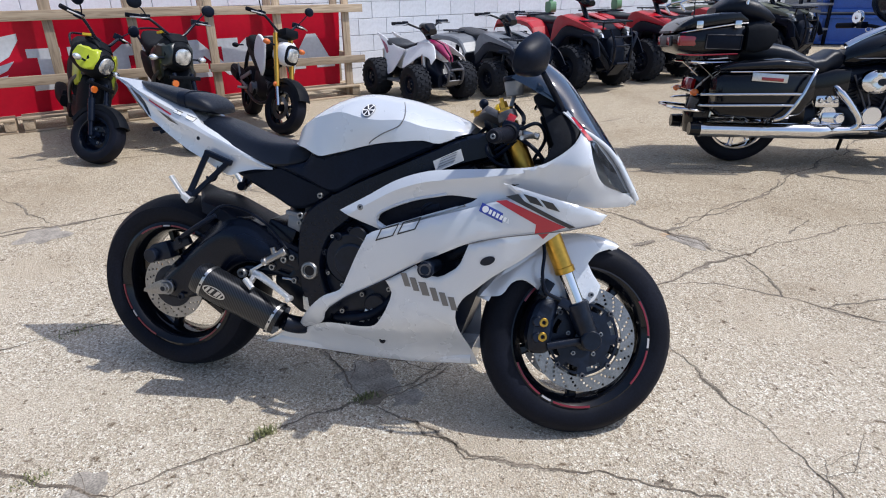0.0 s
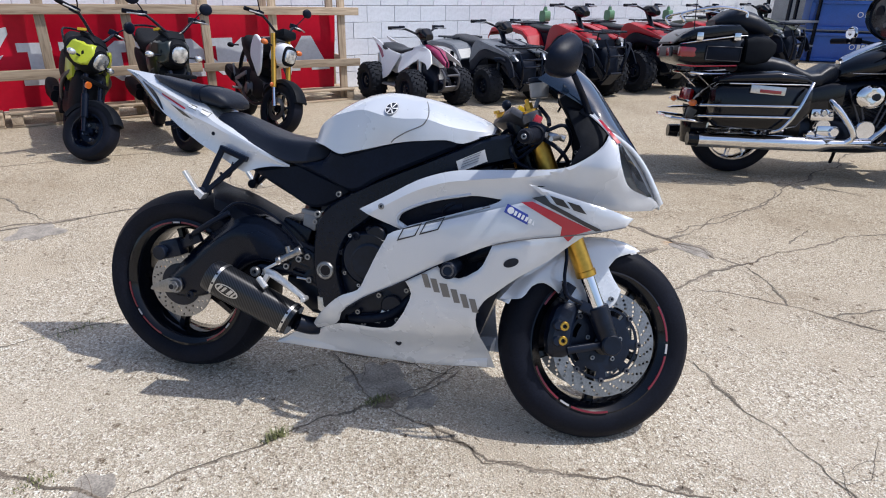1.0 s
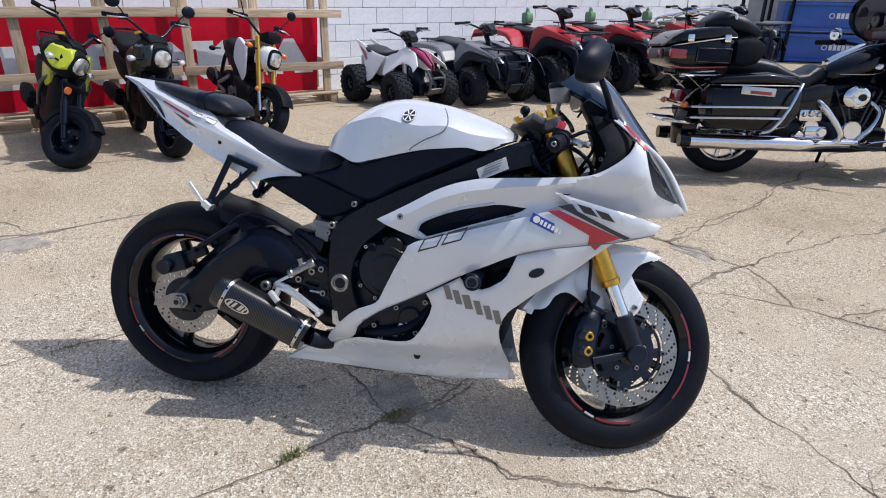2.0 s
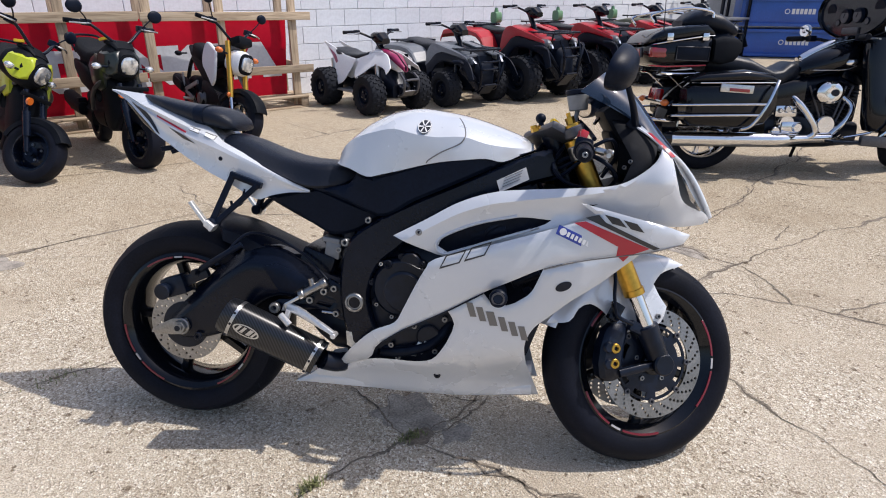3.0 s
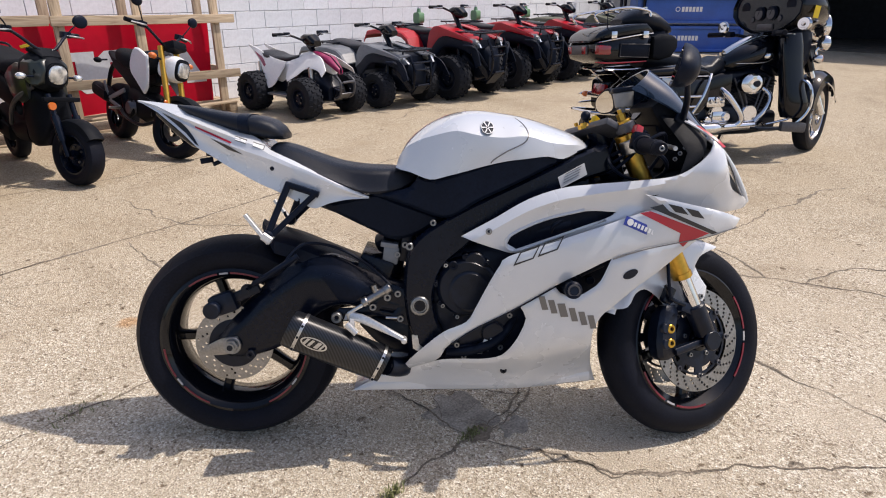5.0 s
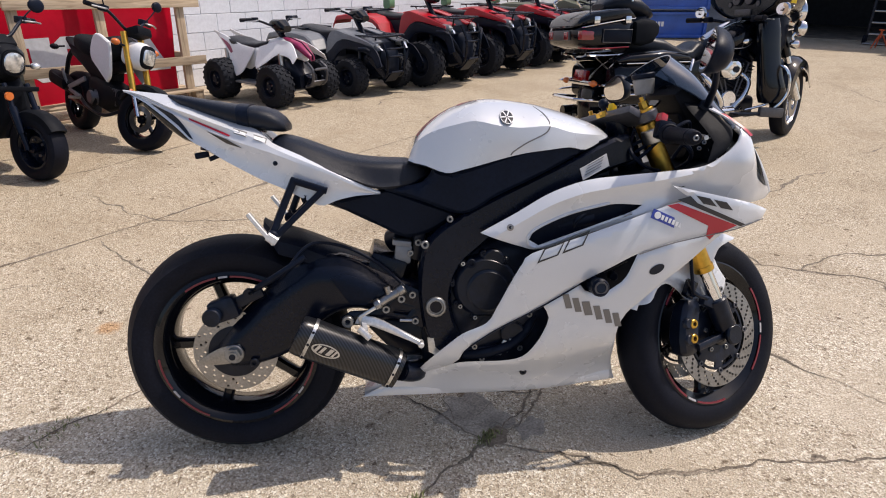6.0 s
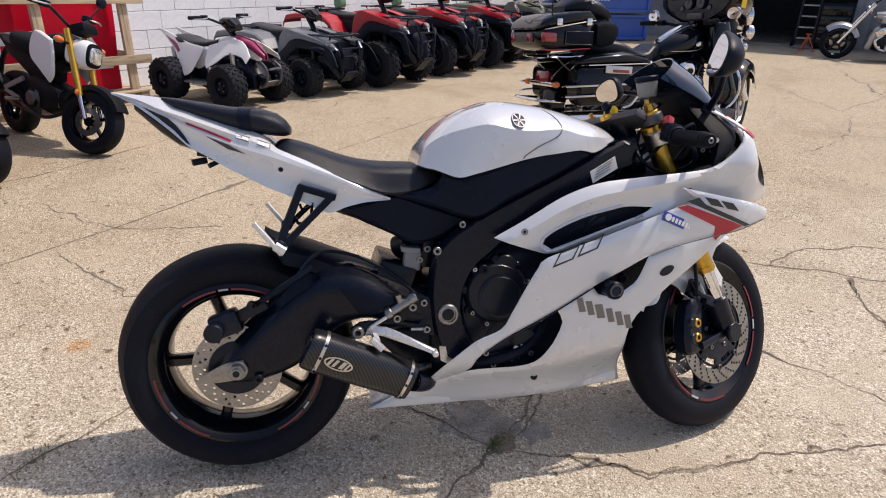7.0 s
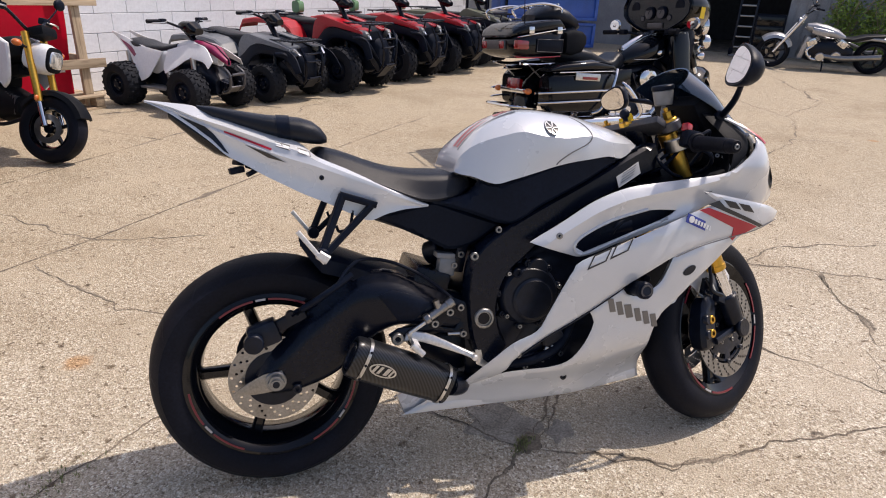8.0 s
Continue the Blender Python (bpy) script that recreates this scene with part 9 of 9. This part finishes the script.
    part("case_pinstripe", tube(nb(), [(-0.54, -0.262, 0.85), (-0.42, -0.283, 0.842), (-0.15, -0.28, 0.85)], 0.005, 6), RED_DECAL, tc)
    bm = nb()
    tube(bm, [(-0.5, -0.2, 1.12), (-0.52, -0.2, 1.18), (-0.3, -0.22, 1.22), (-0.12, -0.2, 1.2), (-0.1, -0.2, 1.16)], 0.009, 8)
    tube(bm, [(-0.5, 0.2, 1.12), (-0.52, 0.2, 1.18), (-0.3, 0.22, 1.22), (-0.12, 0.2, 1.2), (-0.1, 0.2, 1.16)], 0.009, 8)
    for k in range(4):
        x = -0.5 + 0.12 * k
        tube(bm, [(x, -0.21, 1.19 + 0.01 * k), (x, 0.21, 1.19 + 0.01 * k)], 0.007, 8, smooth=False)
    part("luggage_rack", bm, CHROME, tc)
    bm = nb()
    loft(bm, [(-0.07, 0.88, 1.08, 0.18), (0.03, 0.87, 1.1, 0.2), (0.09, 0.9, 1.06, 0.17)], 20, 3.5)
    loft(bm, [(-0.27, 1.11, 1.15, 0.1), (-0.2, 1.08, 1.205, 0.17), (-0.12, 1.06, 1.232, 0.2), (-0.02, 1.035, 1.2, 0.21), (0.06, 1.025, 1.145, 0.19), (0.12, 1.04, 1.095, 0.13)], 20, 2.6)
    br_ = part("backrest", bm, SEAT_V, T)
    for s in (-1, 1):
        part("speaker_pod", loft(nb(), [(-0.1, 0.87, 1.02, 0.035, s * 0.255), (-0.04, 0.855, 1.04, 0.05, s * 0.25), (0.05, 0.875, 1.03, 0.055, s * 0.235), (0.1, 0.93, 1.0, 0.035, s * 0.225)], 18, 4), MATT_VINYL, tc)
    for ob in (tc, br_):
        ob.matrix_local = Matrix.Translation((0, 0, -0.085))
    bm = nb()
    for s in (-1, 1):
        tube(bm, [(-0.45, s * 0.2, 0.715), (-0.3, s * 0.2, 0.705), (-0.1, s * 0.2, 0.705), (0.05, s * 0.17, 0.66)], 0.011, 8)
        tube(bm, [(-0.38, s * 0.2, 0.71), (-0.25, s * 0.2, 0.6)], 0.009, 8, smooth=False)
    part("case_bracket", bm, CHROME, T)
    part("inner_fairing", loft(nb(), [(1.08, 0.72, 0.98, 0.12), (1.16, 0.62, 1.02, 0.17), (1.26, 0.62, 1.02, 0.18), (1.34, 0.7, 0.98, 0.14)], 18, 4), BLACK_PL, T)
    part("antenna", tube(nb(), [(-0.45, -0.24, 1.0), (-0.47, -0.24, 1.75)], 0.004, 6, smooth=False), BLACK_PL, T)
    # tail end: lamps and bumper
    bm = nb()
    box(bm, (-0.37, 0, 0.555), (0.06, 0.16, 0.09), (0, 10, 0), 0.02)
    part("tail_lamp", bm, LENS_RED, T)
    for s in (-1, 1):
        blinker(T, (-0.37, s * 0.06, 0.515), (-0.385, s * 0.225, 0.51))
    part("blinker_bar", box(nb(), (-0.385, 0, 0.508), (0.03, 0.36, 0.035), (0, 0, 0), 0.01), CHROME, T)
    part("rear_bumper", tube(nb(), [(-0.3, -0.22, 0.38), (-0.5, -0.2, 0.4), (-0.52, 0, 0.4), (-0.5, 0.2, 0.4), (-0.3, 0.22, 0.38)], 0.012, 8), CHROME, T)
    # fairing, screen, instruments
    half = [(0, 1.35), (0.1, 1.345), (0.2, 1.32), (0.3, 1.275), (0.38, 1.225), (0.415, 1.16), (0.405, 1.09), (0.355, 1.04), (0.29, 1.005), (0.22, 0.975), (0.15, 0.955), (0.08, 0.95), (0, 0.95)]
    wing = half + [(-y, z) for y, z in half[-2:0:-1]]

    def wing_ring(x, k, low=0.0):
        return [Vector((x, y * k, 1.1 + (z - 1.1) * k + low)) for y, z in wing]
    bm = nb()
    ring_faces(bm, [wing_ring(1.01, 0.93), wing_ring(0.99, 0.97), wing_ring(1.0, 1.0), wing_ring(1.08, 1.0), wing_ring(1.17, 0.95), wing_ring(1.26, 0.83, -0.01), wing_ring(1.34, 0.66, -0.03), wing_ring(1.42, 0.44, -0.06), wing_ring(1.47, 0.25, -0.08)])
    fa = part("fairing", bm, BLACK_GLOSS, T)
    bm = nb()
    ring_faces(bm, [wing_ring(1.06, 0.9), wing_ring(1.005, 0.925), wing_ring(1.0, 0.9), wing_ring(1.02, 0.84), wing_ring(1.022, 0.5)])
    part("dash", bm, BLACK_PL, fa)
    for y in (-0.07, 0.07):
        bm = nb()
        cyl(bm, (1.03, y, 1.105), (0.99, y, 1.1), 0.052, seg=24, bevel=0.004)
        d_ = part("dial", bm, BLACK_PL, fa)
        part("dial_face", cyl(nb(), (0.991, y, 1.1), (0.987, y, 1.1), 0.043, seg=24), GREY_METAL, d_)
        part("needle", box(nb(), (0.986, y, 1.105), (0.002, 0.005, 0.034), (25, 0, 0), 0.0), BLACK_PL, d_)
    for y in (-0.22, 0.22):
        part("speaker", cyl(nb(), (1.04, y * 1.18, 1.15), (1.008, y * 1.18, 1.145), 0.055, seg=24, bevel=0.006), BLACK_PL, fa)
        gauge = part("small_gauge", cyl(nb(), (1.04, y * 0.72, 1.065), (1.005, y * 0.72, 1.06), 0.026, seg=18, bevel=0.003), BLACK_PL, fa)
        part("gauge_face", cyl(nb(), (1.006, y * 0.72, 1.06), (1.002, y * 0.72, 1.06), 0.019, seg=18), GREY_METAL, gauge)
    part("radio", box(nb(), (1.012, 0, 1.0), (0.03, 0.18, 0.045), (0, 0, 0), 0.006), GREY_METAL, fa)
    bm = nb()
    rings = []
    for k in range(6):
        t = k / 5
        ring = [Vector((1.18 - 0.14 * t + 0.12 * math.cos(a) - 0.02, (0.34 - 0.03 * t) * math.sin(a), 1.31 + 0.26 * t)) for a in np.linspace(radians(-80), radians(80), 13)]
        rings.append(ring + [p + Vector((-0.004, 0, 0)) for p in reversed(ring)])
    ring_faces(bm, rings)
    part("windscreen", bm, SMOKE, fa, "dark tinted windscreen")
    lamp(fa, "headlamp", (1.52, 0, 1.0), 0.1, 0.06, LENS, CHROME)
    for s in (-1, 1):
        lamp(T, "spot_lamp", (1.43, s * 0.17, 0.87), 0.055, 0.06, LENS, CHROME)
        lamp(T, "indicator", (1.4, s * 0.17, 0.755), 0.034, 0.05, LENS_AMBER, CHROME)
        part("lamp_bar", tube(nb(), [(1.4, s * 0.17, 0.755), (1.37, s * 0.16, 0.81), (1.4, s * 0.17, 0.87), (1.3, s * 0.1, 0.85)], 0.013, 8), CHROME, T)
        rings = []
        for z, x0, x1, yc, th in ((0.3, 1.13, 1.24, 0.24, 0.03), (0.315, 1.08, 1.275, 0.245, 0.055), (0.37, 1.055, 1.288, 0.25, 0.07), (0.44, 1.045, 1.27, 0.25, 0.072), (0.53, 1.035, 1.235, 0.245, 0.062), (0.64, 1.02, 1.21, 0.235, 0.055), (0.76, 1.005, 1.2, 0.22, 0.055), (0.86, 1.0, 1.19, 0.21, 0.06), (0.95, 1.02, 1.17, 0.2, 0.05)):
            ring = []
            for a in np.linspace(0, 2 * math.pi, 20, endpoint=False):
                c_, s_ = math.cos(a), math.sin(a)
                ring.append(Vector(((x0 + x1) / 2 + (x1 - x0) / 2 * math.copysign(abs(c_) ** 0.7, c_), s * yc + th * math.copysign(abs(s_) ** 0.7, s_), z)))
            rings.append(ring)
        bm = nb()
        ring_faces(bm, rings)
        part("leg_fairing", bm, BLACK_GLOSS, T)
        part("engine_guard", tube(nb(), [(1.14, s * 0.1, 0.62), (1.2, s * 0.33, 0.58), (1.22, s * 0.36, 0.4), (1.14, s * 0.3, 0.26), (1.05, s * 0.12, 0.2)], 0.014, 8), CHROME, T)
        part("footboard", box(nb(), (0.95, s * 0.3, 0.24), (0.3, 0.1, 0.02), (0, 2, 0), 0.006), DARK, T)
        part("highway_peg", box(nb(), (1.11, s * 0.34, 0.248), (0.22, 0.04, 0.075), (0, 5, 0), 0.012), GREY_METAL, T)
    part("brake_pedal", tube(nb(), [(0.9, -0.25, 0.26), (1.1, -0.27, 0.3), (1.2, -0.27, 0.34)], 0.01, 8), CHROME, T)
    hb = handlebar(T, (1.03, 0, 0.9), 0.4, 0.05, 0.22, r=0.013, steer=6)
    for s in (-1, 1):
        mirror_on(hb, (-0.1, s * 0.28, 0.05), (-0.07, s * 0.36, 0.08), (-0.06, s * 0.42, 0.11), 0.062, CHROME)
    part("price_tag", box(nb(), (1.1, -0.42, 1.09), (0.045, 0.003, 0.085), (0, 8, 0), 0.0), YELLOW, T, "yellow paper tag")
    part("side_cover", loft(nb(), [(0.42, 0.45, 0.62, 0.02, -0.15), (0.55, 0.44, 0.66, 0.03, -0.15), (0.66, 0.5, 0.66, 0.02, -0.14)], 14, 4), BLACK_GLOSS, T)
    part("side_stand", tube(nb(), [(0.85, 0.15, 0.2), (0.88, 0.26, 0.05)], 0.013, smooth=False), BLACK_SATIN, T)
    return T


def nb_cyl(m, r, h):
    bm = nb()
    cyl(bm, m @ Vector((0, 0, 0)), m @ Vector((0, 0, h)), r, seg=20)
    return bm


touring_bike(Matrix.Translation((4.36, 3.06, 0)) @ pose(0, 0, 0, 0, 0, -37) @ pose(0, 0, 0, -5, 0, 0))


# ---- the silver cruiser by the garage ----
def cruiser(at):
    T = thing("cruiser_motorcycle", at, "silver cruiser motorcycle with a long raked fork and chrome engine", "motorcycle")
    W = 1.68
    wheel(T, "front_wheel", (W, 0, 0.3), 0.3, 0.12, 0.23, RUBBER, DARK, 5, disc_r=0.13)
    wheel(T, "rear_wheel", (0, 0, 0.3), 0.3, 0.2, 0.22, RUBBER, DARK, 5)
    for s in (-1, 1):
        part("fork_leg", cyl(nb(), (W, s * 0.11, 0.3), (W - 0.42, s * 0.11, 0.98), 0.027, seg=14), CHROME, T)
        part("muffler", tube(nb(), [(0.9, s * 0.14, 0.3), (0.5, s * 0.2, 0.28), (-0.1, s * 0.22, 0.35)], 0.055, 14), STEEL, T)
    part("front_guard", fender(nb(), W, 0.3, 0.335, 0.335, 45, 158, -0.1, 0.1, 0.06), SILVER_PAINT, T)
    part("rear_guard", loft(nb(), [(0.3, 0.55, 0.66, 0.08), (0.1, 0.6, 0.68, 0.12), (-0.15, 0.58, 0.66, 0.12), (-0.32, 0.5, 0.58, 0.1)], 18, 3), SILVER_PAINT, T)
    part("tank", loft(nb(), [(0.52, 0.58, 0.66, 0.1), (0.66, 0.59, 0.76, 0.15), (0.86, 0.63, 0.83, 0.17), (1.06, 0.69, 0.86, 0.14), (1.2, 0.75, 0.84, 0.07)], 22, 2.6), SILVER_PAINT, T)
    part("seat", loft(nb(), [(0.6, 0.58, 0.64, 0.1), (0.4, 0.56, 0.64, 0.16), (0.2, 0.6, 0.7, 0.13), (-0.1, 0.66, 0.72, 0.1)], 18, 3), SEAT_V, T)
    bm = nb()
    loft(bm, [(0.35, 0.2, 0.45, 0.12), (0.5, 0.16, 0.55, 0.17), (0.75, 0.15, 0.6, 0.19), (1.0, 0.17, 0.58, 0.18), (1.14, 0.2, 0.45, 0.12)], 16, 3)
    en = part("engine", bm, DARK, T)
    for x, a in ((0.66, -32), (0.96, 32)):
        m = Matrix.Translation((x, 0, 0.36)) @ pose(0, 0, 0, 0, a, 0)
        cy = part("cylinder", nb_cyl(m, 0.125, 0.27), GREY_METAL, en)
        for k in range(5):
            fin = part("fin", box(nb(), (0, 0, 0), (0.27, 0.27, 0.012), bevel=0.004), ALU, cy)
            fin.matrix_local = m @ Matrix.Translation((0, 0, 0.12 + 0.03 * k))
        for s in (-1, 1):
            bm = nb()
            box(bm, (0, s * 0.16, 0.2), (0.17, 0.05, 0.13), (0, 0, 0), 0.03)
            cyl(bm, (0, s * 0.17, 0.2), (0, s * 0.2, 0.2), 0.045, 0.038, 18, 0.006)
            cv = part("head_cover", bm, CHROME, cy)
            cv.matrix_local = m
    for x, z, r in ((0.62, 0.3, 0.1), (0.88, 0.28, 0.09)):
        for s in (-1, 1):
            part("engine_cover", cyl(nb(), (x, s * 0.15, z), (x, s * 0.22, z), r, r * 0.9, 24, 0.012), ALU, en)
    for s in (-1, 1):
        part("intake_scoop", loft(nb(), [(0.75, 0.66, 0.74, 0.03, s * 0.16), (0.92, 0.64, 0.78, 0.05, s * 0.17), (1.1, 0.68, 0.8, 0.03, s * 0.13)], 14, 3), SILVER_PAINT, T)
        part("header_pipe", tube(nb(), [(1.0, s * 0.15, 0.5), (1.12, s * 0.18, 0.38), (1.02, s * 0.19, 0.24), (0.8, s * 0.18, 0.22)], 0.026, 10), CHROME, T)
    part("radiator", box(nb(), (1.17, 0, 0.42), (0.1, 0.3, 0.42), (0, -14, 0), 0.04), SILVER_PAINT, T)
    part("frame", tube(nb(), [(1.22, -0.1, 0.75), (0.85, -0.17, 0.58), (0.4, -0.16, 0.5), (0.1, -0.14, 0.38)], 0.025, 10), SILVER_PAINT, T)
    lamp(T, "headlamp", (1.35, 0, 0.86), 0.085, 0.09, LENS, CHROME, 1.0)
    hb = handlebar(T, (1.24, 0, 1.0), 0.4, 0.13, 0.2)
    for s in (-1, 1):
        mirror_on(hb, (-0.1, s * 0.28, 0.13), (-0.06, s * 0.32, 0.22), (-0.05, s * 0.36, 0.28), 0.055, CHROME)
        part("foot_peg", cyl(nb(), (1.05, s * 0.12, 0.3), (1.05, s * 0.3, 0.3), 0.016), CHROME, T)
    part("side_stand", tube(nb(), [(0.8, 0.12, 0.22), (0.8, 0.24, 0.02)], 0.013, smooth=False), BLACK_SATIN, T)
    return T


cruiser(Matrix.Translation((13.85, 0.08, 0)) @ pose(0, 0, 0, 0, 0, 96) @ pose(0, 0, 0, -6, 0, 0))


# ---- blue stacked transport crates ----
def blue_crate(at, i):
    T = thing("transport_crate", at, "blue painted steel transport crate, stacked with others", "crate", "stacked blue crates")
    w, h, d = 2.25, 0.52, 0.9
    part("body", box(nb(), (0, d / 2, h / 2 + 0.03), (w, d, h), bevel=0.012), BLUE, T)
    for z in (0.05, h):
        part("rail", box(nb(), (0, -0.02, z), (w + 0.04, 0.05, 0.06), bevel=0.008), BLUE, T)
    for x in (-w / 2, w / 2):
        part("corner_post", box(nb(), (x, -0.015, h / 2 + 0.02), (0.07, 0.06, h), bevel=0.008), BLUE, T)
    for k in range(6):
        part("bar", box(nb(), (-0.18 + 0.075 * k, -0.003, h * 0.58), (0.055, 0.004, 0.1)), WHITE_DECAL, T, "white bar of a painted word")
    bm = nb()
    lathe(bm, (-0.29, -0.004, h * 0.58), [(0.05, 0.002), (0.05, -0.002), (0.036, -0.002), (0.036, 0.002)], 24, True)
    part("ring_mark", bm, WHITE_DECAL, T, "white ring mark")
    return T


for k in range(3):
    blue_crate(Matrix.Translation((13.75 + 0.02 * k, 6.45, 0.585 * k)) @ pose(0, 0, 0, 0, 0, -52), k)


# ---- shelf rack between wall and crates, trolley, bush ----
def shelf_rack(at):
    T = thing("shelf_rack", at, "dark open steel storage rack by the block wall", "rack")
    for x in (0, 0.8):
        for y in (0, 0.5):
            part("upright", box(nb(), (x, y, 1.0), (0.05, 0.05, 2.0), bevel=0.006), BLACK_SATIN, T)
    for z in (0.3, 0.75, 1.2, 1.65):
        part("shelf", box(nb(), (0.4, 0.25, z), (0.86, 0.56, 0.04), bevel=0.006), METAL_GREY, T)
    return T


shelf_rack(Matrix.Translation((12.3, 7.35, 0)) @ pose(0, 0, 0, 0, 0, -10))


def trolley(at):
    T = thing("hand_trolley", at, "dark upright hand trolley leaning by the garage doorway", "trolley")
    for s in (-0.17, 0.17):
        part("upright", box(nb(), (0, s, 0.72), (0.05, 0.045, 1.35), (0, 6, 0), 0.008), DARK, T)
    for k in range(6):
        part("rung", box(nb(), (-0.06 + 0.024 * k, 0, 0.2 + 0.22 * k), (0.03, 0.34, 0.035), (0, 6, 0), 0.006), STEEL, T)
    for s in (-0.2, 0.2):
        part("wheel", cyl(nb(), (-0.1, s - 0.03, 0.09), (-0.1, s + 0.03, 0.09), 0.09, seg=20, bevel=0.01), RUBBER, T)
    part("foot_plate", box(nb(), (-0.2, 0, 0.03), (0.25, 0.4, 0.015)), METAL_GREY, T)
    return T


trolley(Matrix.Translation((15.6, 2.45, 0)))
stand = thing("axle_stand", Matrix.Translation((14.5, 2.3, 0)), "small orange steel axle stand on the concrete", "stand")
for a in (20, 140, 260):
    c_, s_ = math.cos(radians(a)), math.sin(radians(a))
    part("leg", tube(nb(), [(0.16 * c_, 0.16 * s_, 0.012), (0.09 * c_, 0.09 * s_, 0.16), (0.025 * c_, 0.025 * s_, 0.27)], 0.012, 8), ORANGE, stand)
part("post", cyl(nb(), (0, 0, 0.2), (0, 0, 0.34), 0.02, seg=14, bevel=0.003), ORANGE, stand)
part("saddle", box(nb(), (0, 0, 0.35), (0.05, 0.1, 0.02), (0, 0, 0), 0.005), ORANGE, stand)
bm = nb()
box(bm, (0, 0, 0.47), (0.5, 0.6, 0.9), bevel=0.02)
cab = thing("tool_cabinet", Matrix.Translation((15.75, 1.95, 0)), "black tool cabinet beside the garage doorway", "cabinet")
part("body", bm, BLACK_PL, cab)
for k in range(4):
    part("drawer", box(nb(), (-0.255, 0, 0.15 + 0.21 * k), (0.02, 0.54, 0.18), bevel=0.006), BLACK_GLOSS, cab)


def bush(at, R, H, n, label):
    T = thing("bush", at, label, "bush", "bushes by the garage")
    rnd = random.Random(7 + n)
    bm = nb()
    for k in range(9):
        a, r = rnd.uniform(0, 6.28), rnd.uniform(0.2, R)
        tube(bm, [(0, 0, 0), (r * 0.4 * math.cos(a), r * 0.4 * math.sin(a), H * 0.5), (r * math.cos(a), r * math.sin(a), H * rnd.uniform(0.7, 1.0))], 0.012, 5, 3)
    part("stems", bm, WOOD, T)
    vs, fs = [], []
    for k in range(n):
        a, q = rnd.uniform(0, 6.28), rnd.random()
        r = R * math.sqrt(rnd.random()) * (0.75 + 0.25 * math.sin(a * 3 + 1))
        z = H * (0.12 + 0.88 * rnd.random() * (1 - 0.5 * (r / R) ** 2))
        p = Vector((r * math.cos(a), r * math.sin(a), z))
        m = Euler((rnd.uniform(-0.9, 0.9), rnd.uniform(-0.9, 0.9), rnd.uniform(0, 6.28))).to_matrix()
        s = rnd.uniform(0.03, 0.065)
        i = len(vs)
        vs += [tuple(p + m @ Vector(v)) for v in ((-s, 0, 0), (0, -s * 0.45, 0.01), (s, 0, -0.01), (0, s * 0.45, 0.01))]
        fs.append((i, i + 1, i + 2, i + 3))
    me = bpy.data.meshes.new("leaves")
    me.from_pydata(vs, [], fs)
    me.materials.append(LEAF)
    ob = new("leaves", me)
    ob.parent = T
    tagged(ob, kind="stuff")
    return T


for x, y, R, H in ((15.6, 0.55, 0.5, 1.45), (15.5, -0.15, 0.6, 1.5), (15.4, -0.95, 0.7, 1.6), (15.5, -2.1, 0.8, 1.7), (15.3, -3.4, 0.9, 1.9)):
    bush(Matrix.Translation((x, y, 0)), R, H, 1400, "leafy green bush beside the grey garage wall")
